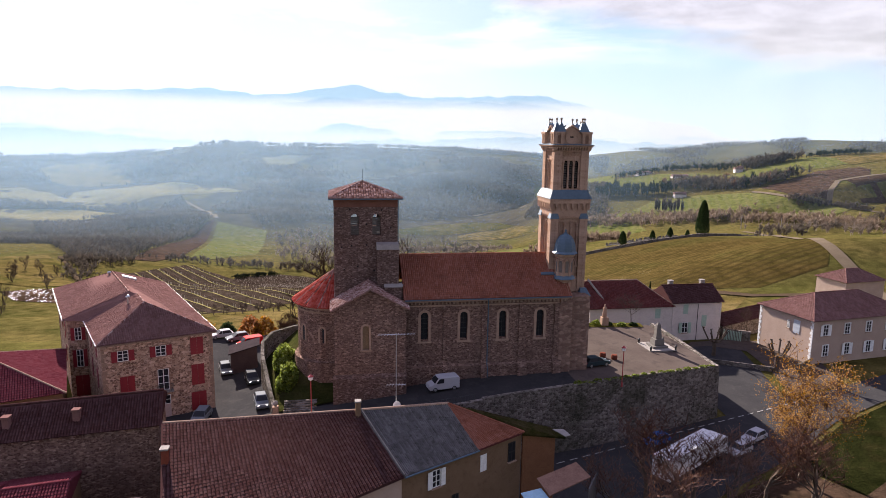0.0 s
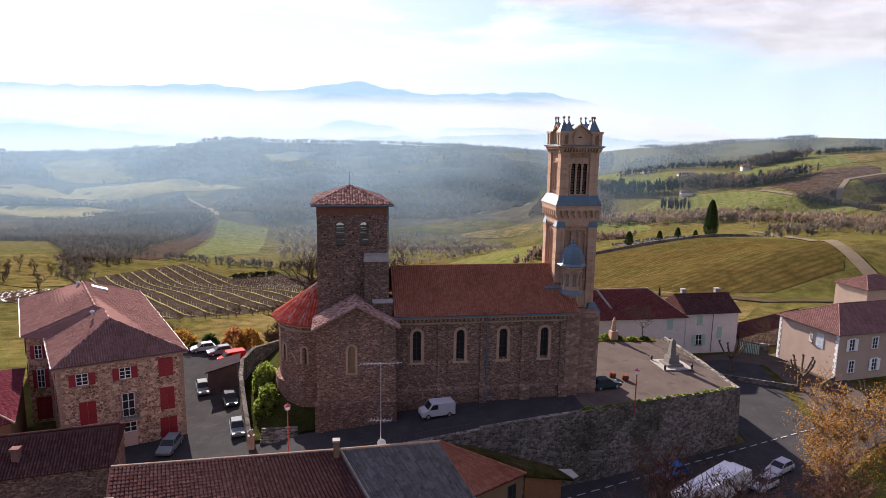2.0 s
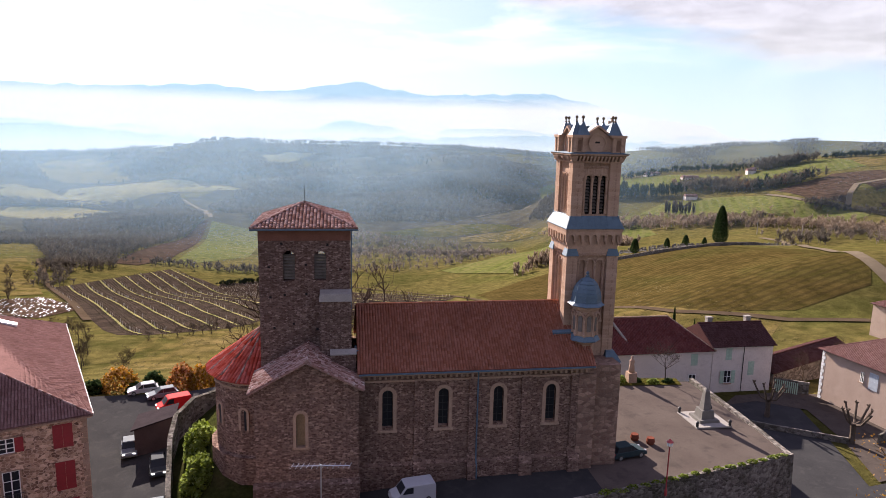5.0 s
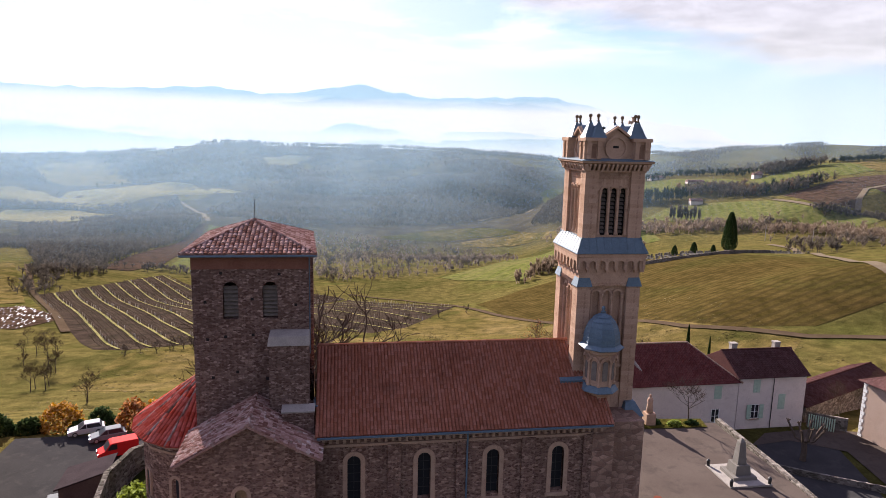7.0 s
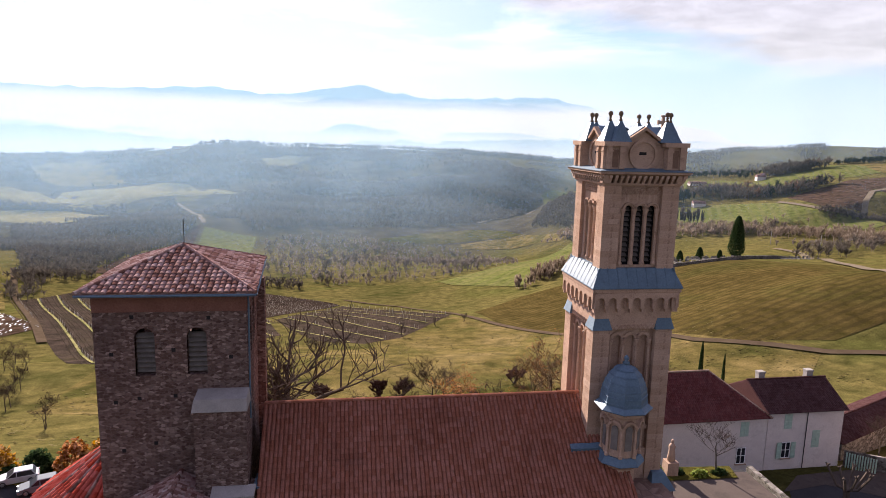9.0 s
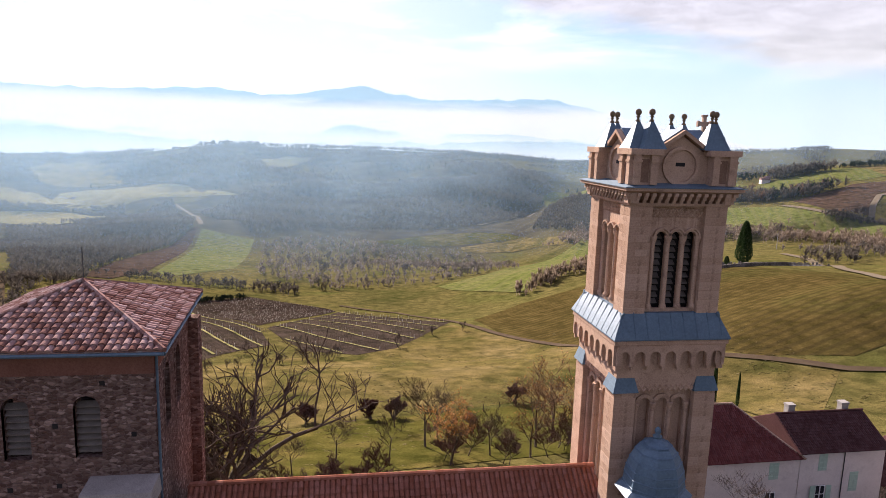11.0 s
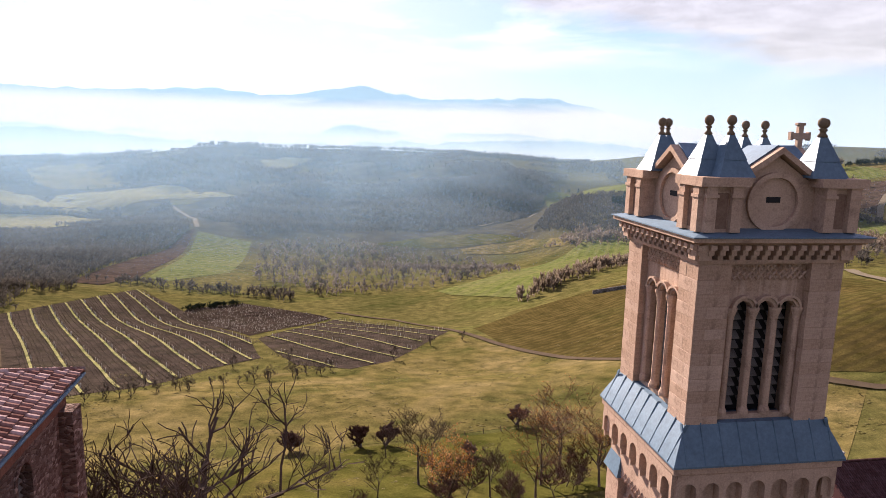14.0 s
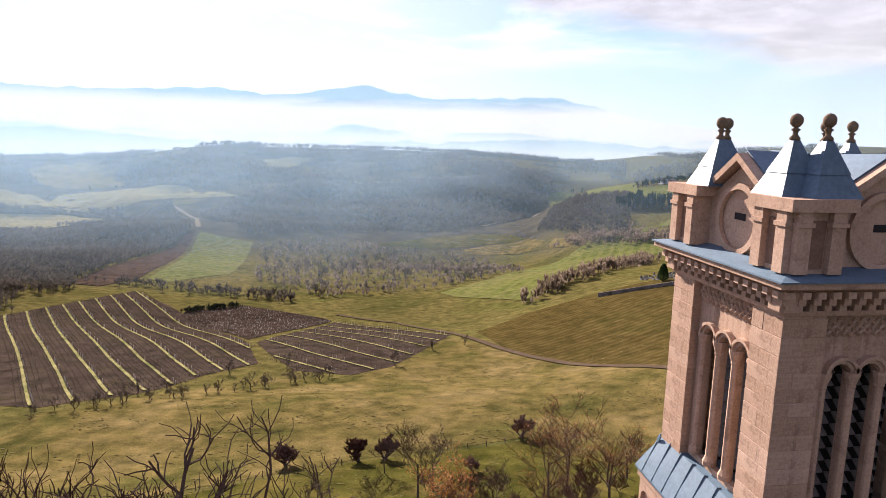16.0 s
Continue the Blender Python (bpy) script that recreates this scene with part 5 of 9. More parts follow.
# a near-black core, added to stand in for the shade inside the belfry
mb = MB().box(TC.x - 1.52, TC.x + 1.52, TC.y - 1.52, TC.y + 1.52, 21, 30.5)
part("belfry_core", mb, M["dark"], bell_tower, "near-black core that imitates the unlit belfry")
for side, u in SIDES.items():
    T = face(u)
    mb = MB()
    # lower shaft with a recessed triple arcade
    wall(mb, inset(T, HL - 0.02), -HL + 0.0, HL, -3.0, 12.6, 0.6, [])
    rec = HL - 0.3
    ops = [(c, 0.62, 14.2, 20.2, True) for c in (-0.92, 0.0, 0.92)]
    wall(mb, inset(T, rec), -HL + 0.9, HL - 0.9, 12.6, 22.4, 0.35, ops)
    fbox(mb, T, -HL + 0.9, HL - 0.9, rec - 0.32, rec - 0.28, 12.6, 22.4)
    fbox(mb, T, -HL + 0.9, HL - 0.9, rec, HL - 0.02, 21.2, 23.0)
    part("shaft_wall", mb, M["ashlar"], bell_tower, "warm sandstone ashlar")
    mb = MB()
    for c in (-1.36, -0.46, 0.46, 1.36):
        cm = MB()
        column(cm, T, c, rec + 0.04, 14.2, 20.25, 0.11)
        part("colonnette", cm, M["ashlar"], bell_tower, "slender sandstone column")
    for c in (-0.92, 0.0, 0.92):
        mb = MB()
        band(mb, inset(T, rec), [*arch_points(c, 0.62, 20.2, 10)], 0.2, -0.1, 0.05)
        part("blind_arch", mb, M["ashlar"], bell_tower)
    mb = MB()
    fbox(mb, T, -HL + 0.9, HL - 0.9, rec, rec + 0.22, 13.95, 14.2)
    part("arcade_sill", mb, M["ashlar"], bell_tower)
    # lattice frieze over the arcade
    mb = MB()
    for k in range(12):
        a = -1.55 + 3.1 * k / 11
        for s in (-1, 1):
            p, q = T(a - 0.14 * s, HL + 0.0, 20.95), T(a + 0.14 * s, HL + 0.0, 21.3)
            mb.tube([p, q], 0.04, 4)
    part("lattice", mb, M["ashlar"], bell_tower)
    # arched corbel table below the ledge
    HB = HL + 0.02
    n = 7
    step = 2 * (HB + 0.2) / n
    for k in range(n):
        c = -HB - 0.2 + step * (k + 0.5)
        e0, e1, w_ = c - step / 2 + 0.002, c + step / 2 - 0.002, step * 0.7
        ring = [(e0, 22.4), (c - w_ / 2, 22.4), *arch_points(c, w_, 22.85, 8), (c + w_ / 2, 22.4), (e1, 22.4), (e1, 23.5), (e0, 23.5)]
        part("corbel_arch", MB().prism([T(a_, HB + 0.32, b_) for a_, b_ in ring], T(0, -0.5, 0) - T(0, 0, 0)), M["ashlar"], bell_tower, recalc=True)
        mb = MB()
        fbox(mb, T, e0, e0 + step * 0.15, HB - 0.1, HB + 0.25, 22.15, 22.4)
        part("corbel", mb, M["ashlar"], bell_tower)
    # belfry wall with its three lights
    mb = MB()
    dw = H - 0.28
    ops = [(c, 0.56, 25.15, 28.72, True) for c in LIGHTS]
    wall(mb, inset(T, dw), -H + PW - 0.05, H - PW + 0.05, 24.4, 30.3, 0.2, ops)
    part("belfry_wall", mb, M["ashlar"], bell_tower)
    for c in (-1.09, -0.31, 0.47, 1.25):
        mb = MB()
        column(mb, T, c, dw - 0.03, 25.15, 28.8, 0.118)
        part("colonnette", mb, M["ashlar"], bell_tower, "slender sandstone column with a carved capital")
    for c in LIGHTS:
        for wd, zz, th, dp in ((0.56, 28.75, 0.09, -0.09), (0.73, 28.77, 0.08, -0.16)):
            mb = MB()
            band(mb, inset(T, dw), arch_points(c, wd, zz, 12), th, dp, 0.0)
            part("archivolt", mb, M["ashlar"], bell_tower)
    for c in LIGHTS:
        mb = MB()
        for k in range(11):
            z = 25.3 + 0.33 * k
            mb.hexa([T(c - 0.28, dw - 0.42, z), T(c + 0.28, dw - 0.42, z), T(c + 0.28, dw - 0.66, z + 0.18), T(c - 0.28, dw - 0.66, z + 0.18)],
                    [T(c - 0.28, dw - 0.42, z + 0.04), T(c + 0.28, dw - 0.42, z + 0.04), T(c + 0.28, dw - 0.66, z + 0.22), T(c - 0.28, dw - 0.66, z + 0.22)])
        part("louvre", mb, M["louvre"], bell_tower, "dark wooden belfry louvres")
    mb = MB()
    n = 13
    for k in range(n):
        a = -1.26 + 2.52 * k / (n - 1)
        for s in (-1, 1):
            for z in (29.72, 29.98):
                mb.tube([T(a - 0.12 * s, dw + 0.03, z), T(a + 0.12 * s, dw + 0.03, z + 0.26)], 0.045, 4)
    fbox(mb, T, -1.38, 1.38, dw, dw + 0.1, 30.22, 30.34)
    part("lattice", mb, M["ashlar"], bell_tower, "carved lattice frieze")
    # bracket cornice
    n = 15
    for k in range(n):
        mb = MB()
        a = -H - 0.12 + (2 * H + 0.24) * k / (n - 1)
        fbox(mb, T, a - 0.09, a + 0.09, H - 0.3, H + 0.12, 30.42, 30.58)
        fbox(mb, T, a - 0.09, a + 0.09, H - 0.3, H + 0.24, 30.58, 30.76)
        fbox(mb, T, a - 0.1, a + 0.1, H - 0.3, H + 0.36, 30.76, 30.92)
        part("bracket", mb, M["ashlar"], bell_tower)
    # attic: gabled panel with a round disc and slit
    mb = MB()
    da = H - 0.32
    mb.prism([T(u_, da, v_) for u_, v_ in ((-1.45, 31.2), (1.45, 31.2), (1.45, 32.7), (0, 33.65), (-1.45, 32.7))], T(0, -0.4, 0) - T(0, 0, 0))
    part("attic_wall", mb, M["ashlar"], bell_tower, recalc=True)
    mb = MB()
    loop = [(r_ * math.cos(2 * math.pi * k / 28), 32.2 + r_ * math.sin(2 * math.pi * k / 28), d_) for k in range(28) for r_, d_ in ((0.78, 0.02), (0.78, 0.12), (0.94, 0.12), (0.94, 0.02))]
    mb.add([T(x_, da + d_, z_) for x_, z_, d_ in loop], [(4 * k + i, 4 * k + (i + 1) % 4, 4 * ((k + 1) % 28) + (i + 1) % 4, 4 * ((k + 1) % 28) + i) for k in range(28) for i in range(4)])
    part("disc_ring", mb, M["ashlar"], bell_tower, recalc=True)
    # the slit is not cut: its shade is a near-black bar
    fb = MB()
    fbox(fb, T, -0.24, 0.24, da - 0.1, da + 0.012, 32.18, 32.36)
    part("slit", fb, M["dark"], bell_tower, "near-black bar painted as the slit's shade in the blind clock disc")
    mb = MB()
    for s in (-1, 1):
        p = [T(s * 1.5, da - 0.45, 32.72), T(0, da - 0.45, 33.72), T(0, da + 0.26, 33.72), T(s * 1.5, da + 0.26, 32.72)]
        mb.hexa(p if s < 0 else p[::-1], [q + Vector((0, 0, 0.2)) for q in (p if s < 0 else p[::-1])])
    part("gable_coping", mb, M["ashlar"], bell_tower, recalc=True)
    mb = MB()
    for s in (-1, 1):
        p = [T(s * 1.42, da - 1.6, 32.98), T(0, da - 1.6, 33.9), T(0, da - 0.02, 33.94), T(s * 1.42, da - 0.02, 32.98)]
        mb.hexa(p if s < 0 else p[::-1], [q + Vector((0, 0, 0.05)) for q in (p if s < 0 else p[::-1])])
    part("gable_roof", mb, M["zinc"], bell_tower, recalc=True)


def block_mesh(w, d, h):
    """A dressed block with chamfered edges, its foot at the origin."""
    c = 0.01
    mb = MB()
    rings = [(c, 0.0), (0.0, c), (0.0, h - c), (c, h)]
    for e, z in rings:
        mb.v += [(e, e, z), (w - e, e, z), (w - e, d - e, z), (e, d - e, z)]
    mb.f = [(3, 2, 1, 0), (12, 13, 14, 15)] + [(4 * k + i, 4 * k + (i + 1) % 4, 4 * k + 4 + (i + 1) % 4, 4 * k + 4 + i) for k in range(3) for i in range(4)]
    return mb.mesh("block", M["ashlar_piece"])


BLOCKS = {}


def lay_blocks(pier, xr, yr, z0, z1):
    """Courses of one or two dressed blocks, joints between them."""
    rng = random.Random(round(xr[0] * 100 + yr[0] * 10))
    w, d, z, k = xr[1] - xr[0], yr[1] - yr[0], z0, 0
    while z < z1 - 0.2:
        h = min(rng.choice((0.34, 0.4, 0.46)), z1 - z)
        h = round(h, 2)
        cut = rng.choice((0.36, 0.5, 0.62))
        sizes = [(0, 0, w, d)] if rng.random() < 0.3 else [(0, 0, w * cut, d), (w * cut, 0, w * (1 - cut), d)] if k % 2 else [(0, 0, w, d * cut), (0, d * cut, w, d * (1 - cut))]
        for ox, oy, bw_, bd_ in sizes:
            key = (round(bw_, 2), round(bd_, 2), h)
            if key not in BLOCKS:
                BLOCKS[key] = block_mesh(bw_ - 0.006, bd_ - 0.006, h - 0.007)
            o = new("block", BLOCKS[key])
            o.parent = pier
            o.location = (xr[0] + ox + 0.006 + rng.uniform(-0.004, 0.004), yr[0] + oy + 0.006 + rng.uniform(-0.004, 0.004), z)
        z, k = z + h, k + 1


# corner piers of the lower shaft, with zinc caps
for sx in (-1, 1):
    for sy in (-1, 1):
        x0, y0 = TC.x + sx * HL, TC.y + sy * HL
        x1, y1 = x0 - sx * 0.95, y0 - sy * 0.95
        xa, xb, ya, yb = min(x0, x1) - 0.1, max(x0, x1) + 0.1, min(y0, y1) - 0.1, max(y0, y1) + 0.1
        pier = part("shaft_pier", MB().box(xa + 0.02, xb - 0.02, ya + 0.02, yb - 0.02, -3.0, 21.0), M["ashlar"], bell_tower)
        if sy < 0:
            lay_blocks(pier, (xa, xb), (ya, yb), 9.0, 20.95)
        part("pier_cap", MB().hexa([(xa - 0.1, ya - 0.1, 20.95), (xb + 0.1, ya - 0.1, 20.95), (xb + 0.1, yb + 0.1, 20.95), (xa - 0.1, yb + 0.1, 20.95)],
                                   [(xa + 0.12, ya + 0.12, 21.75), (xb - 0.12, ya + 0.12, 21.75), (xb - 0.12, yb - 0.12, 21.75), (xa + 0.12, yb - 0.12, 21.75)]), M["zinc"], pier)
# corner piers of the belfry
for sx in (-1, 1):
    for sy in (-1, 1):
        xs_ = sorted((TC.x + sx * H, TC.x + sx * (H - PW)))
        ys_ = sorted((TC.y + sy * H, TC.y + sy * (H - PW)))
        pier = part("belfry_pier", MB().box(xs_[0] + 0.02, xs_[1] - 0.02, ys_[0] + 0.02, ys_[1] - 0.02, 24.3, 30.35), M["ashlar"], bell_tower)
        if sx < 0 or sy < 0:
            lay_blocks(pier, xs_, ys_, 24.9, 30.3)
mb = MB().box(TC.x - HL, TC.x + HL, TC.y - HL, TC.y + HL, 21.0, 23.55)
part("shaft_head", mb, M["ashlar"], bell_tower)


def ring4(h, z):
    return [(TC.x - h, TC.y - h, z), (TC.x + h, TC.y - h, z), (TC.x + h, TC.y + h, z), (TC.x - h, TC.y + h, z)]


part("ledge", MB().hexa(ring4(3.0, 23.45), ring4(3.0, 23.72)), M["ashlar"], bell_tower, bevel=0.04)
ledge_roof = part("ledge_roof", MB().hexa(ring4(3.06, 23.72), ring4(3.06, 23.78)), M["zinc"], bell_tower, "blue-grey zinc skirt roof")
part("skirt_tier", MB().hexa(ring4(3.06, 23.78), ring4(2.84, 24.28)), M["zinc"], ledge_roof)
part("skirt_tier", MB().hexa(ring4(2.84, 24.28), ring4(2.5, 24.98)), M["zinc"], ledge_roof)
for side, u in SIDES.items():
    T = face(u)
    mb = MB()
    for a in (-2.6 + 0.65 * k for k in range(9)):
        mb.hexa([T(a - 0.02, 3.07, 23.8), T(a + 0.02, 3.07, 23.8), T(a + 0.02, 2.97, 23.8), T(a - 0.02, 2.97, 23.8)], [T(a - 0.02, 2.52, 25.02), T(a + 0.02, 2.52, 25.02), T(a + 0.02, 2.4, 25.0), T(a - 0.02, 2.4, 25.0)])
    part("standing_seam", mb, M["zinc"], ledge_roof)
part("cornice_slab", MB().hexa(ring4(2.78, 30.92), ring4(2.98, 31.02)).hexa(ring4(3.02, 31.02), ring4(3.02, 31.16)), M["ashlar"], bell_tower)
part("cornice_roof", MB().hexa(ring4(3.08, 31.16), ring4(3.08, 31.2)).hexa(ring4(3.05, 31.2), ring4(2.2, 31.36)), M["zinc"], bell_tower, "blue-grey zinc cornice cover")
part("cornice_string", MB().hexa(ring4(H + 0.06, 30.3), ring4(H + 0.1, 30.42)), M["ashlar"], bell_tower)
part("roof_deck", MB().hexa(ring4(1.85, 32.55), ring4(1.85, 32.68)), M["zinc"], bell_tower)
# attic corner turrets: niches, twin pyramids with ball finials
for sx in (-1, 1):
    for sy in (-1, 1):
        cx, cy = TC.x + sx * (H - 0.52), TC.y + sy * (H - 0.52)
        piers = []
        mb = MB().box(cx - 0.6, cx + 0.6, cy - 0.6, cy + 0.6, 31.2, 32.7)
        for (ux, uy) in ((sx, 0), (0, sy)):
            # piers either side of a niche
            for s in (-1, 1):
                px, py = cx + ux * 0.6 + abs(uy) * s * 0.42, cy + uy * 0.6 + abs(ux) * s * 0.42
                piers.append(MB().box(px - 0.17, px + 0.17, py - 0.17, py + 0.17, 31.3, 32.7).box(px - 0.21, px + 0.21, py - 0.21, py + 0.21, 32.36, 32.46))
        mb.box(cx - 0.82, cx + 0.82, cy - 0.82, cy + 0.82, 32.7, 32.98)
        tur = part("attic_turret", mb, M["ashlar"], bell_tower)
        for q_ in piers:
            part("niche_pier", q_, M["ashlar"], tur)
        # flat panels in the shade-darkened stone imitate the niches' depth
        for (ux, uy) in ((sx, 0), (0, sy)):
            mb = MB()
            px, py = cx + ux * 0.605, cy + uy * 0.605
            mb.box(px - (0.02 if ux else 0.2), px + (0.02 if ux else 0.2), py - (0.02 if uy else 0.2), py + (0.02 if uy else 0.2), 31.4, 32.5)
            part("niche", mb, M["niche"], tur)
        for k, (ox, oy) in enumerate(((-sx * 0.12, -sy * 0.62), (-sx * 0.62, -sy * 0.12))):
            # one roof over the side face, one over the front face
            px, py = cx + ox * 0.95 + sx * 0.14, cy + oy * 0.95 + sy * 0.14
            h = 0.6
            mb = MB()
            mb.hexa([(px - h, py - h, 32.98), (px + h, py - h, 32.98), (px + h, py + h, 32.98), (px - h, py + h, 32.98)], [(px - h * 0.62, py - h * 0.62, 33.5), (px + h * 0.62, py - h * 0.62, 33.5), (px + h * 0.62, py + h * 0.62, 33.5), (px - h * 0.62, py + h * 0.62, 33.5)])
            mb.hexa([(px - h * 0.65, py - h * 0.65, 33.5), (px + h * 0.65, py - h * 0.65, 33.5), (px + h * 0.65, py + h * 0.65, 33.5), (px - h * 0.65, py + h * 0.65, 33.5)], [(px - 0.07, py - 0.07, 34.3), (px + 0.07, py - 0.07, 34.3), (px + 0.07, py + 0.07, 34.3), (px - 0.07, py + 0.07, 34.3)])
            roof = part("pyramid_roof", mb, M["zinc"], tur, "blue zinc pyramid roof")
            mb = MB().lathe([(0.1, 34.25), (0.13, 34.3), (0.06, 34.38), (0.06, 34.45), (0.11, 34.5), (0.05, 34.54), (0.09, 34.57), (0.14, 34.64), (0.15, 34.71), (0.13, 34.79), (0.07, 34.85), (0.01, 34.87)], px, py, 14)
            part("finial", mb, M["finial"], roof, "weathered stone ball finial", smooth=True)
# stone cross behind the parapet
cxx, cyy = TC.x + 2.3, TC.y
mb = MB().box(cxx - 0.3, cxx + 0.3, cyy - 0.2, cyy + 0.2, 33.4, 33.75).box(cxx - 0.09, cxx + 0.09, cyy - 0.09, cyy + 0.09, 33.75, 34.75).box(cxx - 0.33, cxx + 0.33, cyy - 0.085, cyy + 0.085, 34.2, 34.42)
for dx, dz in ((-0.33, 0), (0.33, 0), (0, 0.4)):
    mb.box(cxx + dx - (0.05 if dx else 0.15), cxx + dx + (0.05 if dx else 0.15), cyy - 0.095, cyy + 0.095, 34.31 + dz - (0.15 if dx else 0.04), 34.31 + dz + (0.15 if dx else 0.06))
part("stone_cross", mb, M["limestone"], bell_tower, "pale stone cross with flared arms", bevel=0.02)

# stair turret with its zinc dome
SX, SY = 20.05, 1.95
turret = part("stair_turret", MB().lathe([(1.0, -3.0), (1.0, 12.3), (1.35, 12.6), (1.35, 12.75)], SX, SY, 8, radians(22.5)), M["ashlar"], bell_tower, "octagonal sandstone stair turret")
part("turret_skirt", MB().lathe([(1.55, 12.7), (1.6, 12.75), (1.32, 13.15), (1.3, 13.2)], SX, SY, 8, radians(22.5)), M["zinc"], turret)
mb = MB().lathe([(1.12, 13.15), (1.12, 16.2)], SX, SY, 16)
part("turret_drum", mb, M["ashlar"], turret)
mb = MB()
for k in range(8):
    a = radians(22.5 + 45 * k)
    mb.lathe([(0.15, 13.2), (0.15, 13.4), (0.1, 13.45), (0.1, 15.0), (0.17, 15.2), (0.17, 15.3)], SX + 1.2 * math.cos(a), SY + 1.2 * math.sin(a), 8)
    b = a + radians(22.5)
    T5 = frame_of((SX + 1.12 * math.cos(b), SY + 1.12 * math.sin(b), 0), (-math.sin(b), math.cos(b), 0))
    band(mb, T5, arch_points(0, 0.62, 15.25, 8), 0.16, -0.2, 0.1)
    ni = MB().prism([T5(u_, -0.035, v_) for u_, v_ in [(-0.22, 13.7), *arch_points(0, 0.44, 15.1, 8), (0.22, 13.7)]], T5(0, 0.03, 0) - T5(0, 0, 0))
    part("turret_niche", ni, M["louvre"], turret)
part("turret_arcade", mb, M["ashlar"], turret)
part("turret_cornice", MB().lathe([(1.3, 15.85), (1.42, 16.0), (1.42, 16.25), (1.5, 16.35)], SX, SY, 16), M["ashlar"], turret)
mb = MB().lathe([(1.82, 16.3), (1.85, 16.36), (1.5, 16.62), (1.46, 17.0), (1.42, 17.4), (1.3, 17.85), (1.1, 18.3), (0.82, 18.68), (0.5, 18.92), (0.22, 19.05), (0.16, 19.15)], SX, SY, 8, radians(22.5))
dome = part("turret_dome", mb, M["zinc"], turret, "ribbed blue zinc dome")
mb = MB()
for r, z in ((1.49, 16.75), (1.45, 17.15), (1.38, 17.55), (1.24, 17.98), (1.02, 18.42), (0.72, 18.77)):
    mb.lathe([(r - 0.03, z), (r + 0.035, z + 0.03), (r - 0.04, z + 0.06)], SX, SY, 8, radians(22.5))
part("dome_ribs", mb, M["zinc"], dome)
part("dome_finial", MB().lathe([(0.2, 19.1), (0.24, 19.2), (0.1, 19.3), (0.16, 19.42), (0.14, 19.54), (0.03, 19.66)], SX, SY, 10), M["zinc"], dome, smooth=True)
# lower facade buttress and front corner pier
for (xa, xb, ya, yb, zt) in ((22.75, 24.3, 2.35, 4.1, 9.9), (22.75, 24.3, 7.7, 9.4, 9.9)):
    bt = part("facade_buttress", MB().box(xa, xb, ya, yb, -3.0, zt), M["ashlar_low"], bell_tower)
    part("buttress_cap", MB().hexa([(xa - 0.12, ya - 0.12, zt), (xb + 0.12, ya - 0.12, zt), (xb + 0.12, yb, zt), (xa - 0.12, yb, zt)], [(xa + 0.2, ya + 0.5, zt + 1.1), (xb - 0.5, ya + 0.5, zt + 1.1), (xb - 0.5, yb, zt + 1.1), (xa + 0.2, yb, zt + 1.1)]), M["zinc"], bt)
mb = MB().box(18.9, 20.7, -0.35, 1.0, -3.0, 9.8).box(19.0, 20.75, -0.2, 2.6, 9.6, 10.9)
part("corner_pier", mb, M["ashlar_low"], bell_tower, "pale sandstone corner pier", bevel=0.03)
for ya, yb in ((0.3, 3.3), (8.4, 11.5)):
    part("facade_wall", MB().box(20.2, 23.5, ya, yb, -3, 10.4), M["ashlar_low"], bell_tower)


# ---- fields ----
V1 = [(-150, 293), (-129, 348), (-115, 393), (-86, 353), (-68, 320), (-27, 230), (-19, 197), (-33, 183), (-45, 162), (-55, 153), (-62, 146), (-72, 150), (-105, 212)]
V2 = [(-24, 230), (4, 307), (51, 243), (23, 188), (10, 179), (-7, 186), (-17, 211)]
drape("vineyard_soil", V1, M["vine_soil"], "brown vineyard soil between grass strips")
drape("vineyard_soil", V2, M["vine_soil"], "brown vineyard soil between grass strips")
drape("fallow_plot", [(-73, 325), (-74, 341), (-48, 359), (-3, 318), (2, 309), (-28, 238)], M["fallow"], "dark brown fallow plot with dry stalks", 0.14)
drape("wheat_field", [(-122, 442), (-148, 725), (-89, 703), (-80, 507), (-107, 438)], M["wheat"], "bright green young wheat field in rows", 0.5, 16)
drape("wheat_field", [(68, 394), (107, 431), (185, 546), (268, 637), (320, 610), (290, 510), (198, 471), (101, 309), (73, 367)], M["wheat"], "bright green young wheat field", 0.4, 14)
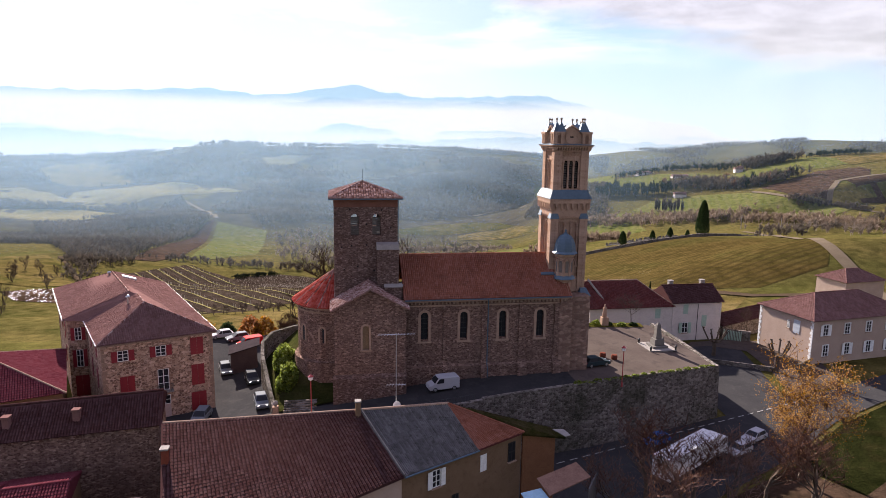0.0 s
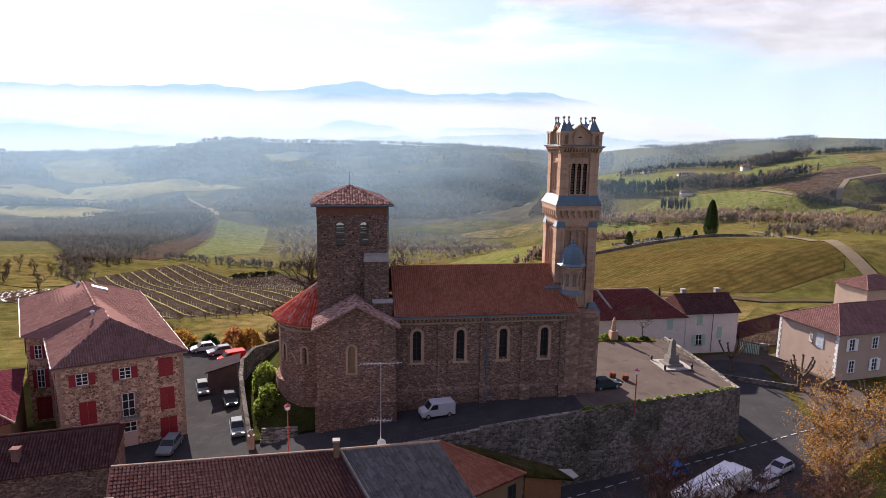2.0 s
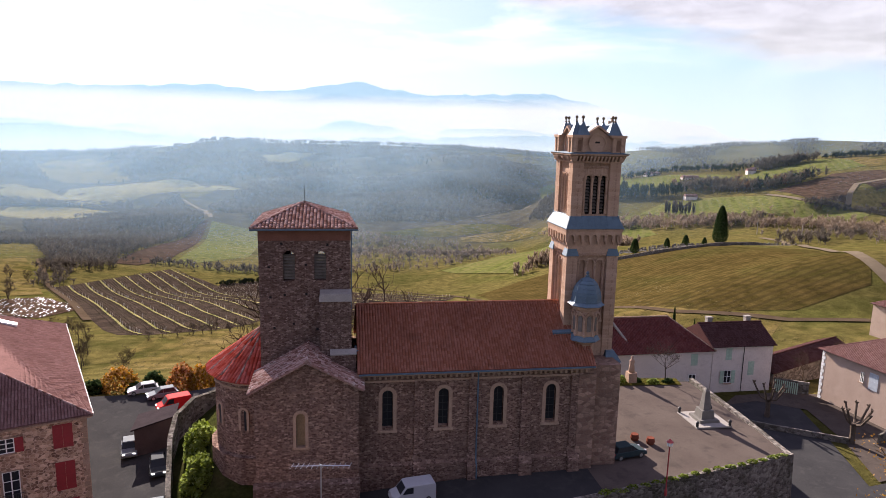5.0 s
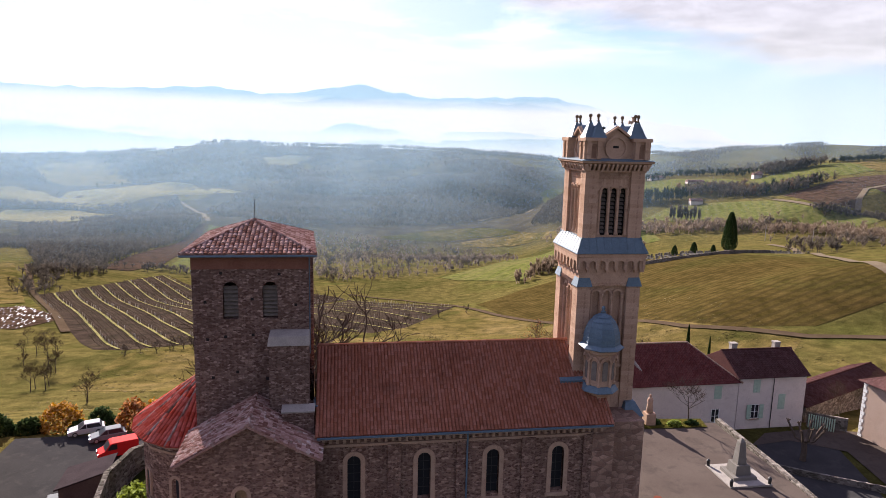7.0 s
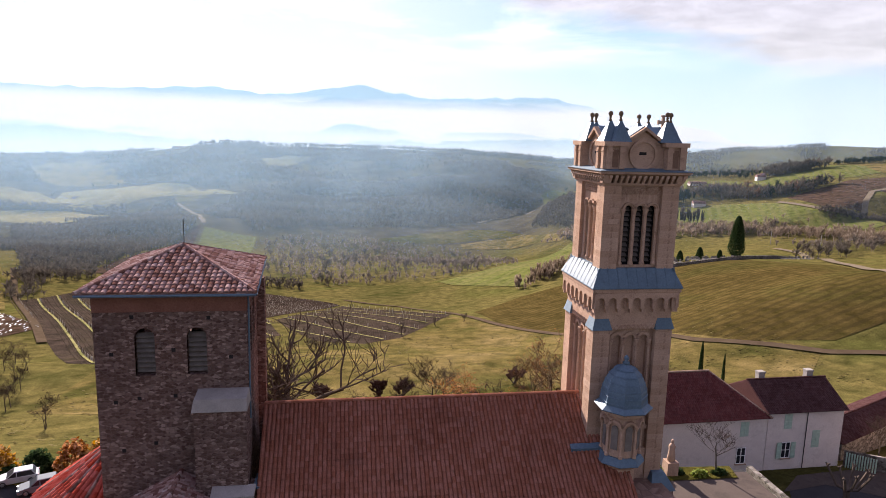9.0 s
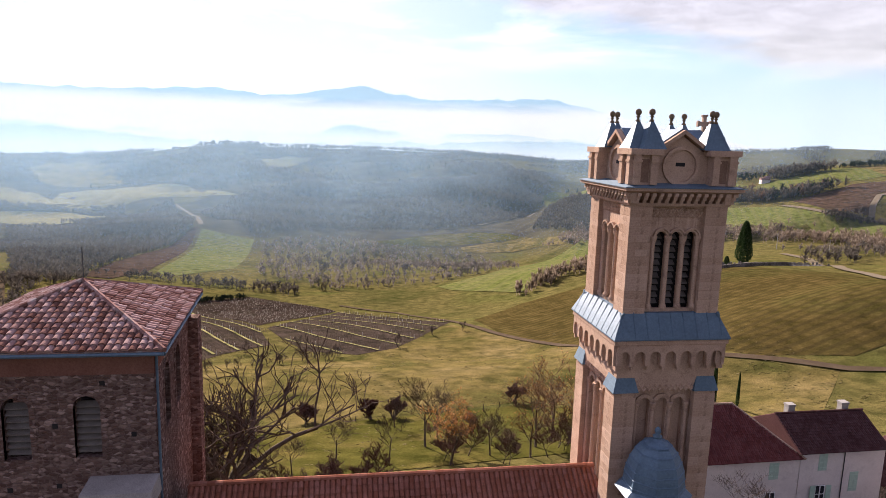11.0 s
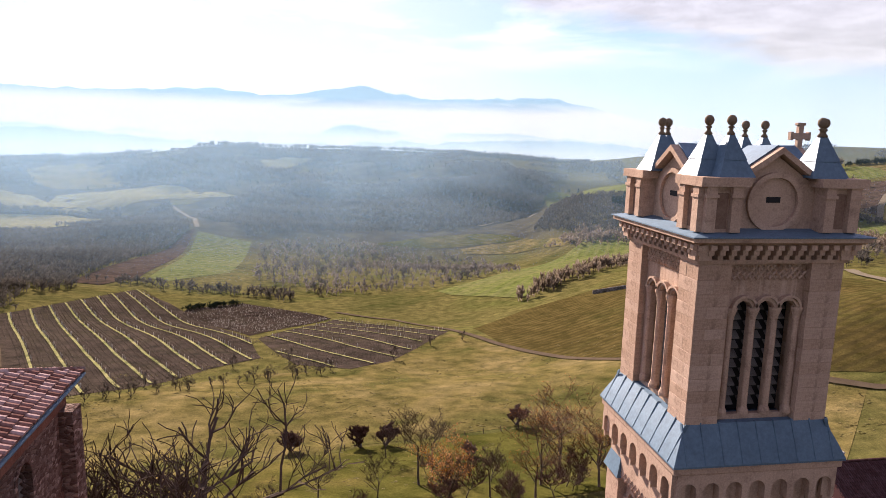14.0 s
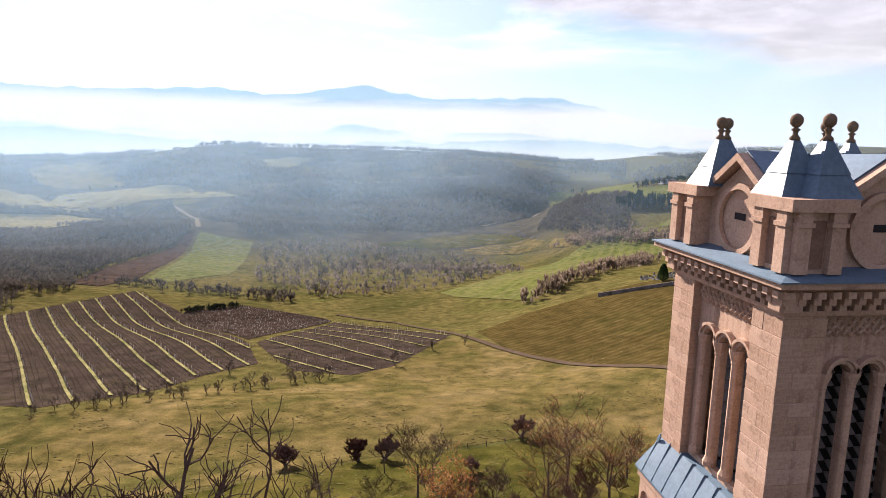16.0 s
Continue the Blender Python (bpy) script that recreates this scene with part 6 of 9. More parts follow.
FAR_FIELDS = [
    ("stubble_field", [(-456, 1144), (-420, 1165), (-375, 1210), (-345, 1259), (-271, 1229), (-245, 1175), (-206, 1144), (-166, 1118), (-220, 1078), (-263, 1076), (-302, 1063), (-340, 1027), (-377, 1022), (-441, 1065)], "pale_field", "pale sunlit field on a hazy slope"),
    ("stubble_field", [(-542, 1148), (-485, 1133), (-422, 1057), (-340, 1002), (-384, 999), (-422, 966), (-458, 966), (-640, 1010)], "pale_field", "pale sunlit field on a hazy slope"),
    ("stubble_field", [(-640, 900), (-440, 926), (-405, 942), (-373, 987), (-303, 926), (-287, 845), (-336, 838), (-346, 802), (-387, 812), (-560, 790)], "pale_field", "pale field on a hazy slope"),
    ("stubble_field", [(-629, 1440), (-605, 1529), (-557, 1554), (-490, 1460), (-432, 1361), (-389, 1303), (-396, 1230), (-475, 1194), (-534, 1250)], "meadow", "dry meadow on a hazy slope"),
    ("stubble_field", [(-181, 1565), (-137, 1651), (-56, 1657), (-94, 1602), (-160, 1486)], "pale_field", "pale field below the ridge"),
    ("vineyard_plot", [(-156, 401), (-167, 585), (-159, 722), (-153, 735), (-128, 448), (-137, 399)], "soil", "dark vineyard plot below the wood"),
    ("stubble_field", [(42, 734), (98, 769), (180, 791), (213, 777), (222, 738), (181, 731), (125, 717), (67, 721)], "pasture", "olive meadow at the foot of the wood"),
    ("stubble_field", [(141, 711), (173, 726), (224, 736), (230, 699), (257, 630), (233, 623), (216, 664), (188, 676), (140, 691)], "meadow", "dry straw-coloured field"),
    ("pasture", [(377, 1169), (440, 1230), (500, 1250), (470, 1000), (385, 800), (345, 800), (331, 946)], "wheat", "bright green pasture on a rise"),
    ("pasture", [(323, 613), (369, 640), (413, 619), (434, 569), (436, 503), (470, 484), (471, 458), (438, 445), (411, 460), (404, 489), (390, 512), (379, 532), (358, 526), (332, 591)], "wheat", "green pasture below the farm"),
    ("ploughed_field", [(455, 576), (499, 578), (530, 584), (567, 564), (564, 547), (542, 523), (513, 531), (483, 506), (470, 490), (444, 505)], "soil", "dark brown ploughed hillside field"),
    ("ploughed_field", [(515, 530), (542, 518), (600, 500), (590, 440), (500, 480)], "soil", "brown ploughed field beside the farm road"),
    ("pasture", [(470, 704), (509, 694), (560, 689), (589, 687), (596, 639), (576, 590), (545, 594), (521, 617), (479, 637), (465, 660)], "wheat", "green hillside pasture"),
    ("pasture", [(355, 787), (399, 812), (446, 790), (487, 745), (495, 707), (465, 707), (405, 709), (363, 717)], "wheat", "green hillside pasture"),
    ("stubble_field", [(597, 655), (626, 650), (690, 640), (680, 590), (593, 580), (571, 584)], "meadow", "dry meadow under the hill's crest"),
]
for name_, ring_, mat_, label_ in FAR_FIELDS:
    drape(name_, ring_, M[mat_], label_, 0.8, 20)
ribbon("country_road", [(439, 567), (440, 501), (470, 484), (474, 444), (480, 380)], 5.0, M["track"], "pale road across the hillside", 0.6)
ribbon("country_road", [(466, 485), (478, 499), (506, 524), (541, 521), (600, 505)], 5.0, M["track"], "pale farm road", 0.7)
ribbon("country_road", [(194, 858), (256, 945), (327, 1036)], 7.0, M["track"], "pale road in the woods", 0.9)
ribbon("dirt_track", [(-249, 1029), (-218, 970), (-190, 911), (-152, 740)], 5.5, M["track"], "pale track above the wheat field", 0.9)
PF = [(61, 243), (90, 270), (125, 275), (160, 270), (185, 225), (196, 194), (180, 141), (163, 121), (131, 113), (111, 121), (95, 140), (84, 160), (74, 181), (65, 202)]
drape("sprouting_field", PF, M["plough"], "large olive-brown field with faint drill rows", 0.1)
drape("pasture", [(-22, 84), (11, 102), (45, 110), (62, 104), (56, 70), (0, 60)], M["pasture"], "short green pasture below a fence", 0.1)
drape("dry_meadow", [(-60, 138), (-40, 158), (-20, 176), (10, 176), (50, 235), (62, 205), (80, 165), (100, 135), (125, 110), (90, 75), (62, 106), (45, 112), (11, 104), (-22, 87), (-60, 100)], M["meadow"], "dry yellow-brown meadow slope", 0.06)
drape("pasture", [(-228, 394), (-209, 407), (-138, 259), (-150, 242), (-260, 300)], M["meadow"], "yellowed meadow strip", 0.4, 14)
ribbon("dirt_track", [(4, 327), (33, 299), (52, 246), (60, 218), (68, 190), (84, 155), (100, 128), (125, 108), (150, 98)], 2.6, M["dirt"], "brown dirt track beside the field", 0.3)
ribbon("country_road", [(300, 372), (288, 330), (250, 268), (216, 221), (196, 180), (178, 144), (165, 105), (150, 70), (140, 40)], 5.0, M["track"], "pale country road past the field", 0.5)
ribbon("dirt_track", [(-199, 401), (-154, 303), (-108, 217), (-95, 190)], 3.0, M["dirt"], "brown dirt track beside the vineyard", 0.5)


def inside(p, ring):
    x, y, hit = p[0], p[1], False
    for (x0, y0), (x1, y1) in zip(ring, ring[1:] + ring[:1]):
        if (y0 > y) != (y1 > y) and x < (x1 - x0) * (y - y0) / (y1 - y0) + x0:
            hit = not hit
    return hit


R = random.Random(11)


def vine_rows(ring, turn, gap):
    """Grass strips with wired vines, cut to the plot."""
    d, nrm = Vector((math.sin(radians(turn)), math.cos(radians(turn)))), Vector((math.cos(radians(turn)), -math.sin(radians(turn))))
    c = Vector((sum(p[0] for p in ring) / len(ring), sum(p[1] for p in ring) / len(ring)))
    strips, vines, posts = MB(), MB(), MB()
    for k in range(-40, 41):
        run = []
        for s in range(-80, 81):
            p = c + nrm * (k * gap + 0.5 * math.sin(s * 0.09 + k)) + d * (s * 2.2)
            if inside(p, ring):
                run.append(p)
        for p, q in zip(run, run[1:]):
            if (q - p).length > 3:
                continue
            for a, b in ((-0.38 - R.uniform(0, 0.15), 0.34 + R.uniform(0, 0.18)),):
                ring4_ = [(p + nrm * a), (p + nrm * b), (q + nrm * b), (q + nrm * a)]
                strips.add([(v.x, v.y, ground_at(v.x, v.y) + 0.38) for v in ring4_], [(0, 1, 2, 3)])
            for off in (1.2, -1.2, gap * 0.3, -gap * 0.3, gap * 0.45):
                for _ in range(3):
                    v = p.lerp(q, R.random()) + nrm * off
                    z = ground_at(v.x, v.y)
                    h, w = R.uniform(0.5, 1.1), R.uniform(0.05, 0.11)
                    lx, ly = R.uniform(-0.4, 0.4), R.uniform(-0.4, 0.4)
                    vines.add([(v.x - w, v.y, z), (v.x + w, v.y, z), (v.x + lx, v.y + ly, z + h)], [(0, 1, 2)])
            if R.random() < 0.35:
                z = ground_at(p.x, p.y)
                x, y = p.x + nrm.x * 0.75, p.y + nrm.y * 0.75
                posts.box(x - 0.07, x + 0.07, y - 0.07, y + 0.07, z, z + R.uniform(1.2, 1.7))
    single("vine_posts", posts, M["post_pale"], "pale weathered vine posts along the grass strips", "post", kind="stuff")
    ob = single("grass_strips", strips, M["grass_strip"], "yellow-green grass strips between vine rows", "grass", kind="stuff")
    single("vines", vines, M["vine"], "bare winter vines on wires", "vine", kind="stuff")


M["grass_strip"] = ground_mat("vineyard_grass", (0.12, 0.12, 0.045), (0.2, 0.18, 0.085), (0.15, 0.145, 0.055), 0.1)
M["vine"] = airy(rough_mat("bare_vine_wood", (0.045, 0.033, 0.026), (0.09, 0.066, 0.05), 0.1, 3, 0.95, 0, island=0.4), 0.3)
M["post_pale"] = rough_mat("weathered_post_wood", (0.3, 0.27, 0.23), (0.5, 0.46, 0.4), 2, 8, 0.7, 0)
vine_rows(V1, -27.2, 8.4)
vine_rows(V2, -37.0, 12.0)
mb = MB()
FALLOW = [(-73, 325), (-74, 341), (-48, 359), (-3, 318), (2, 309), (-28, 238)]
while len(mb.f) < 1300:
    x, y = R.uniform(-74, 2), R.uniform(238, 359)
    if inside((x, y), FALLOW):
        z, h, w = ground_at(x, y) + 0.2, R.uniform(0.3, 0.9), R.uniform(0.08, 0.2)
        mb.add([(x - w, y, z), (x + w, y, z), (x + R.uniform(-0.4, 0.4), y + R.uniform(-0.4, 0.4), z + h)], [(0, 1, 2)])
single("dry_stalks", mb, airy(rough_mat("dry_stalk", (0.05, 0.042, 0.036), (0.17, 0.145, 0.125), 0.3, 2, 0.9, 0, island=0.5), 0.4), "dry stalks standing on the fallow plot", "stalks", kind="stuff")
# shimmering plastic mulch in a dark plot beside the vineyard
PLOT = [(-156, 224), (-133, 247), (-107, 219), (-114, 196), (-142, 204)]
drape("mulch_plot", PLOT, M["soil"], "dark plot under plastic mulch", 0.22)
mb = MB()
for _ in range(420):
    x, y = R.uniform(-156, -107), R.uniform(196, 247)
    x = -156 + 1.6 * round((x + 156) / 1.6) + R.uniform(-0.15, 0.15)
    if inside((x, y), PLOT):
        z, w, l = ground_at(x, y) + 0.3, R.uniform(0.1, 0.25), R.uniform(0.3, 0.8)
        mb.add([(x - w, y - l, z), (x + w, y - l, z), (x + w, y + l, z + R.uniform(-0.05, 0.3)), (x - w, y + l, z + R.uniform(-0.05, 0.3))], [(0, 1, 2, 3)])
single("mulch_rows", mb, plain("shiny_plastic_mulch", (0.10, 0.10, 0.11), 0.35), "shimmering torn plastic mulch in rows", "plastic", kind="stuff")


# ---- trees ----
THIN = 0.028


def limb(mb_t, mb_w, p, d, length, r, level, rng, droop=0.0, bend=0.25, kids=3, ends=None, thick=(0.5, 0.7), taper=0.55):
    n = 4 if level < 2 else 3
    pts, rad = [p.copy()], [r]
    for i in range(n):
        d = (d + Vector((rng.uniform(-bend, bend), rng.uniform(-bend, bend), rng.uniform(-bend * 0.5, bend * 0.7) - droop))).normalized()
        p = p + d * (length / n)
        pts.append(p.copy()), rad.append(r * (1 - taper * (i + 1) / n))
    if level < 2:
        mb_t.tube(pts, rad, 6 if level == 0 else 5)
    else:
        mb_w.tube(pts, rad, 3)
    if level >= 4:
        if ends is not None:
            ends.append(p.copy())
        return
    for k in range(kids if level else kids + 2):
        t = rng.uniform(0.35, 1.0) if level else rng.uniform(0.45, 1.0)
        i = min(n - 1, int(t * n))
        q = pts[i].lerp(pts[i + 1], t * n - i)
        a = rng.uniform(0, 2 * math.pi)
        side = Vector((math.cos(a), math.sin(a), rng.uniform(0.1, 0.9))).normalized()
        nd = (d * 0.55 + side * 0.9).normalized()
        limb(mb_t, mb_w, q, nd, length * rng.uniform(0.5, 0.75), max(THIN, rad[i + 1] * rng.uniform(*thick)), level + 1, rng, droop, bend, kids, ends, thick, taper)


def leaf_cards(ends, rng, size, per, spread):
    mb = MB()
    for p in ends:
        for _ in range(per):
            c = p + Vector((rng.gauss(0, spread), rng.gauss(0, spread), rng.gauss(0, spread)))
            a = Vector((rng.uniform(-1, 1), rng.uniform(-1, 1), rng.uniform(-1, 1))).normalized() * size * rng.uniform(0.6, 1.3)
            b = a.cross(Vector((rng.uniform(-1, 1), rng.uniform(-1, 1), rng.uniform(-1, 1)))).normalized() * size * 0.6
            mb.add([c - a, c - b * 0.8, c + a, c + b * 0.8], [(0, 1, 2, 3)])
    return mb


def tree(name, label, height_m, seed, r0=0.22, kids=3, lean=0.0, leaf=None, per=3, size=0.12, spread=0.25, bend=0.25, twig="twig", bare=0.32, group="", droop=0.0, thick=(0.5, 0.7), taper=0.55):
    """A bare or autumn tree: trunk and limbs, a crown of twigs, and leaves where it still has them."""
    rng = random.Random(seed)
    t, w, ends = MB(), MB(), []
    limb(t, w, Vector((0, 0, -0.4)), Vector((lean, rng.uniform(-0.08, 0.08), 1)), height_m * (bare + 0.12), r0, 0, rng, droop, bend, kids, ends, thick, taper)
    zs = max(v[2] for v in w.v)
    k = height_m / zs
    for m_ in (t, w):
        m_.v = [(x * k, y * k, z * k) for x, y, z in m_.v]
    ends = [e * k for e in ends]
    ob = thing(name, label, "tree", group)
    part("trunk", t, M["bark"], ob, smooth=True)
    part("crown", w, M[twig], ob)
    if leaf:
        part("leaves", leaf_cards(ends, rng, size, per, spread), M[leaf], ob)
    return ob


def plant(ob, x, y, scale=1.0, turn=None, z=None):
    m = pose(x, y, ground_at(x, y) if z is None else z, 0, 0, R.uniform(0, 360) if turn is None else turn)
    c = copy_thing(ob, m)
    c.scale = (scale, scale, scale * R.uniform(0.9, 1.1))
    return c


def first(ob, x, y, scale=1.0, turn=0.0, z=None):
    ob.matrix_basis = pose(x, y, ground_at(x, y) if z is None else z, 0, 0, turn)
    ob.scale = (scale, scale, scale)
    return ob


def centred(ob):
    """Shift a tree so that its crown stands over its place."""
    for part_ in ob.children:
        if part_.name.startswith("crown"):
            xs_ = [v.co.x for v in part_.data.vertices]
            ys_ = [v.co.y for v in part_.data.vertices]
            mid_ = Matrix.Translation((-sum(xs_) / len(xs_), -sum(ys_) / len(ys_), 0))
    for part_ in ob.children:
        part_.data.transform(mid_)
    return ob


walnut = first(centred(tree("bare_tree", "tall bare tree with crooked spreading dark limbs", 23, 5, 0.38, 4, 0.0, bend=0.5, bare=0.34, thick=(0.6, 0.85), taper=0.3)), -4.7, 33.0)
walnut2 = first(centred(tree("bare_tree", "tall bare tree with crooked spreading dark limbs", 22.5, 17, 0.36, 4, 0.15, bend=0.5, bare=0.34, thick=(0.6, 0.85), taper=0.3)), -10.8, 33.5)
orchard = first(tree("fruit_tree", "small bare fruit tree on the slope", 4.2, 23, 0.13, 3, 0.1, bend=0.4, bare=0.35, twig="twig_grey", group="bare fruit trees"), -45, 160)
orchard2 = first(tree("fruit_tree", "small bare fruit tree on the slope", 4.0, 29, 0.12, 3, -0.15, bend=0.35, bare=0.35, twig="twig_grey", group="bare fruit trees"), -38, 164)
shrub = first(tree("round_bush", "dense round bare bush on the meadow", 4.4, 31, 0.13, 5, 0.25, bend=0.3, bare=0.08, twig="twig_red"), -2.0, 102.5)
poplar = first(tree("bare_tree", "slender bare tree with fine twigs", 13, 37, 0.24, 4, 0.03, bend=0.18, bare=0.4), 19, 77)
rusty = first(tree("autumn_tree", "tree with sparse rusty autumn leaves", 15, 41, 0.26, 4, 0.05, leaf="leaf_rust", per=1, size=0.13, bend=0.22, twig="twig_red", bare=0.36), 37, 73)
golden = first(tree("autumn_tree", "tree with golden brown autumn leaves", 15, 43, 0.26, 4, 0.0, leaf="leaf_rust", per=4, size=0.2, spread=0.5, bend=0.25, bare=0.3), 21.0, 64, 0.72)
plant(walnut2, -7.5, 38, 0.7, 140), plant(walnut, -16, 40, 0.6, 250)
for x, y, s in ((10.9, 101.5, 0.95), (15.2, 103, 1.0), (43.7, 112.5, 1.0), (30, 92, 0.6)):
    plant(shrub, x, y, s)
for x, y, s in ((15, 93, 0.62), (22, 84, 0.8), (28, 68, 0.7), (4, 70, 0.62), (12, 66, 0.6), (-2, 62, 0.55), (54, 84, 0.8), (60, 72, 0.8), (72, 80, 0.6)):
    plant(poplar, x, y, s)
for x, y, s in ((41, 77, 1.05), (45, 70, 1.0), (34, 66, 0.75), (49, 80, 0.8)):
    plant(rusty, x, y, s)
sapling = first(tree("sapling", "thin bare sapling with fine reddish twigs", 5.5, 53, 0.07, 4, 0.05, bend=0.22, bare=0.3, twig="twig_red", group="saplings below the church"), -12, 44)
rs_ = random.Random(91)
for k in range(46):
    plant(sapling, rs_.uniform(-24, 10), rs_.uniform(37, 58), rs_.uniform(0.5, 1.15), rs_.uniform(0, 360))
for k in range(16):
    plant(sapling, rs_.uniform(18, 52), rs_.uniform(60, 84), rs_.uniform(0.6, 1.3), rs_.uniform(0, 360))
for k in range(30):
    t = k / 29
    x, y = -60 + 62 * t + R.uniform(-2, 2), 139 + 36 * t + R.uniform(-2.5, 2.5)
    plant(orchard if k % 2 else orchard2, x, y, R.uniform(0.6, 1.15))
for x, y in ((51.5, 220), (4, 178), (-26, 186), (-10, 190), (24, 192), (40, 214)):
    plant(orchard, x, y, R.uniform(0.8, 1.3))
# the orchard beyond the vineyards
WB = [(-80, 690), (3, 745), (35, 724), (127, 695), (161, 645), (147, 471), (60, 410), (-8, 392), (-60, 480)]
n = 0
while n < 240:
    x, y = R.uniform(-85, 165), R.uniform(385, 700)
    if inside((x, y), WB):
        plant(orchard if n % 2 else orchard2, x, y, R.uniform(1.0, 1.75))
        n += 1


def far_trees(name, label, count, pick, h0, h1, mat, fan=15, spread=0.42):
    """A wood of bare trees seen from afar: each a stem with a fan of twigs."""
    mb = MB()
    n = 0
    while n < count:
        x, y = pick()
        z = ground_at(x, y)
        h = R.uniform(h0, h1)
        mb.add([(x - 0.2, y, z - 0.5), (x + 0.2, y, z - 0.5), (x, y, z + h * 0.9)], [(0, 1, 2)])
        for _ in range(fan):
            s = R.uniform(0.2, 0.65) * h
            a, sp = R.uniform(0, 2 * math.pi), R.uniform(0.1, spread) * h
            e = (x + sp * math.cos(a), y + sp * math.sin(a), z + s + R.uniform(0.1, 0.45) * h)
            w = h * R.uniform(0.02, 0.05)
            mb.add([(x + w, y, z + s), (x - w, y + w, z + s), e, (e[0] + 2.5 * w * math.sin(a), e[1], e[2] - 2.5 * w)], [(0, 1, 2, 3)])
        n += 1
    return single(name, mb, mat, label, "woods", kind="stuff")


def picker(ring):
    lo, hi = np.min(ring, 0), np.max(ring, 0)

    def pick():
        while True:
            p = (R.uniform(lo[0], hi[0]), R.uniform(lo[1], hi[1]))
            if inside(p, ring):
                return p
    return pick


def along_line(line, jitter):
    segs = [(Vector(a), Vector(b)) for a, b in zip(line, line[1:])]
    ln = [(b - a).length for a, b in segs]

    def pick():
        a, b = R.choices(segs, ln)[0]
        p = a.lerp(b, R.random())
        return p.x + R.gauss(0, jitter), p.y + R.gauss(0, jitter)
    return pick


M["woods"] = airy(rough_mat("bare_winter_woods", (0.04, 0.034, 0.028), (0.135, 0.11, 0.084), 0.011, 0.3, 0.95, 0, island=0.3), 0.22)
M["woods_grey"] = airy(rough_mat("grey_bare_orchard", (0.085, 0.068, 0.055), (0.16, 0.126, 0.1), 0.02, 0.3, 0.95, 0, island=0.3))
M["woods_brown"] = airy(rough_mat("brown_bare_hedge", (0.085, 0.06, 0.042), (0.2, 0.145, 0.1), 0.03, 0.3, 0.95, 0, island=0.35))
M["woods_rust"] = airy(rough_mat("rusty_far_trees", (0.09, 0.05, 0.03), (0.18, 0.1, 0.055), 0.03, 0.3, 0.95, 0, island=0.35), 0.25)
M["woods_dark"] = rough_mat("dark_evergreens", (0.018, 0.026, 0.015), (0.036, 0.048, 0.025), 0.02, 0.3, 0.95, 0, island=0.3)


def clear_of_fields(pick):
    """Places of a wood that lie on no field."""
    boxes = [(np.min(r_, 0), np.max(r_, 0), r_) for _, r_, _, _ in FAR_FIELDS]

    def pick_free():
        while True:
            p = pick()
            if not any(lo[0] < p[0] < hi[0] and lo[1] < p[1] < hi[1] and inside(p, r_) for lo, hi, r_ in boxes):
                return p
    return pick_free


def sector(a0, a1, r0, r1, seed, gap):
    """Places in a sector of the hills, thinned in glades."""
    def pick():
        while True:
            a, r = radians(R.uniform(a0, a1)), math.sqrt(R.uniform(r0 * r0, r1 * r1))
            x, y = r * math.sin(a), r * math.cos(a) - 20
            if noise.noise(Vector((x * 0.008, y * 0.008, seed))) > gap:
                return x, y
    return clear_of_fields(pick)


far_trees("woods", "dark bare wood on the slope", 5200, clear_of_fields(picker([(-213, 442), (-371, 778), (-341, 790), (-306, 776), (-295, 912), (-258, 1056), (-158, 735), (-162, 480), (-144, 370), (-168, 347)])), 4, 8, M["woods"], 11)
far_trees("woods", "bare winter wood in the valley", 9000, clear_of_fields(picker([(-95, 722), (-194, 945), (-157, 1116), (0, 1328), (345, 1315), (357, 1112), (242, 897), (147, 817), (3, 806)])), 5, 9.5, M["woods"], 10)
far_trees("woods", "bare orchard and wood edge", 1000, clear_of_fields(picker([(240, 760), (310, 900), (345, 790), (365, 770), (289, 607), (258, 640)])), 5, 9, M["woods"])
far_trees("woods", "wooded hills below the skyline", 15000, sector(-34, 24, 1150, 1940, 1.5, 0.04), 6, 11, M["woods"], 8)
far_trees("woods", "wooded far hills behind the farms", 3500, sector(24, 48, 1250, 1960, 4.5, 0.0), 7, 13, M["woods"], 7)
far_trees("woods", "wooded left hillside", 3200, sector(-42, -17, 640, 1150, 2.5, 0.02), 5, 9, M["woods"], 9)
far_trees("hedgerow", "dark evergreens among the bare woods", 900, sector(-34, 22, 900, 1900, 8.5, 0.15), 6, 11, M["woods_dark"], 9, 0.25)
far_trees("orchard", "grey bare orchard trees in rows", 900, picker(WB), 3.5, 6.5, M["woods_grey"], 14)
far_trees("hedgerow", "bare hedgerow along the field", 260, along_line([(101, 303), (128, 327), (160, 350), (215, 420), (240, 470)], 5), 3, 9, M["woods_brown"], 26, 0.3)
far_trees("hedgerow", "bare hedgerow beside the stream", 220, along_line([(-150, 300), (-185, 390), (-130, 420), (-60, 400), (-20, 380)], 5), 3, 7, M["woods"], 18)
far_trees("hedgerow", "low dark hedge beside the plot", 90, along_line([(-74, 334), (-48, 356)], 1.5), 2, 3.5, M["woods_dark"], 18)
far_trees("hedgerow", "trees along the country road", 70, along_line([(270, 300), (330, 345), (420, 380), (520, 420)], 9), 6, 10, M["woods"], 20)
far_trees("hedgerow", "belt of bare scrub behind the cemetery", 900, along_line([(240, 640), (279, 601), (313, 566), (348, 520), (374, 487), (389, 453), (402, 415), (398, 361)], 12), 5, 9, M["woods_brown"], 16)
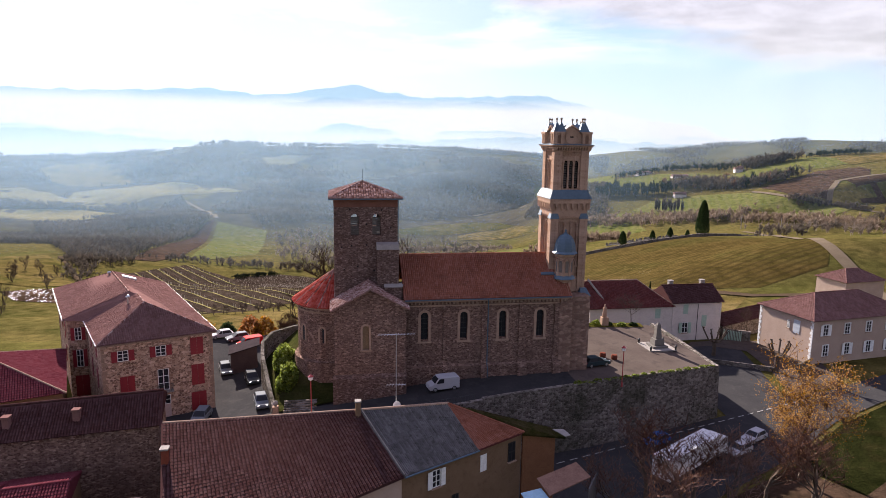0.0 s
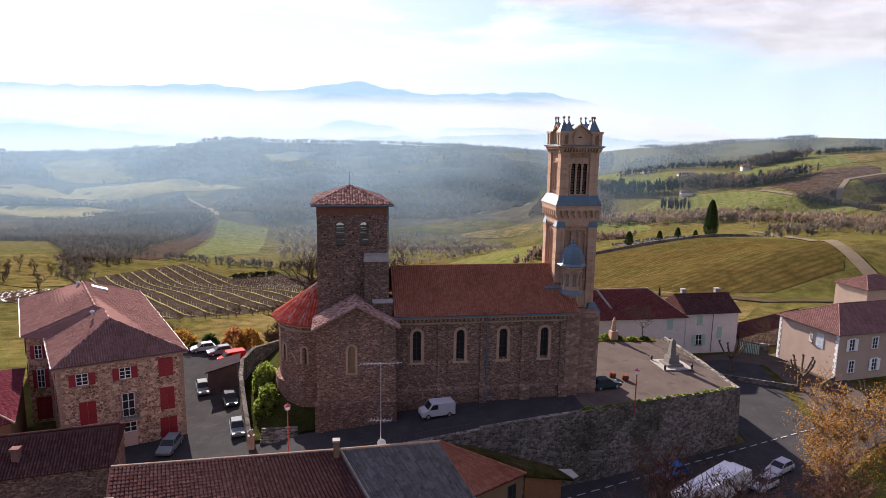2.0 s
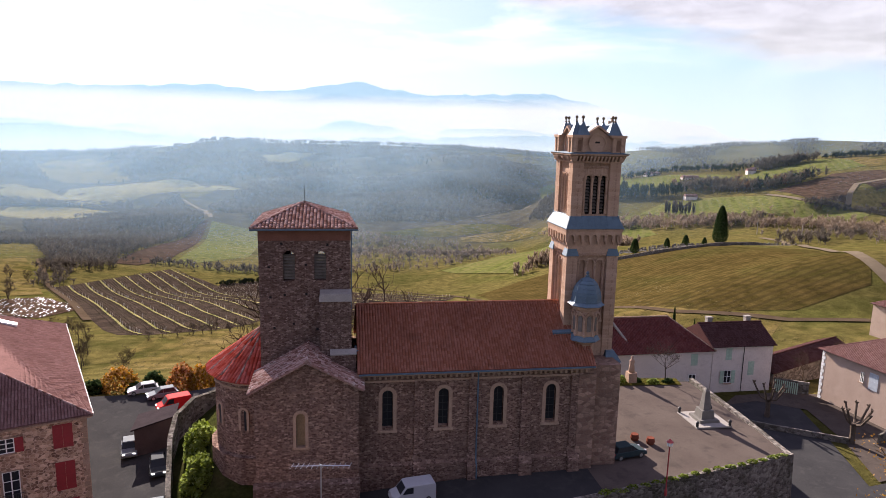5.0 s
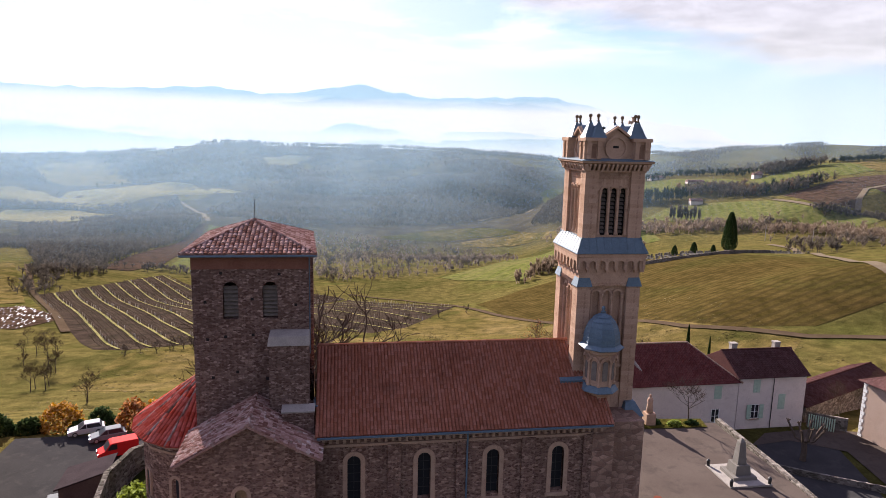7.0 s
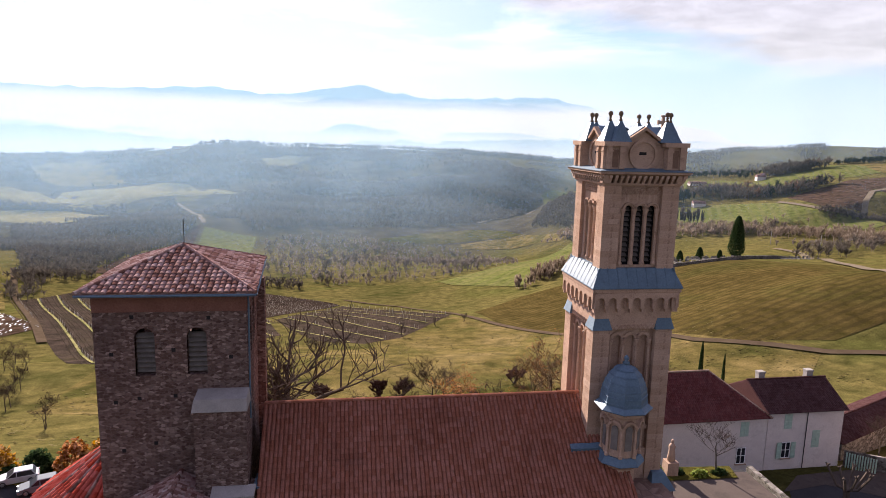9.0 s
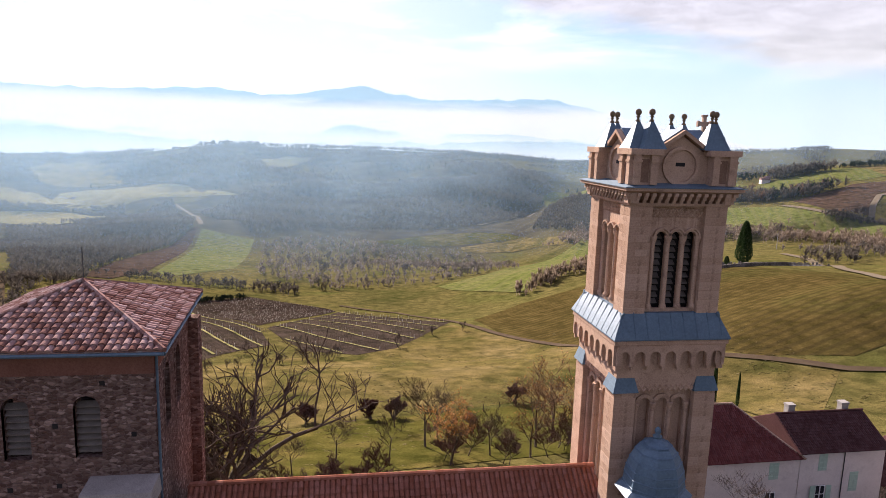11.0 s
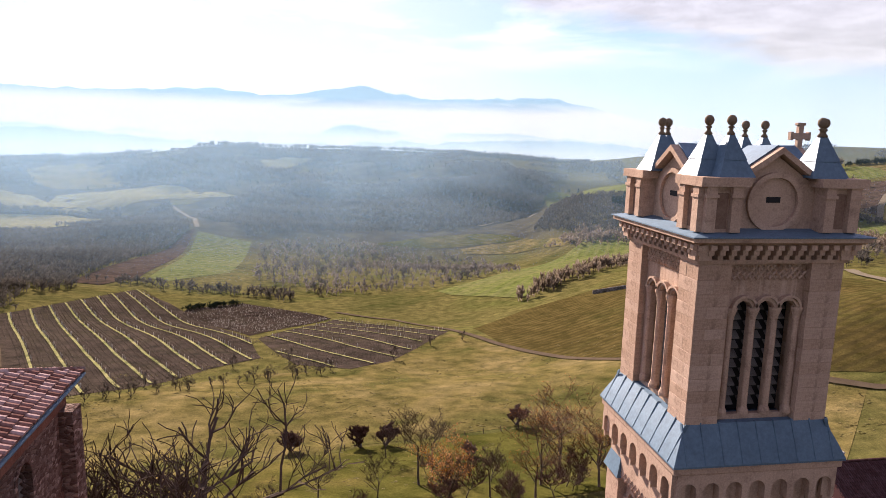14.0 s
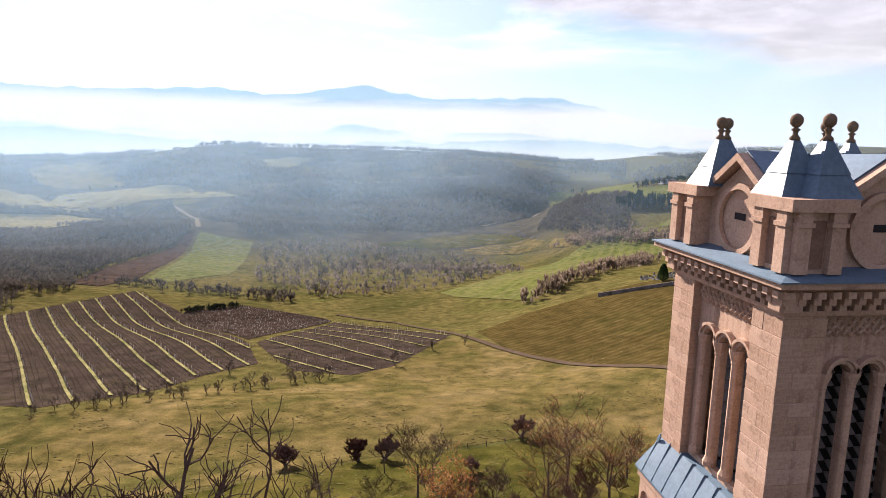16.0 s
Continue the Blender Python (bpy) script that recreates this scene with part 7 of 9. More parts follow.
far_trees("hedgerow", "mixed trees below the pastures", 200, along_line([(411, 685), (446, 675), (447, 619), (460, 603), (486, 588), (506, 592)], 9), 8, 15, M["woods"], 18)
far_trees("hedgerow", "rusty autumn trees below the pastures", 60, along_line([(411, 690), (446, 678), (455, 612), (486, 592)], 8), 7, 13, M["woods_rust"], 30)
far_trees("hedgerow", "dark evergreens on the hillside", 90, along_line([(330, 716), (348, 691), (378, 658), (390, 660)], 8), 10, 18, M["woods_dark"], 26, 0.2)
far_trees("hedgerow", "dark trees beside the ploughed field", 60, along_line([(450, 612), (486, 590), (506, 592)], 6), 8, 13, M["woods_dark"], 24, 0.3)
far_trees("hedgerow", "row of slim poplars", 14, along_line([(334, 589), (357, 556)], 2), 14, 19, M["woods"], 30, 0.12)
far_trees("hedgerow", "brown wood on the hill's crest", 150, along_line([(533, 722), (548, 700), (560, 676)], 10), 9, 16, M["woods"], 18)
far_trees("hedgerow", "hedge on the hill's crest", 120, along_line([(597, 682), (623, 657), (653, 655)], 4), 4, 9, M["woods_dark"], 18)
far_trees("hedgerow", "trees round the hill farms", 160, along_line([(400, 815), (468, 833), (513, 789), (526, 730)], 10), 5, 11, M["woods_dark"], 18)
far_trees("hedgerow", "hedge beside the lower pasture", 200, along_line([(436, 503), (470, 480), (474, 444)], 4), 3, 6, M["woods"], 16)
far_trees("orchard", "bare fruit trees along the road", 90, along_line([(320, 372), (352, 340), (380, 300), (400, 250)], 14), 5, 8, M["woods_grey"], 20)
far_trees("treeline", "trees round the farm on the skyline", 60, along_line([(-405, 1868), (-340, 1890), (-235, 1902)], 12), 5, 16, M["woods"], 22)
far_trees("treeline", "trees standing on the skyline", 420, along_line([(-235, 1895), (0, 1900), (200, 1905), (420, 1870), (600, 1800)], 22), 6, 15, M["woods"], 16)
far_trees("treeline", "trees on the left skyline", 120, along_line([(-1050, 1580), (-800, 1720), (-700, 1765), (-500, 1830)], 20), 5, 15, M["woods"], 16)
pick_ = along_line([(-96, 175), (-80, 140), (-68, 110), (-58, 92), (-46, 84)], 4)
for k in range(16):
    x, y = pick_()
    plant(poplar, x, y, R.uniform(0.35, 0.6))
pick_ = along_line([(-190, 330), (-165, 270), (-140, 200), (-125, 150)], 8)
for k in range(14):
    x, y = pick_()
    plant(orchard, x, y, R.uniform(1.2, 2.2))
# tall dark cypress by the cemetery


def cypress(height_m, width, seed):
    rng = random.Random(seed)
    mb = MB()
    mb.tube([(0, 0, -0.3), (0, 0, height_m * 0.5)], [0.2, 0.08], 6)
    for _ in range(3200):
        t = rng.random() ** 0.8
        r = width * 0.5 * (math.sin(min(1, t * 4) * math.pi / 2)) * (1 - t) ** 0.45 * rng.uniform(0.75, 1.08)
        a = rng.uniform(0, 2 * math.pi)
        p = Vector((r * math.cos(a), r * math.sin(a), 0.3 + t * height_m * 0.97))
        q = Vector((-math.sin(a), math.cos(a), 0)) * rng.uniform(0.25, 0.5)
        mb.add([p - q, p + q, p + Vector((0.1 * math.cos(a), 0.1 * math.sin(a), rng.uniform(0.5, 1.1)))], [(0, 1, 2)])
    return mb


tall = single("cypress", cypress(23, 9.5, 3), M["leaf_green"], "tall dense dark green cypress", "cypress")
tall.location = (207, 276, ground_at(207, 276))
for x, y, s in ((78, 88, 0.45), (86, 92, 0.3)):
    c = copy_thing(tall, pose(x, y, ground_at(x, y)))
    c.scale = (s * 0.3, s * 0.3, s * 1.15)
for x, y, s in ((150, 262, 0.5), (168, 262, 0.35), (182, 268, 0.4), (193, 268, 0.3)):
    c = copy_thing(tall, pose(x, y, ground_at(x, y)))
    c.scale = (s * 1.2, s * 1.2, s * 0.7)
# cemetery wall and graves
mb = MB()
line = [(120, 262), (150, 240), (182, 236), (215, 255), (250, 290)]
for (x0, y0), (x1, y1) in zip(line, line[1:]):
    z0, z1 = ground_at(x0, y0), ground_at(x1, y1)
    mb.hexa([(x0, y0, z0 - 1), (x1, y1, z1 - 1), (x1, y1 + 0.5, z1 - 1), (x0, y0 + 0.5, z0 - 1)], [(x0, y0, z0 + 1.9), (x1, y1, z1 + 1.9), (x1, y1 + 0.5, z1 + 1.9), (x0, y0 + 0.5, z0 + 1.9)])
single("cemetery_wall", mb, M["rubble_wall"], "low stone cemetery wall", "wall", kind="structure")
mb = MB()
for _ in range(150):
    x, y = R.uniform(150, 240), R.uniform(252, 290)
    z = ground_at(x, y)
    mb.box(x - 0.5, x + 0.5, y - 1.0, y + 1.0, z - 0.3, z + 0.6)
    mb.box(x - 0.45, x + 0.45, y + 0.7, y + 0.9, z, z + R.uniform(1.0, 2.0))
single("graves", mb, M["monument_stone"], "pale stone graves in the cemetery", "grave", kind="stuff")
# meadow fence
fence = thing("pasture_fence", "old wooden post fence across the meadow", "fence", at=(20, 103, ground_at(20, 103)))
line = [(-15, 91), (-2, 96.5), (11, 102.5), (28, 106.5), (44, 110.5), (60, 106)]
post = MB().box(-0.07, 0.07, -0.07, 0.07, -0.4, 1.15).mesh("post", M["bark"])
prev = None
for (x0, y0), (x1, y1) in zip(line, line[1:]):
    for k in range(4):
        x, y = x0 + (x1 - x0) * k / 4, y0 + (y1 - y0) * k / 4
        o = new("post", post)
        o.parent = fence
        o.matrix_parent_inverse = Matrix.Translation(-fence.location)
        o.matrix_basis = pose(x, y, ground_at(x, y), R.uniform(-5, 5), R.uniform(-5, 5), 0)
        if prev:
            part("wire", MB().tube([prev, (x, y, ground_at(x, y) + 1.0)], 0.006, 3), M["iron"], fence)
        prev = (x, y, ground_at(x, y) + 1.0)

# dry tufts on the meadow slope
rng = random.Random(77)
mb = MB()
for _ in range(5000):
    x, y = rng.uniform(-60, 120), rng.uniform(62, 190)
    if noise.noise(Vector((x * 0.05, y * 0.08, 3))) < -0.05:
        continue
    z = ground_at(x, y) + 0.1
    for _ in range(2):
        h, w = rng.uniform(0.06, 0.16), rng.uniform(0.25, 0.55)
        mb.add([(x - w, y + rng.uniform(-0.2, 0.2), z), (x + w, y + rng.uniform(-0.2, 0.2), z), (x + rng.uniform(-0.2, 0.2), y - rng.uniform(0, 0.3), z + h)], [(0, 1, 2)])
single("meadow_tufts", mb, airy(rough_mat("dry_tufts", (0.1, 0.085, 0.034), (0.17, 0.135, 0.06), 0.05, 1, 0.95, 0, island=0.3), 0.55), "dry yellow grass tufts on the slope", "grass", kind="stuff")


# ---- village ----
def house_roof(T, u0, u1, w0, w1, z_eave, z_ridge, mat, parent, hips=(True, True), tw=0.26, tl=0.42, axis="u", label="", ridge_mat=None, mid=0.5):
    """A ridged roof over a rectangle in the frame T(u, w, z); the ridge runs along u or w, with hipped or gabled ends."""
    if axis == "w":
        T2 = lambda a, b, z: T(b, a, z)
        roof = house_roof(T2, w0, w1, u0, u1, z_eave, z_ridge, mat, parent, hips, tw, tl, "u", label, ridge_mat)
        return roof
    m_ = w0 + (w1 - w0) * mid
    run = (w1 - w0) / 2
    ra, rb = u0 + (run if hips[0] else 0), u1 - (run if hips[1] else 0)
    A, B, C, D = (Vector(T(a, b, z_eave)) for a, b in ((u0, w0), (u1, w0), (u1, w1), (u0, w1)))
    P, Q = Vector(T(ra, m_, z_ridge)), Vector(T(rb, m_, z_ridge))
    core = MB().add([A, B, C, D, P, Q], [(0, 1, 5, 4), (2, 3, 4, 5), (1, 2, 5), (3, 0, 4), (0, 3, 2, 1)])
    roof = part("roof", core, mat, parent, label, recalc=True)
    for a, b, lo, hi in ((A, B, P, Q), (C, D, Q, P)):
        e = (b - a).normalized()
        f0, f1, ln = (lo - a).dot(e), (b - hi).dot(e), (b - a).length
        foot = a + e * f0
        up = lo - foot
        d = up.length
        up.normalize()
        if e.cross(up).z < 0:
            a, e, f0, f1 = b, -e, f1, f0
        mb = MB()
        tiles(mb, a, e, up, int(ln / tw) + 1, int(d / tl), (lambda v, f0=f0, d=d: f0 * v / d), (lambda v, f1=f1, d=d, ln=ln: ln - f1 * v / d), tw, tl, 3)
        part("tiles", mb, mat, roof, kind="stuff")
    for k, (a, b, t) in enumerate(((B, C, Q), (D, A, P))):
        if hips[1 - k] if k else hips[1]:
            e = (b - a).normalized()
            if e.cross(t - a).z < 0:
                a, b, e = b, a, -e
            foot = a + e * (t - a).dot(e)
            up, ln, f0 = t - foot, (b - a).length, (foot - a).length
            d = up.length
            up.normalize()
            mb = MB()
            tiles(mb, a, e, up, int(ln / tw) + 1, int(d / tl), (lambda v, f0=f0, d=d: f0 * v / d), (lambda v, f0=f0, d=d, ln=ln: ln - (ln - f0) * v / d), tw, tl, 3)
            part("tiles", mb, mat, roof, kind="stuff")
    mb = MB()
    hip_line(mb, P, Q, 0.13, 0.45)
    for h, pts in ((hips[0], ((A, P), (D, P))), (hips[1], ((B, Q), (C, Q)))):
        if h:
            for a, b in pts:
                hip_line(mb, a, b, 0.12, 0.45)
    part("ridge_tiles", mb, ridge_mat or M["limestone"], roof, "pale mortared ridge tiles")
    return roof


def window(T, u, z0, z1, w, parent, shutters=None, closed=False, frame_mat="white_paint", sill=True, surround=None, bars=1):
    """A window in the wall frame T(u, depth, z): frame, panes, sill and shutters."""
    if surround:
        mb = MB()
        band(mb, T, [(u - w / 2, z0), (u - w / 2, z1), (u + w / 2, z1), (u + w / 2, z0)], 0.16, -0.14, 0.1)
        part("surround", mb, M[surround], parent)
    if closed:
        for s in (-1, 1):
            mb = MB()
            a, b = (u - w / 2, u - 0.01) if s < 0 else (u + 0.01, u + w / 2)
            mb.hexa([T(a, -0.05, z0), T(b, -0.05, z0), T(b, 0.02, z0), T(a, 0.02, z0)], [T(a, -0.05, z1), T(b, -0.05, z1), T(b, 0.02, z1), T(a, 0.02, z1)])
            for k in range(3):
                z = z0 + (z1 - z0) * (k + 0.5) / 3
                mb.hexa([T(a + 0.04, -0.075, z - 0.05), T(b - 0.04, -0.075, z - 0.05), T(b - 0.04, -0.05, z - 0.05), T(a + 0.04, -0.05, z - 0.05)], [T(a + 0.04, -0.075, z + 0.05), T(b - 0.04, -0.075, z + 0.05), T(b - 0.04, -0.05, z + 0.05), T(a + 0.04, -0.05, z + 0.05)])
            part("shutter", mb, M[shutters or "red_paint"], parent, "closed painted wooden shutter")
        return
    T0 = T
    T = lambda a_, d_, z_: T0(a_, d_ - 0.11, z_)
    mb = MB()
    mb.hexa([T(u - w / 2, 0.06, z0), T(u + w / 2, 0.06, z0), T(u + w / 2, 0.12, z0), T(u - w / 2, 0.12, z0)], [T(u - w / 2, 0.06, z1), T(u + w / 2, 0.06, z1), T(u + w / 2, 0.12, z1), T(u - w / 2, 0.12, z1)])
    win = part("window", mb, M["glass_dark"], parent)
    mb = MB()
    for a, b, c, d in ((u - w / 2, u - w / 2 + 0.08, z0, z1), (u + w / 2 - 0.08, u + w / 2, z0, z1), (u - 0.05, u + 0.05, z0, z1), (u - w / 2, u + w / 2, z0, z0 + 0.08), (u - w / 2, u + w / 2, z1 - 0.08, z1),
                       *[(u - w / 2, u + w / 2, z0 + (z1 - z0) * k / (bars + 1) - 0.03, z0 + (z1 - z0) * k / (bars + 1) + 0.03) for k in range(1, bars + 1)]):
        mb.hexa([T(a, 0.015, c), T(b, 0.015, c), T(b, 0.07, c), T(a, 0.07, c)], [T(a, 0.015, d), T(b, 0.015, d), T(b, 0.07, d), T(a, 0.07, d)])
    part("window_frame", mb, M[frame_mat], win)
    if sill:
        mb = MB()
        mb.hexa([T(u - w / 2 - 0.12, -0.14, z0 - 0.12), T(u + w / 2 + 0.12, -0.14, z0 - 0.12), T(u + w / 2 + 0.12, 0.1, z0 - 0.12), T(u - w / 2 - 0.12, 0.1, z0 - 0.12)], [T(u - w / 2 - 0.12, -0.14, z0), T(u + w / 2 + 0.12, -0.14, z0), T(u + w / 2 + 0.12, 0.1, z0), T(u - w / 2 - 0.12, 0.1, z0)])
        part("window_sill", mb, M["limestone"], win)
    if shutters:
        for s in (-1, 1):
            a, b = (u - w / 2 - w * 0.55, u - w / 2 - 0.03) if s < 0 else (u + w / 2 + 0.03, u + w / 2 + w * 0.55)
            mb = MB()
            mb.hexa([T(a, -0.08, z0), T(b, -0.08, z0), T(b, -0.03, z0), T(a, -0.03, z0)], [T(a, -0.08, z1), T(b, -0.08, z1), T(b, -0.03, z1), T(a, -0.03, z1)])
            for k in range(3):
                z = z0 + (z1 - z0) * (k + 0.5) / 3
                mb.hexa([T(a + 0.03, -0.1, z - 0.04), T(b - 0.03, -0.1, z - 0.04), T(b - 0.03, -0.08, z - 0.04), T(a + 0.03, -0.08, z - 0.04)], [T(a + 0.03, -0.1, z + 0.04), T(b - 0.03, -0.1, z + 0.04), T(b - 0.03, -0.08, z + 0.04), T(a + 0.03, -0.08, z + 0.04)])
            part("shutter", mb, M[shutters], win, "painted wooden shutter folded back")


def rect_house(name, label, o, turn, L, W, z0, z1, zr, wall_mat, roof_mat, hips=(True, True), axis="u", over=0.4, tw=0.26, group="", ridge_mat=None, mid=0.5):
    """A house on a rectangle: o is its front left corner, u runs right along the front, w runs back."""
    c, s = math.cos(radians(turn)), math.sin(radians(turn))

    def T(u, w, z):
        return Vector((o[0] + u * c - w * s, o[1] + u * s + w * c, z))
    mid_ = T(L / 2, W / 2, 0)
    ob = thing(name, label, "house", group, at=(mid_.x, mid_.y, z0))
    mb = MB()
    outer, inner = ((0, 0), (L, 0), (L, W), (0, W)), ((0.4, 0.4), (L - 0.4, 0.4), (L - 0.4, W - 0.4), (0.4, W - 0.4))
    mb.add([T(*q, z) for ring_ in (outer, inner) for z in (z0 - 1.5, z1) for q in ring_],
           [f_ for i in range(4) for f_ in ((i, (i + 1) % 4, 4 + (i + 1) % 4, 4 + i), (8 + i, 12 + i, 12 + (i + 1) % 4, 8 + (i + 1) % 4), (4 + i, 4 + (i + 1) % 4, 12 + (i + 1) % 4, 12 + i))])
    if axis == "u":
        for k, h in enumerate(hips):
            if not h:
                uu = (0, L)[k]
                dz = (zr - z1) * (W / 2) / (W / 2 + over)
                mb.prism([T(uu, 0, z1), T(uu, W, z1), T(uu, W * mid, z1 + dz)], T(0.4 if k == 0 else -0.4, 0, 0) - T(0, 0, 0))
    part("wall", mb, wall_mat, ob, recalc=True)
    house_roof(T, -over, L + over, -over, W + over, z1, zr, roof_mat, ob, hips, tw, 0.42, axis, ridge_mat=ridge_mat, mid=mid)
    return ob, T


def front(T):
    """Wall frame of the front face of a house: T(u, depth, z)."""
    return lambda u, d, z: T(u, d, z)


def left_end(T, W):
    """Wall frame of the left end, u running from the back to the front."""
    return lambda u, d, z: T(d, W - u, z)


def right_end(T, L):
    return lambda u, d, z: T(L - d, u, z)


# town hall
def roof_plane(ring, mat, parent, label="", tw=0.26, tl=0.42):
    """A many-sided roof plane; its first edge is the eave."""
    ring = [Vector(q) for q in ring]
    a, e = ring[0], (ring[1] - ring[0]).normalized()
    far = max(ring, key=lambda q: ((q - a) - e * (q - a).dot(e)).length)
    up = ((far - a) - e * (far - a).dot(e)).normalized()
    if e.cross(up).z < 0:
        a, e = ring[1], -e
    flat = [((q - a).dot(e), (q - a).dot(up)) for q in ring]

    def span(v):
        hits = [p0[0] + (p1[0] - p0[0]) * (v - p0[1]) / (p1[1] - p0[1]) for p0, p1 in zip(flat, flat[1:] + flat[:1]) if (p0[1] > v) != (p1[1] > v)]
        return (min(hits), max(hits)) if hits else (1.0, 0.0)
    mb = MB().prism(ring, (0, 0, -0.15))
    lo, hi = min(q[0] for q in flat), max(q[0] for q in flat)
    o2 = a + e * lo
    tiles(mb, o2, e, up, int((hi - lo) / tw) + 1, int(max(q[1] for q in flat) / tl), lambda v: span(v)[0] - lo, lambda v: span(v)[1] - lo, tw, tl, 3)
    return part("roof_plane", mb, mat, parent, label)


HO, HC, HS = (-40.2, -1.2), math.cos(radians(21.2)), math.sin(radians(21.2))


def TH(u, w, z):
    return Vector((HO[0] + u * HC - w * HS, HO[1] + u * HS + w * HC, z))


HE = 6.2
hall = thing("town_hall", "rubble stone town hall with red shutters and a hipped tile roof", "town hall", at=tuple(TH(5, 15, -4.9)))
mb = MB()
ring = [(0, 0), (13.2, 0), (11.5, 32.4), (-4.2, 35.4), (-3.3, 14.0), (-0.9, 13.6)]
for (u0, w0), (u1, w1) in zip(ring, ring[1:] + ring[:1]):
    d = Vector((u1 - u0, w1 - w0)).normalized() * 0.45
    part("wall", MB().hexa([TH(u0, w0, -7), TH(u1, w1, -7), TH(u1 - d.y, w1 + d.x, -7), TH(u0 - d.y, w0 + d.x, -7)], [TH(u0, w0, HE), TH(u1, w1, HE), TH(u1 - d.y, w1 + d.x, HE), TH(u0 - d.y, w0 + d.x, HE)]), M["rubble_mairie"], hall, recalc=True)
FL, FR, AP, J1, J2, TP = TH(-0.5, -0.45, HE), TH(13.75, -0.45, HE), TH(5.9, 6.7, 9.4), TH(5.6, 12.0, 9.45), TH(4.65, 12.9, 9.65), TH(3.7, 29, 9.65)
BR, BL, WF, IN_ = TH(12.0, 33, HE), TH(-4.8, 36, HE), TH(-3.8, 13.6, HE + 0.15), TH(-1.3, 12.4, HE)
roof = part("roof", MB().add([FL, FR, BR, BL, WF, IN_], [(5, 4, 3, 2, 1, 0)]), M["tile_brown"], hall, "brown clay tile roof with pale hips")
for ring in ((FL, FR, AP), (FR, BR, TP, J2, J1, AP), (IN_, FL, AP, J1), (BL, WF, J2, TP), (BR, BL, TP)):
    roof_plane(ring, M["tile_brown"], roof)
part("gable_wall", MB().prism([IN_, WF, J2, J1], TH(0, 0.3, 0) - TH(0, 0, 0)), M["tile_brown"], roof, recalc=True)
for a_, b_ in ((FL, AP), (FR, AP), (AP, J1), (J2, TP), (BR, TP)):
    hip = MB()
    hip_line(hip, a_, b_, 0.11, 0.45)
    part("hip_tiles", hip, M["tile_old"], roof, "pale mortared hip tiles")
for a_, b_ in ((FR, BR), (BL, WF), (FL, IN_)):
    part("verge_board", MB().tube([a_ + Vector((0, 0, 0.05)), b_ + Vector((0, 0, 0.05))], 0.1, 5), M["white_paint"], roof, "pale verge board")
F = front(TH)
for u in (2.4, 6.8):
    window(F, u, 3.75, 5.15, 1.25, hall, "red_paint", bars=2, surround="limestone")
window(F, 11.2, 3.3, 5.6, 1.6, hall, "red_paint", closed=True)
window(F, 2.75, -1.0, 1.7, 1.7, hall, "red_paint", closed=True)
window(F, 6.95, -0.9, 2.0, 1.35, hall, bars=2, surround="limestone")
window(F, 11.2, -0.9, 1.9, 1.6, hall, "red_paint", closed=True)
window(F, 11.2, -4.4, -1.9, 1.9, hall, "red_paint", closed=True)
window(F, 2.75, -4.6, -2.1, 1.9, hall, "red_paint", closed=True)
mb = MB().hexa([F(6.3, -0.02, -4.9), F(7.7, -0.02, -4.9), F(7.7, 0.1, -4.9), F(6.3, 0.1, -4.9)], [F(6.3, -0.02, -2.9), F(7.7, -0.02, -2.9), F(7.7, 0.1, -2.9), F(6.3, 0.1, -2.9)])
door = part("door", mb, rough_mat("pale_pink_door", (0.45, 0.33, 0.30), (0.55, 0.42, 0.38), 2, 15, 0.6, 0.1), hall, "pale double front door")
window(F, 7.0, -2.85, -1.6, 1.4, hall, bars=1, sill=False)
mb = MB().hexa([F(5.85, -0.9, -1.05), F(8.05, -0.9, -1.05), F(8.05, 0.1, -1.05), F(5.85, 0.1, -1.05)], [F(5.85, -0.9, -0.9), F(8.05, -0.9, -0.9), F(8.05, 0.1, -0.9), F(5.85, 0.1, -0.9)])
balcony = part("balcony", mb, M["concrete"], hall)
mb = MB()
for k in range(15):
    mb.tube([F(5.9 + 0.15 * k, -0.85, -0.9), F(5.9 + 0.15 * k, -0.85, 0.1)], 0.02, 4)
mb.tube([F(5.85, -0.85, 0.1), F(8.05, -0.85, 0.1)], 0.03, 4)
part("railing", mb, M["iron"], balcony)
mb = MB()
for u in (0.0, 13.2):
    for k in range(20):
        z = -4.9 + 0.55 * k
        a = 0.55 if k % 2 else 0.35
        e0, e1 = (u - 0.03, u + a) if u < 1 else (u - a, u + 0.03)
        mb.hexa([F(e0, -0.03, z), F(e1, -0.03, z), F(e1, 0.1, z), F(e0, 0.1, z)], [F(e0, -0.03, z + 0.5), F(e1, -0.03, z + 0.5), F(e1, 0.1, z + 0.5), F(e0, 0.1, z + 0.5)])
part("quoin_edge", mb, M["limestone"], hall, kind="stuff")
part("eaves_board", MB().hexa([F(-0.45, -0.45, 5.95), F(13.65, -0.45, 5.95), F(13.65, 0, 5.95), F(-0.45, 0, 5.95)], [F(-0.45, -0.45, 6.15), F(13.65, -0.45, 6.15), F(13.65, 0, 6.15), F(-0.45, 0, 6.15)]), M["limestone"], hall)
def G(u, d, z):
    """The wing's narrow front."""
    return TH(-3.3 + u, 14.0 - 0.16 * u + d, z)


def LE(u, d, z):
    """The left side of the front block, u from the wing to the front corner."""
    return TH(-0.9 + 0.066 * u + d, 13.6 - u, z)


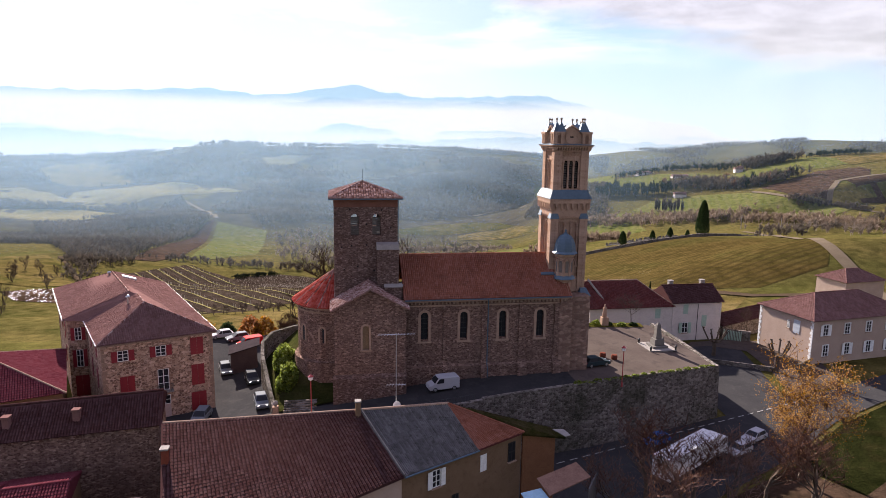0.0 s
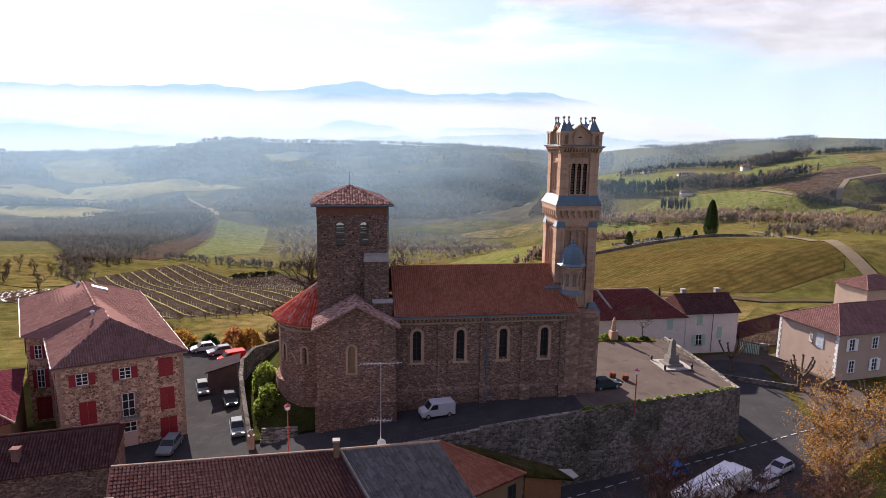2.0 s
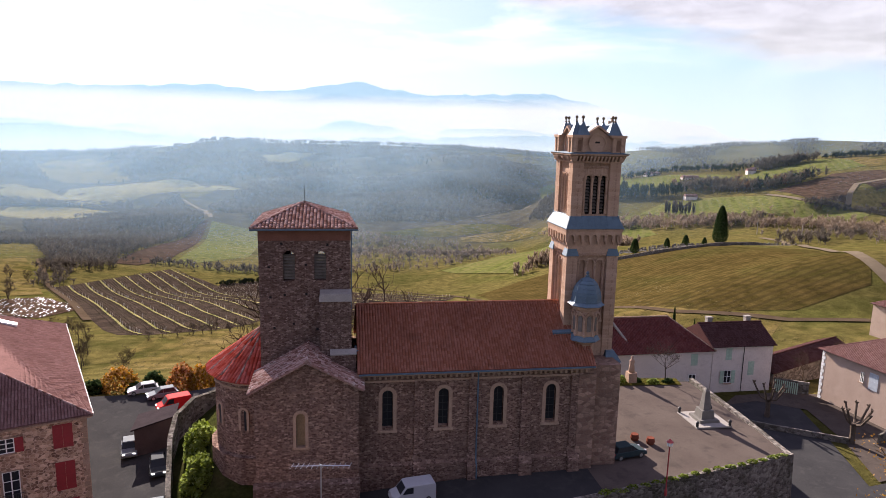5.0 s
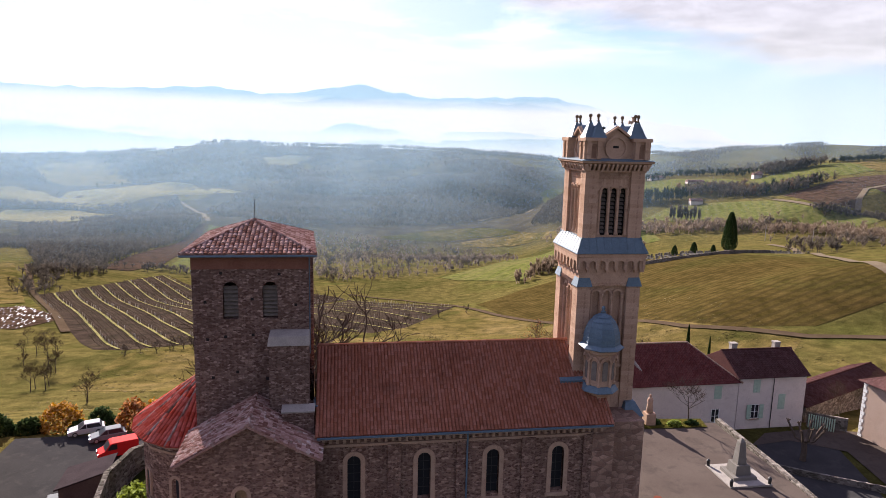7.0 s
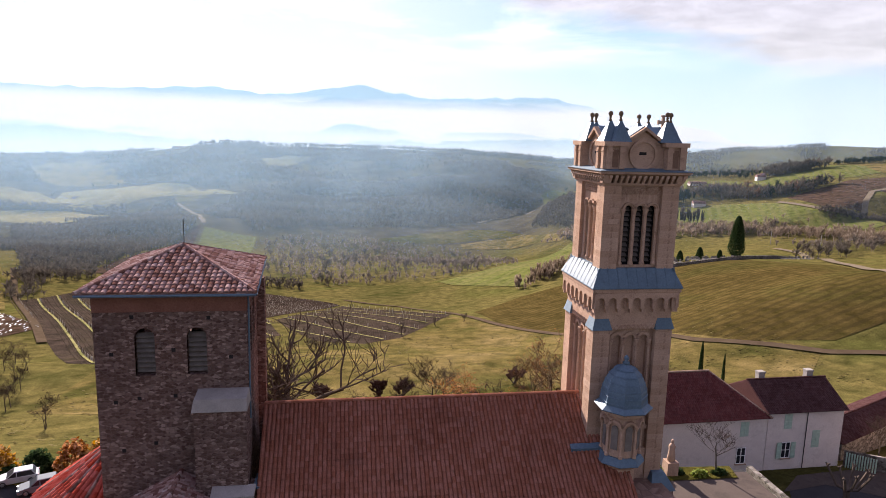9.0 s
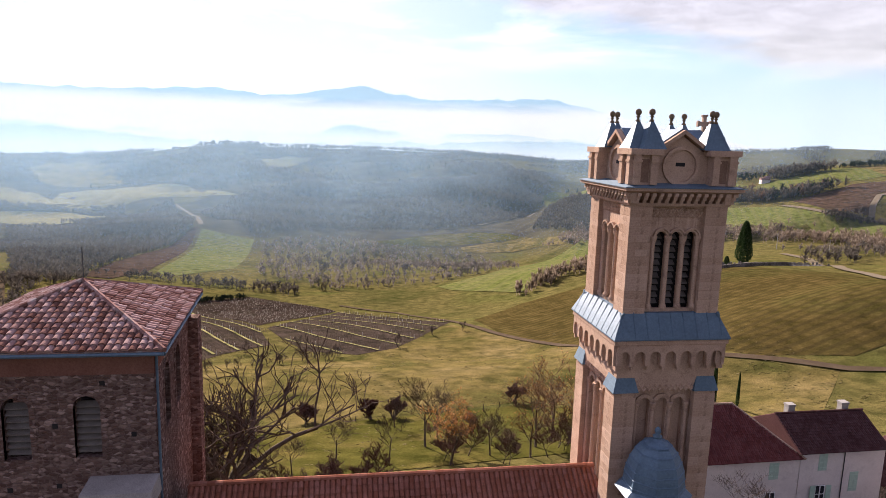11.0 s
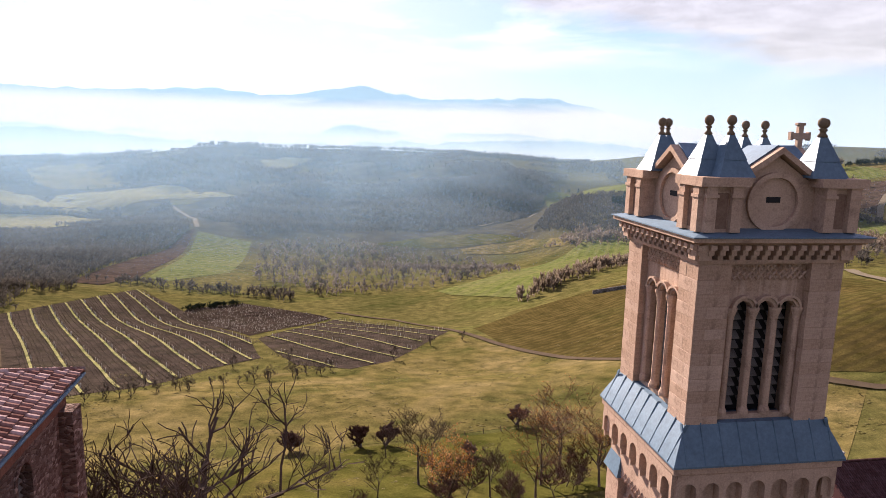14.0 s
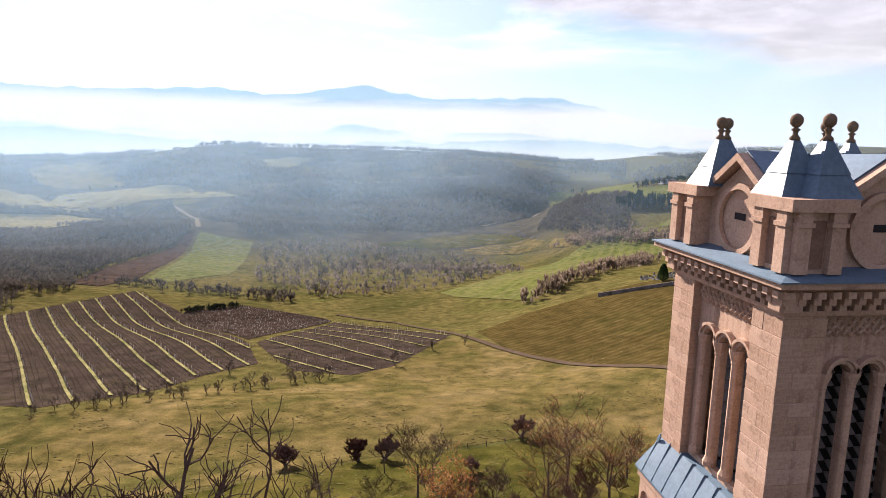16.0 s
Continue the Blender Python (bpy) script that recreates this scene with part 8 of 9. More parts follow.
window(G, 1.25, 3.3, 5.1, 0.85, hall, "red_paint", bars=2, surround="limestone")
window(G, 1.3, -0.6, 1.9, 0.85, hall, "red_paint", bars=2, surround="limestone")
window(G, 1.4, -4.9, -1.9, 1.7, hall, "red_paint", closed=True)
for u, z0, z1 in ((4, 3.3, 5.2), (9, 3.3, 5.2), (4, -0.8, 1.9), (9, -0.8, 1.9)):
    window(LE, u, z0, z1, 1.0, hall, "red_paint", closed=True)
for w_, z0, z1 in ((17, 3.0, 5.2), (23, 3.0, 5.2), (17, -0.6, 1.8)):
    window(lambda u, d, z: TH(-3.4 - 0.043 * (w_ - 14) + d, w_ - u, z), 0, z0, z1, 1.2, hall, "red_paint", closed=True)
for (u, w) in ((4.2, 9.5), (3.2, 28)):
    p = TH(u, w, 9.0)
    st = part("roof_vent", MB().lathe([(0.14, p.z - 0.5), (0.14, p.z + 0.6), (0.3, p.z + 0.65), (0.3, p.z + 0.8), (0.05, p.z + 1.0)], p.x, p.y, 10), M["steel"], hall)
# roof skylight
p0, p1, p2, p3 = TH(4.9, 25.6, 9.3), TH(6.9, 25.6, 8.55), TH(6.9, 26.8, 8.55), TH(4.9, 26.8, 9.3)
part("skylight", MB().hexa([p0, p1, p2, p3], [q + Vector((0, 0, 0.25)) for q in (p0, p1, p2, p3)]), M["white_paint"], hall, "pale roof skylight")

# neighbour with the deep red roof
red_tile = rough_mat("deep_red_tile", (0.095, 0.022, 0.03), (0.14, 0.037, 0.045), 0.5, 8, 0.8, 0.2, 0.02, island=0.12)
red_house, TR = rect_house("village_house", "rendered house with a smooth deep red tile roof", (-58.0, -11.6), 20.0, 16.0, 17, -5.2, 2.2, 5.6, M["plaster_ochre"], red_tile, hips=(False, True), axis="u")
p = TR(7.5, 4, 4.8)
ch = part("chimney", MB().box(p.x - 0.35, p.x + 0.35, p.y - 0.35, p.y + 0.35, 3.6, 6.6).box(p.x - 0.45, p.x + 0.45, p.y - 0.45, p.y + 0.45, 6.5, 6.7), M["brick"], red_house, "brick chimney with a pot")
part("chimney_pot", MB().lathe([(0.15, 6.7), (0.12, 7.3)], p.x, p.y, 8), M["brick"], ch)

# foreground houses
fa, TA = rect_house("terraced_house", "old stone house under a dark brown tile roof", (-47.2, -21.3), 9.5, 18.0, 8.6, -6, 3.0, 5.0, M["rubble_nave"], M["tile_dark"], hips=(False, False), axis="u", over=0.3, ridge_mat=M["tile_dark"])
for (u, z) in ((4.5, 3.6), (10.5, 3.4)):
    p = TA(u, 1.6, z)
    ch = part("chimney", MB().box(p.x - 0.3, p.x + 0.3, p.y - 0.3, p.y + 0.3, 2.8, 4.9).box(p.x - 0.38, p.x + 0.38, p.y - 0.38, p.y + 0.38, 4.8, 5.0), M["tile_brown"], fa, "small brick chimney")
def warped_tiles(mb, A, B, C, D, nu, nv, lift=0.05, seg=4):
    """Half-round tiles on a four-sided roof that need not be flat: A to B the eave, D to C the ridge."""
    A, B, C, D = (Vector(q) for q in (A, B, C, D))

    def at(u, v):
        return A.lerp(B, u).lerp(D.lerp(C, u), v)
    for j in range(nv):
        for i in range(nu):
            u0, u1, um = i / nu, (i + 1) / nu, (i + 0.5) / nu
            ju, jv, jz = RND.uniform(-0.05, 0.05) / nu, RND.uniform(-0.08, 0.08) / nv, RND.uniform(0, 0.02)
            rows = []
            for v, k, up in ((j / nv + jv, 1.0, 0.035), (min(1.0, (j + 1.12) / nv) + jv, 0.86, 0.0)):
                p, q, m_ = at(u0, v), at(u1, v), at(um + ju, v)
                half = (q - p) * 0.5 * k
                nrm = (q - p).cross(at(um, v + 0.01) - m_).normalized()
                for c in range(seg + 1):
                    w_ = math.pi * c / seg
                    rows.append(m_ - half * math.cos(w_) + nrm * (lift - 0.03 + up + jz + half.length * 0.8 * math.sin(w_)))
            n_ = seg + 1
            mb.add(rows, [(c, c + 1, n_ + c + 1, n_ + c) for c in range(seg)])
    return mb


def warped_slab(mb, A, B, C, D, n=10, drop=0.16):
    """The boarding under such a roof, with a closed edge."""
    A, B, C, D = (Vector(q) for q in (A, B, C, D))
    grid = [A.lerp(B, i / n).lerp(D.lerp(C, i / n), j / n) for j in range(n + 1) for i in range(n + 1)]
    k = n + 1
    mb.add(grid, [(j * k + i, j * k + i + 1, (j + 1) * k + i + 1, (j + 1) * k + i) for j in range(n) for i in range(n)])
    for P, Q in ((A, B), (B, C), (C, D), (D, A)):
        mb.add([P, Q, Q - Vector((0, 0, drop)), P - Vector((0, 0, drop))], [(0, 1, 2, 3)])
    return mb


RL, RM, RR = (-28.0, -22.2, 4.8), (-9.35, -21.5, 4.8), (-0.35, -21.0, 4.8)      # the common ridge
E0, E1, E2, E3 = (-24.0, -40.5, 1.2), (-5.7, -29.0, 1.4), (2.2, -24.8, 1.4), (7.8, -21.6, 1.4)      # the eaves along the lane


def terrace_wall(P, Q, z0, parent, mat, thick=0.4, inset_=0.35):
    d = Vector((Q[0] - P[0], Q[1] - P[1], 0)).normalized()
    nrm = Vector((-d.y, d.x, 0))
    p, q = Vector((*P[:2], 0)) + nrm * inset_, Vector((*Q[:2], 0)) + nrm * inset_
    low = [p, q, q + nrm * thick, p + nrm * thick]
    return part("wall", MB().hexa([v + Vector((0, 0, z0)) for v in low], [v + Vector((0, 0, P[2] + 0.02)) for v in low[:1]] + [low[1] + Vector((0, 0, Q[2] + 0.02)), low[2] + Vector((0, 0, Q[2] + 0.02)), low[3] + Vector((0, 0, P[2] + 0.02))]), mat, parent)


def wall_frame(P, Q, inset_=0.35):
    d = Vector((Q[0] - P[0], Q[1] - P[1], 0)).normalized()
    nrm = Vector((-d.y, d.x, 0))
    o = Vector((*P[:2], 0)) + nrm * inset_
    return lambda u, dep, z: o + d * u + nrm * dep + Vector((0, 0, z))


fb = thing("long_house", "long stone house under a broad dark brown tile roof", "house", at=(-18, -29, -6))
roof = part("roof", warped_slab(MB(), E0, E1, RM, RL), M["tile_dark"], fb, "broad roof of dark brown clay tiles")
part("tiles", warped_tiles(MB(), E0, E1, RM, RL, 62, 40), M["tile_dark"], roof, kind="stuff")
part("back_slope", warped_slab(MB(), (-9.3, -14.2, 0.4), (-28.2, -14.6, 0.4), RL, RM), M["tile_dark"], roof)
mb = MB()
hip_line(mb, RL, RM, 0.14, 0.42)
part("ridge_tiles", mb, M["limestone"], roof, "pale mortared ridge tiles")
part("verge", MB().tube([RL, E0], 0.13, 5), M["tile_dark"], roof)
part("flashing", MB().tube([Vector(RM) + Vector((0, 0, 0.12)), Vector(E1) + Vector((0, 0, 0.12))], 0.16, 5), M["fibre"], roof, "grey sheet flashing between two roofs")
terrace_wall(E0, E1, -7, fb, M["plaster_pink"])
part("wall", MB().hexa([(-27.6, -22.4, -7), (-23.7, -40.2, -7), (-23.3, -40.1, -7), (-27.2, -22.3, -7)], [(-27.6, -22.4, 4.6), (-23.7, -40.2, 1.1), (-23.3, -40.1, 1.1), (-27.2, -22.3, 4.6)]), M["rubble_mairie"], fb)
part("wall", MB().box(-28, -9.3, -14.9, -14.5, -7, 0.3), M["rubble_mairie"], fb)
ch = part("chimney", MB().box(-26.75, -26.2, -28.3, -27.7, 2.6, 5.0), M["brick"], fb, "small red brick chimney")
part("cap", MB().box(-26.85, -26.1, -28.4, -27.6, 5.0, 5.16), M["concrete"], ch, "pale chimney cap")
fc = thing("barn", "brown rendered house under a mottled grey corrugated roof", "house", at=(-3, -25, -6))
roof = part("roof", warped_slab(MB(), E1, E2, RR, RM), M["fibre"], fc, "mottled grey fibre-cement roof")
part("corrugated_sheet", warped_tiles(MB(), E1, E2, RR, RM, 44, 7, 0.03), M["fibre"], roof, kind="stuff")
part("back_slope", warped_slab(MB(), (-0.3, -13.8, 0.4), (-9.3, -14.2, 0.4), RM, RR), M["fibre"], roof)
mb = MB()
hip_line(mb, RM, RR, 0.14, 0.6)
part("ridge_tiles", mb, M["limestone"], roof)
terrace_wall(E1, E2, -7, fc, M["plaster_ochre"])
part("gutter", MB().tube([Vector(E1) + Vector((0.1, -0.12, -0.05)), Vector(E2) + Vector((0.1, -0.12, -0.05))], 0.08, 6), M["zinc"], fc)
WF1 = wall_frame(E1, E2)
window(WF1, 3.9, -1.05, 0.75, 1.0, fc, "white_paint", bars=2)
window(WF1, 6.3, -3.8, -2.6, 0.8, fc, frame_mat="iron", sill=False)
fd = thing("gabled_annexe", "ochre rendered annexe under a red tile roof", "house", at=(3, -22, -6))
roof = part("roof", warped_slab(MB(), E2, E3, RR, RR), M["tile_wine"], fd, "red clay tile roof")
part("tiles", warped_tiles(MB(), E2, E3, (-0.25, -21.0, 4.8), (-0.4, -21.02, 4.8), 24, 13), M["tile_red"], roof, kind="stuff")
mb = MB()
hip_line(mb, E3, RR, 0.14, 0.42)
hip_line(mb, E2, RR, 0.1, 0.42)
part("hip_tiles", mb, M["tile_red"], roof)
terrace_wall(E2, E3, -7, fd, M["plaster_ochre"])
WF2 = wall_frame(E2, E3)
window(WF2, 1.0, -1.35, 0.45, 0.85, fd, "white_paint", closed=True)
window(WF2, 5.0, -1.5, 0.6, 1.0, fd, frame_mat="iron", sill=True)
shed = thing("mossy_shed", "ochre shed with a mossy flat roof", "shed", at=(8, -20, -6))
moss = [(7.7, -21.75, 1.3), (12.3, -22.0, 0.75), (12.6, -20.6, 0.85), (3.4, -18.2, 2.75), (1.2, -20.3, 4.1)]
part("roof", MB().prism(moss, (0, 0, -0.2)), ground_mat("roof_moss", (0.018, 0.02, 0.006), (0.032, 0.03, 0.01), (0.045, 0.036, 0.02), 0.6), shed, "dark yellow-green mossy roof", recalc=True)
part("edge_plate", MB().prism([(12.3, -22.02, 0.8), (13.0, -21.6, 0.72), (12.6, -20.5, 0.9), (11.3, -20.6, 1.05)], (0, 0, 0.06)), M["concrete"], shed, "pale concrete edge", recalc=True)
terrace_wall(E3, (11.4, -21.5, 0.9), -7, shed, rough_mat("orange_render", (0.16, 0.075, 0.04), (0.22, 0.11, 0.06), 0.8, 14, 0.9, 0.2, stain=(0.09, 0.05, 0.035)), inset_=0.2)
# low red roofs and yard at the left front
for o, L, W, z0, zr in (((-46.5, -32.5), 6.5, 8.5, 0.2, 1.8), ((-40.2, -31.0), 5.6, 9.5, -0.4, 1.2)):
    ob, _ = rect_house("outhouse", "low outhouse under a dark red tile roof", o, 9.5, L, W, -6, z0, zr, M["plaster_ochre"], red_tile, hips=(False, False), over=0.2, ridge_mat=red_tile)
mb = MB().box(-34.0, -29.4, -26.2, -25.7, -6, -0.6)
single("yard_wall", mb, M["rubble_mairie"], "old patched stone yard wall", "wall", kind="structure")
# small yard roofs at the right front
yard = thing("lean_to", "small yard lean-to with blue and rusty sheets", "shed", at=(11, -27, -6))
part("sheet_roof", MB().hexa([(8.0, -29.8, -1.2), (13.2, -27.0, -1.2), (12.4, -25.0, -0.6), (7.4, -27.6, -0.6)], [(8.0, -29.8, -1.1), (13.2, -27.0, -1.1), (12.4, -25.0, -0.5), (7.4, -27.6, -0.5)]), rough_mat("rusty_sheet", (0.14, 0.08, 0.06), (0.25, 0.15, 0.11), 1, 8, 0.8, 0.3), yard)
part("blue_sheet", MB().hexa([(5.8, -30.5, -1.5), (8.0, -29.9, -1.5), (7.6, -28.4, -1.2), (5.4, -29.0, -1.2)], [(5.8, -30.5, -1.4), (8.0, -29.9, -1.4), (7.6, -28.4, -1.1), (5.4, -29.0, -1.1)]), plain("blue_sheet", (0.25, 0.42, 0.52), 0.5), yard)
part("fence_sheet", MB().hexa([(12.6, -28.0, -6), (14.6, -25.0, -6), (14.7, -25.1, -6), (12.7, -28.1, -6)], [(12.6, -28.0, -1.8), (14.6, -25.0, -1.8), (14.7, -25.1, -1.8), (12.7, -28.1, -1.8)]), M["fibre"], yard)

# white house behind the forecourt
wh, TWh = rect_house("white_house", "off-white rendered house with pale green shutters and a dark roof", (56.6, 36.6), 1.0, 11.0, 9, -9.2, -0.9, 1.9, M["plaster_white"], M["tile_dark"], hips=(False, False), over=0.45, ridge_mat=M["tile_dark"])
W_ = front(TWh)
for u, z0, z1 in ((2.9, -3.2, -1.2), (7.2, -6.0, -3.6)):
    window(W_, u, z0, z1, 1.1, wh, "green_paint", closed=True)
window(W_, 2.9, -7.2, -5.0, 1.3, wh, "green_paint", bars=1)
part("downpipe", MB().tube([W_(5.6, -0.1, -1.1), W_(5.6, -0.1, -8.8)], 0.06, 6), M["iron"], wh)
for u in (2.0, 9.3):
    p = TWh(u, 5.2, 1.6)
    part("chimney", MB().box(p.x - 0.45, p.x + 0.45, p.y - 0.4, p.y + 0.4, 0.6, 2.7).box(p.x - 0.52, p.x + 0.52, p.y - 0.46, p.y + 0.46, 2.6, 2.8), M["concrete"], wh)
rb, TRb = rect_house("red_roofed_house", "old house under a dark red tile roof", (38.5, 36.2), 1.2, 18, 11, -9.2, -1.5, 3.0, M["plaster_white"], M["tile_wine"], hips=(False, True), over=0.4, ridge_mat=M["limestone"])
window(front(TRb), 14.8, -3.9, -1.9, 1.2, rb, "green_paint", closed=True)
window(front(TRb), 14.6, -7.6, -5.4, 1.3, rb, bars=1)
part("smoke_pipe", MB().tube([TRb(4.2, 1.0, -1.0), TRb(1.2, 4.6, 3.6)], 0.22, 7), M["concrete"], rb, "pale leaning flue pipe")
lb, _ = rect_house("low_barn", "long low barn with a dark brown roof", (69.5, 38.5), 24.0, 26, 6, -9.5, -6.6, -5.0, M["rubble_wall"], M["tile_dark"], hips=(False, False), over=0.4, ridge_mat=M["tile_dark"])
# right house
rh, TRh = rect_house("roadside_house", "large pinkish rendered house with a brown hipped roof", (75.2, 19.6), 8.0, 24, 13.0, -9.2, -0.4, 3.1, M["plaster_pink"], M["tile_brown"], hips=(True, True), over=0.5, ridge_mat=M["tile_brown"])
Rf = front(TRh)
for u in (3.0, 8.2, 13.5, 18.5):
    window(Rf, u, -3.4, -1.3, 1.2, rh, "white_paint" if u < 4 else None, bars=2, surround="white_paint")
    window(Rf, u + 0.4, -7.4, -5.2, 1.2, rh, "white_paint" if u > 4 else None, bars=2, surround="white_paint")
Lr = left_end(TRh, 13.0)
window(Lr, 9.3, -3.8, -1.2, 1.5, rh, "grey_paint", closed=True)
window(Lr, 7.4, -3.2, -1.6, 0.6, rh, bars=1)
for u in (0.0, 12.6):
    mb = MB()
    for k in range(16):
        z = -9.2 + 0.56 * k
        a = 0.6 if k % 2 else 0.38
        e0, e1 = (u - 0.02, u + a) if u < 1 else (u + 0.4 - a, u + 0.42)
        mb.hexa([Lr(e0, -0.03, z), Lr(e1, -0.03, z), Lr(e1, 0.1, z), Lr(e0, 0.1, z)], [Lr(e0, -0.03, z + 0.5), Lr(e1, -0.03, z + 0.5), Lr(e1, 0.1, z + 0.5), Lr(e0, 0.1, z + 0.5)])
    part("quoin_edge", mb, M["white_paint"], rh, kind="stuff")
ob, _ = rect_house("village_house", "small house with a brown tile roof behind the road", (117, 60), 8.0, 13, 9, -9, -3.2, -0.6, M["plaster_pink"], M["tile_brown"], over=0.4, ridge_mat=M["tile_brown"])
# garden walls
for name_, pts, top in (("garden_wall", [(68.2, 36.5), (72.5, 33.5)], 2.2), ("garden_wall", [(47, 30), (58, 22), (66, 17)], 0.9), ("roadside_wall", [(70, 16), (74.5, 18.5)], 1.6)):
    mb = MB()
    for (x0, y0), (x1, y1) in zip(pts, pts[1:]):
        z0, z1 = ground_at(x0, y0), ground_at(x1, y1)
        d = Vector((x1 - x0, y1 - y0)).normalized()
        ox, oy = -d.y * 0.3, d.x * 0.3
        mb.hexa([(x0, y0, z0 - 1), (x1, y1, z1 - 1), (x1 + ox, y1 + oy, z1 - 1), (x0 + ox, y0 + oy, z0 - 1)], [(x0, y0, z0 + top), (x1, y1, z1 + top), (x1 + ox, y1 + oy, z1 + top), (x0 + ox, y0 + oy, z0 + top)])
    single(name_, mb, M["rubble_wall"], "low stone garden wall", "wall", kind="structure")
gate = thing("garden_gate", "pale green painted garden gate", "gate", at=(69, 35, -9))
for k in range(12):
    x, y = 68.0 + 0.22 * k, 35.9 - 0.2 * k
    part("board", MB().box(x, x + 0.18, y, y + 0.06, -9, -6.6), M["green_paint"], gate)

# lower road
drape("road", [(-6, -22), (14, -24), (30, -21), (46, -13), (62, -3), (76, 3), (100, 9), (130, 16), (130, 25), (96, 17), (70, 8), (60, 6.5), (64, 18), (68, 31), (64, 35), (57, 32), (51, 22), (47.5, 10), (46.5, 1), (30, -3.6), (14, -7.6), (-6, -10.5)], M["asphalt"], "grey asphalt road and parking below the retaining wall", 0.1, category="road")
mb = MB()
for k in range(26):
    x, y = 14 + 2.0 * k, -10.4 + 0.62 * k
    z = ground_at(x, y) + 0.17
    mb.hexa([(x, y, z), (x + 1.2, y + 0.37, z), (x + 1.2, y + 0.52, z), (x, y + 0.15, z)], [(x, y, z + 0.01), (x + 1.2, y + 0.37, z + 0.01), (x + 1.2, y + 0.52, z + 0.01), (x, y + 0.15, z + 0.01)])
single("road_marking", mb, plain("worn_road_paint", (0.3, 0.29, 0.28), 0.8), "worn white road markings", "marking", kind="stuff")
drape("lane", [(55.5, 31), (60, 34.5), (68, 35), (76, 33), (78, 20), (74.5, 9.5), (62, 7.2), (66, 18), (68, 28), (62, 32)], M["lane"], "brown worn lane between the houses", 0.15, category="lane")
drape("roadside_lawn", [(47, -13.5), (62, -4), (76, 2), (110, 10), (110, 2), (70, -12), (50, -22)], M["lawn_road"], "roadside lawn, its green darkened for shade", 0.1, 5)
drape("bare_ground", [(30, -22), (46, -14.5), (50, -22), (70, -12), (110, 2), (110, -40), (20, -46), (12, -25)], M["soil"], "dark bare earth below the roadside trees", 0.12, 5)

# ---- lawn beside the apse, with its wall and steps ----
lawn_ring = [(-19.4, -2.2), (-20.6, 3), (-22.0, 10), (-22.4, 14.5), (-21.2, 18.3), (-18, 21.2), (-12, 22.5), (-8, 22), (-8, 2), (-11.9, -2.2)]


def lawn_z(x, y):
    return street_z(x) + 0.25 + 4.4 * smooth(-1.5, 9, y) * smooth(-24, -15, x) + 1.3 * smooth(2, 16, y) * (1 - smooth(-24, -15, x))


bm = bmesh.new()
bm.faces.new([bm.verts.new((x, y, 0)) for x, y in lawn_ring])
for axis in (0, 1):
    for k in range(1, 26):
        c = (-24 + 0.7 * k) if axis == 0 else (-2.2 + 1.0 * k)
        bmesh.ops.bisect_plane(bm, geom=bm.verts[:] + bm.edges[:] + bm.faces[:], plane_co=(c, 0, 0) if axis == 0 else (0, c, 0), plane_no=(1, 0, 0) if axis == 0 else (0, 1, 0))
for v in bm.verts:
    v.co.z = lawn_z(v.co.x, v.co.y)
bmesh.ops.recalc_face_normals(bm, faces=bm.faces)
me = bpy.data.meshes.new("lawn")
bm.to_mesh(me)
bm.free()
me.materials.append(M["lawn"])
tagged(new("lawn", me), "green lawn beside the apse with shade put into its colour", "lawn", kind="structure")
mb = MB()
wl = [(-19.5, -3.2, -2.2), (-20.8, 3, -1.0), (-22.2, 10, 0.4), (-22.6, 14.5, 1.0), (-21.5, 18.5, 1.3), (-18, 21.5, 1.4), (-12, 23, 1.4), (-8, 23, 1.4)]
for (x0, y0, z0), (x1, y1, z1) in zip(wl, wl[1:]):
    d = Vector((x1 - x0, y1 - y0)).normalized()
    ox, oy = d.y * 0.25, -d.x * 0.25
    mb.hexa([(x0 + ox, y0 + oy, -7), (x1 + ox, y1 + oy, -7), (x1 - ox, y1 - oy, -7), (x0 - ox, y0 - oy, -7)][::-1], [(x0 + ox, y0 + oy, z0), (x1 + ox, y1 + oy, z1), (x1 - ox, y1 - oy, z1), (x0 - ox, y0 - oy, z0)][::-1])
single("lawn_wall", mb, M["rubble_wall"], "curved stone wall round the church lawn", "wall", kind="structure", recalc=True)
pil = thing("gate_pillar", "stone gate pillar with a pale ball top", "pillar", at=(-19.3, -3.5, -4))
part("shaft", MB().box(-19.65, -18.95, -3.85, -3.15, -4.2, -1.9), M["limestone"], pil)
part("ball", MB().lathe([(0.1, -1.9), (0.3, -1.7), (0.34, -1.5), (0.25, -1.25), (0.05, -1.15)], -19.3, -3.5, 12), M["concrete"], pil, smooth=True)
for k in range(6):
    z = street_z(-16.5)
    single("stone_step", MB().box(-18.4, -14.2, -3.2 + 0.38 * k, -2.8 + 0.38 * k, z - 0.6, z + 0.05 + 0.16 * k), M["rubble_wall"], "worn stone step up to the lawn", "step", "steps to the lawn", bevel=0.02)


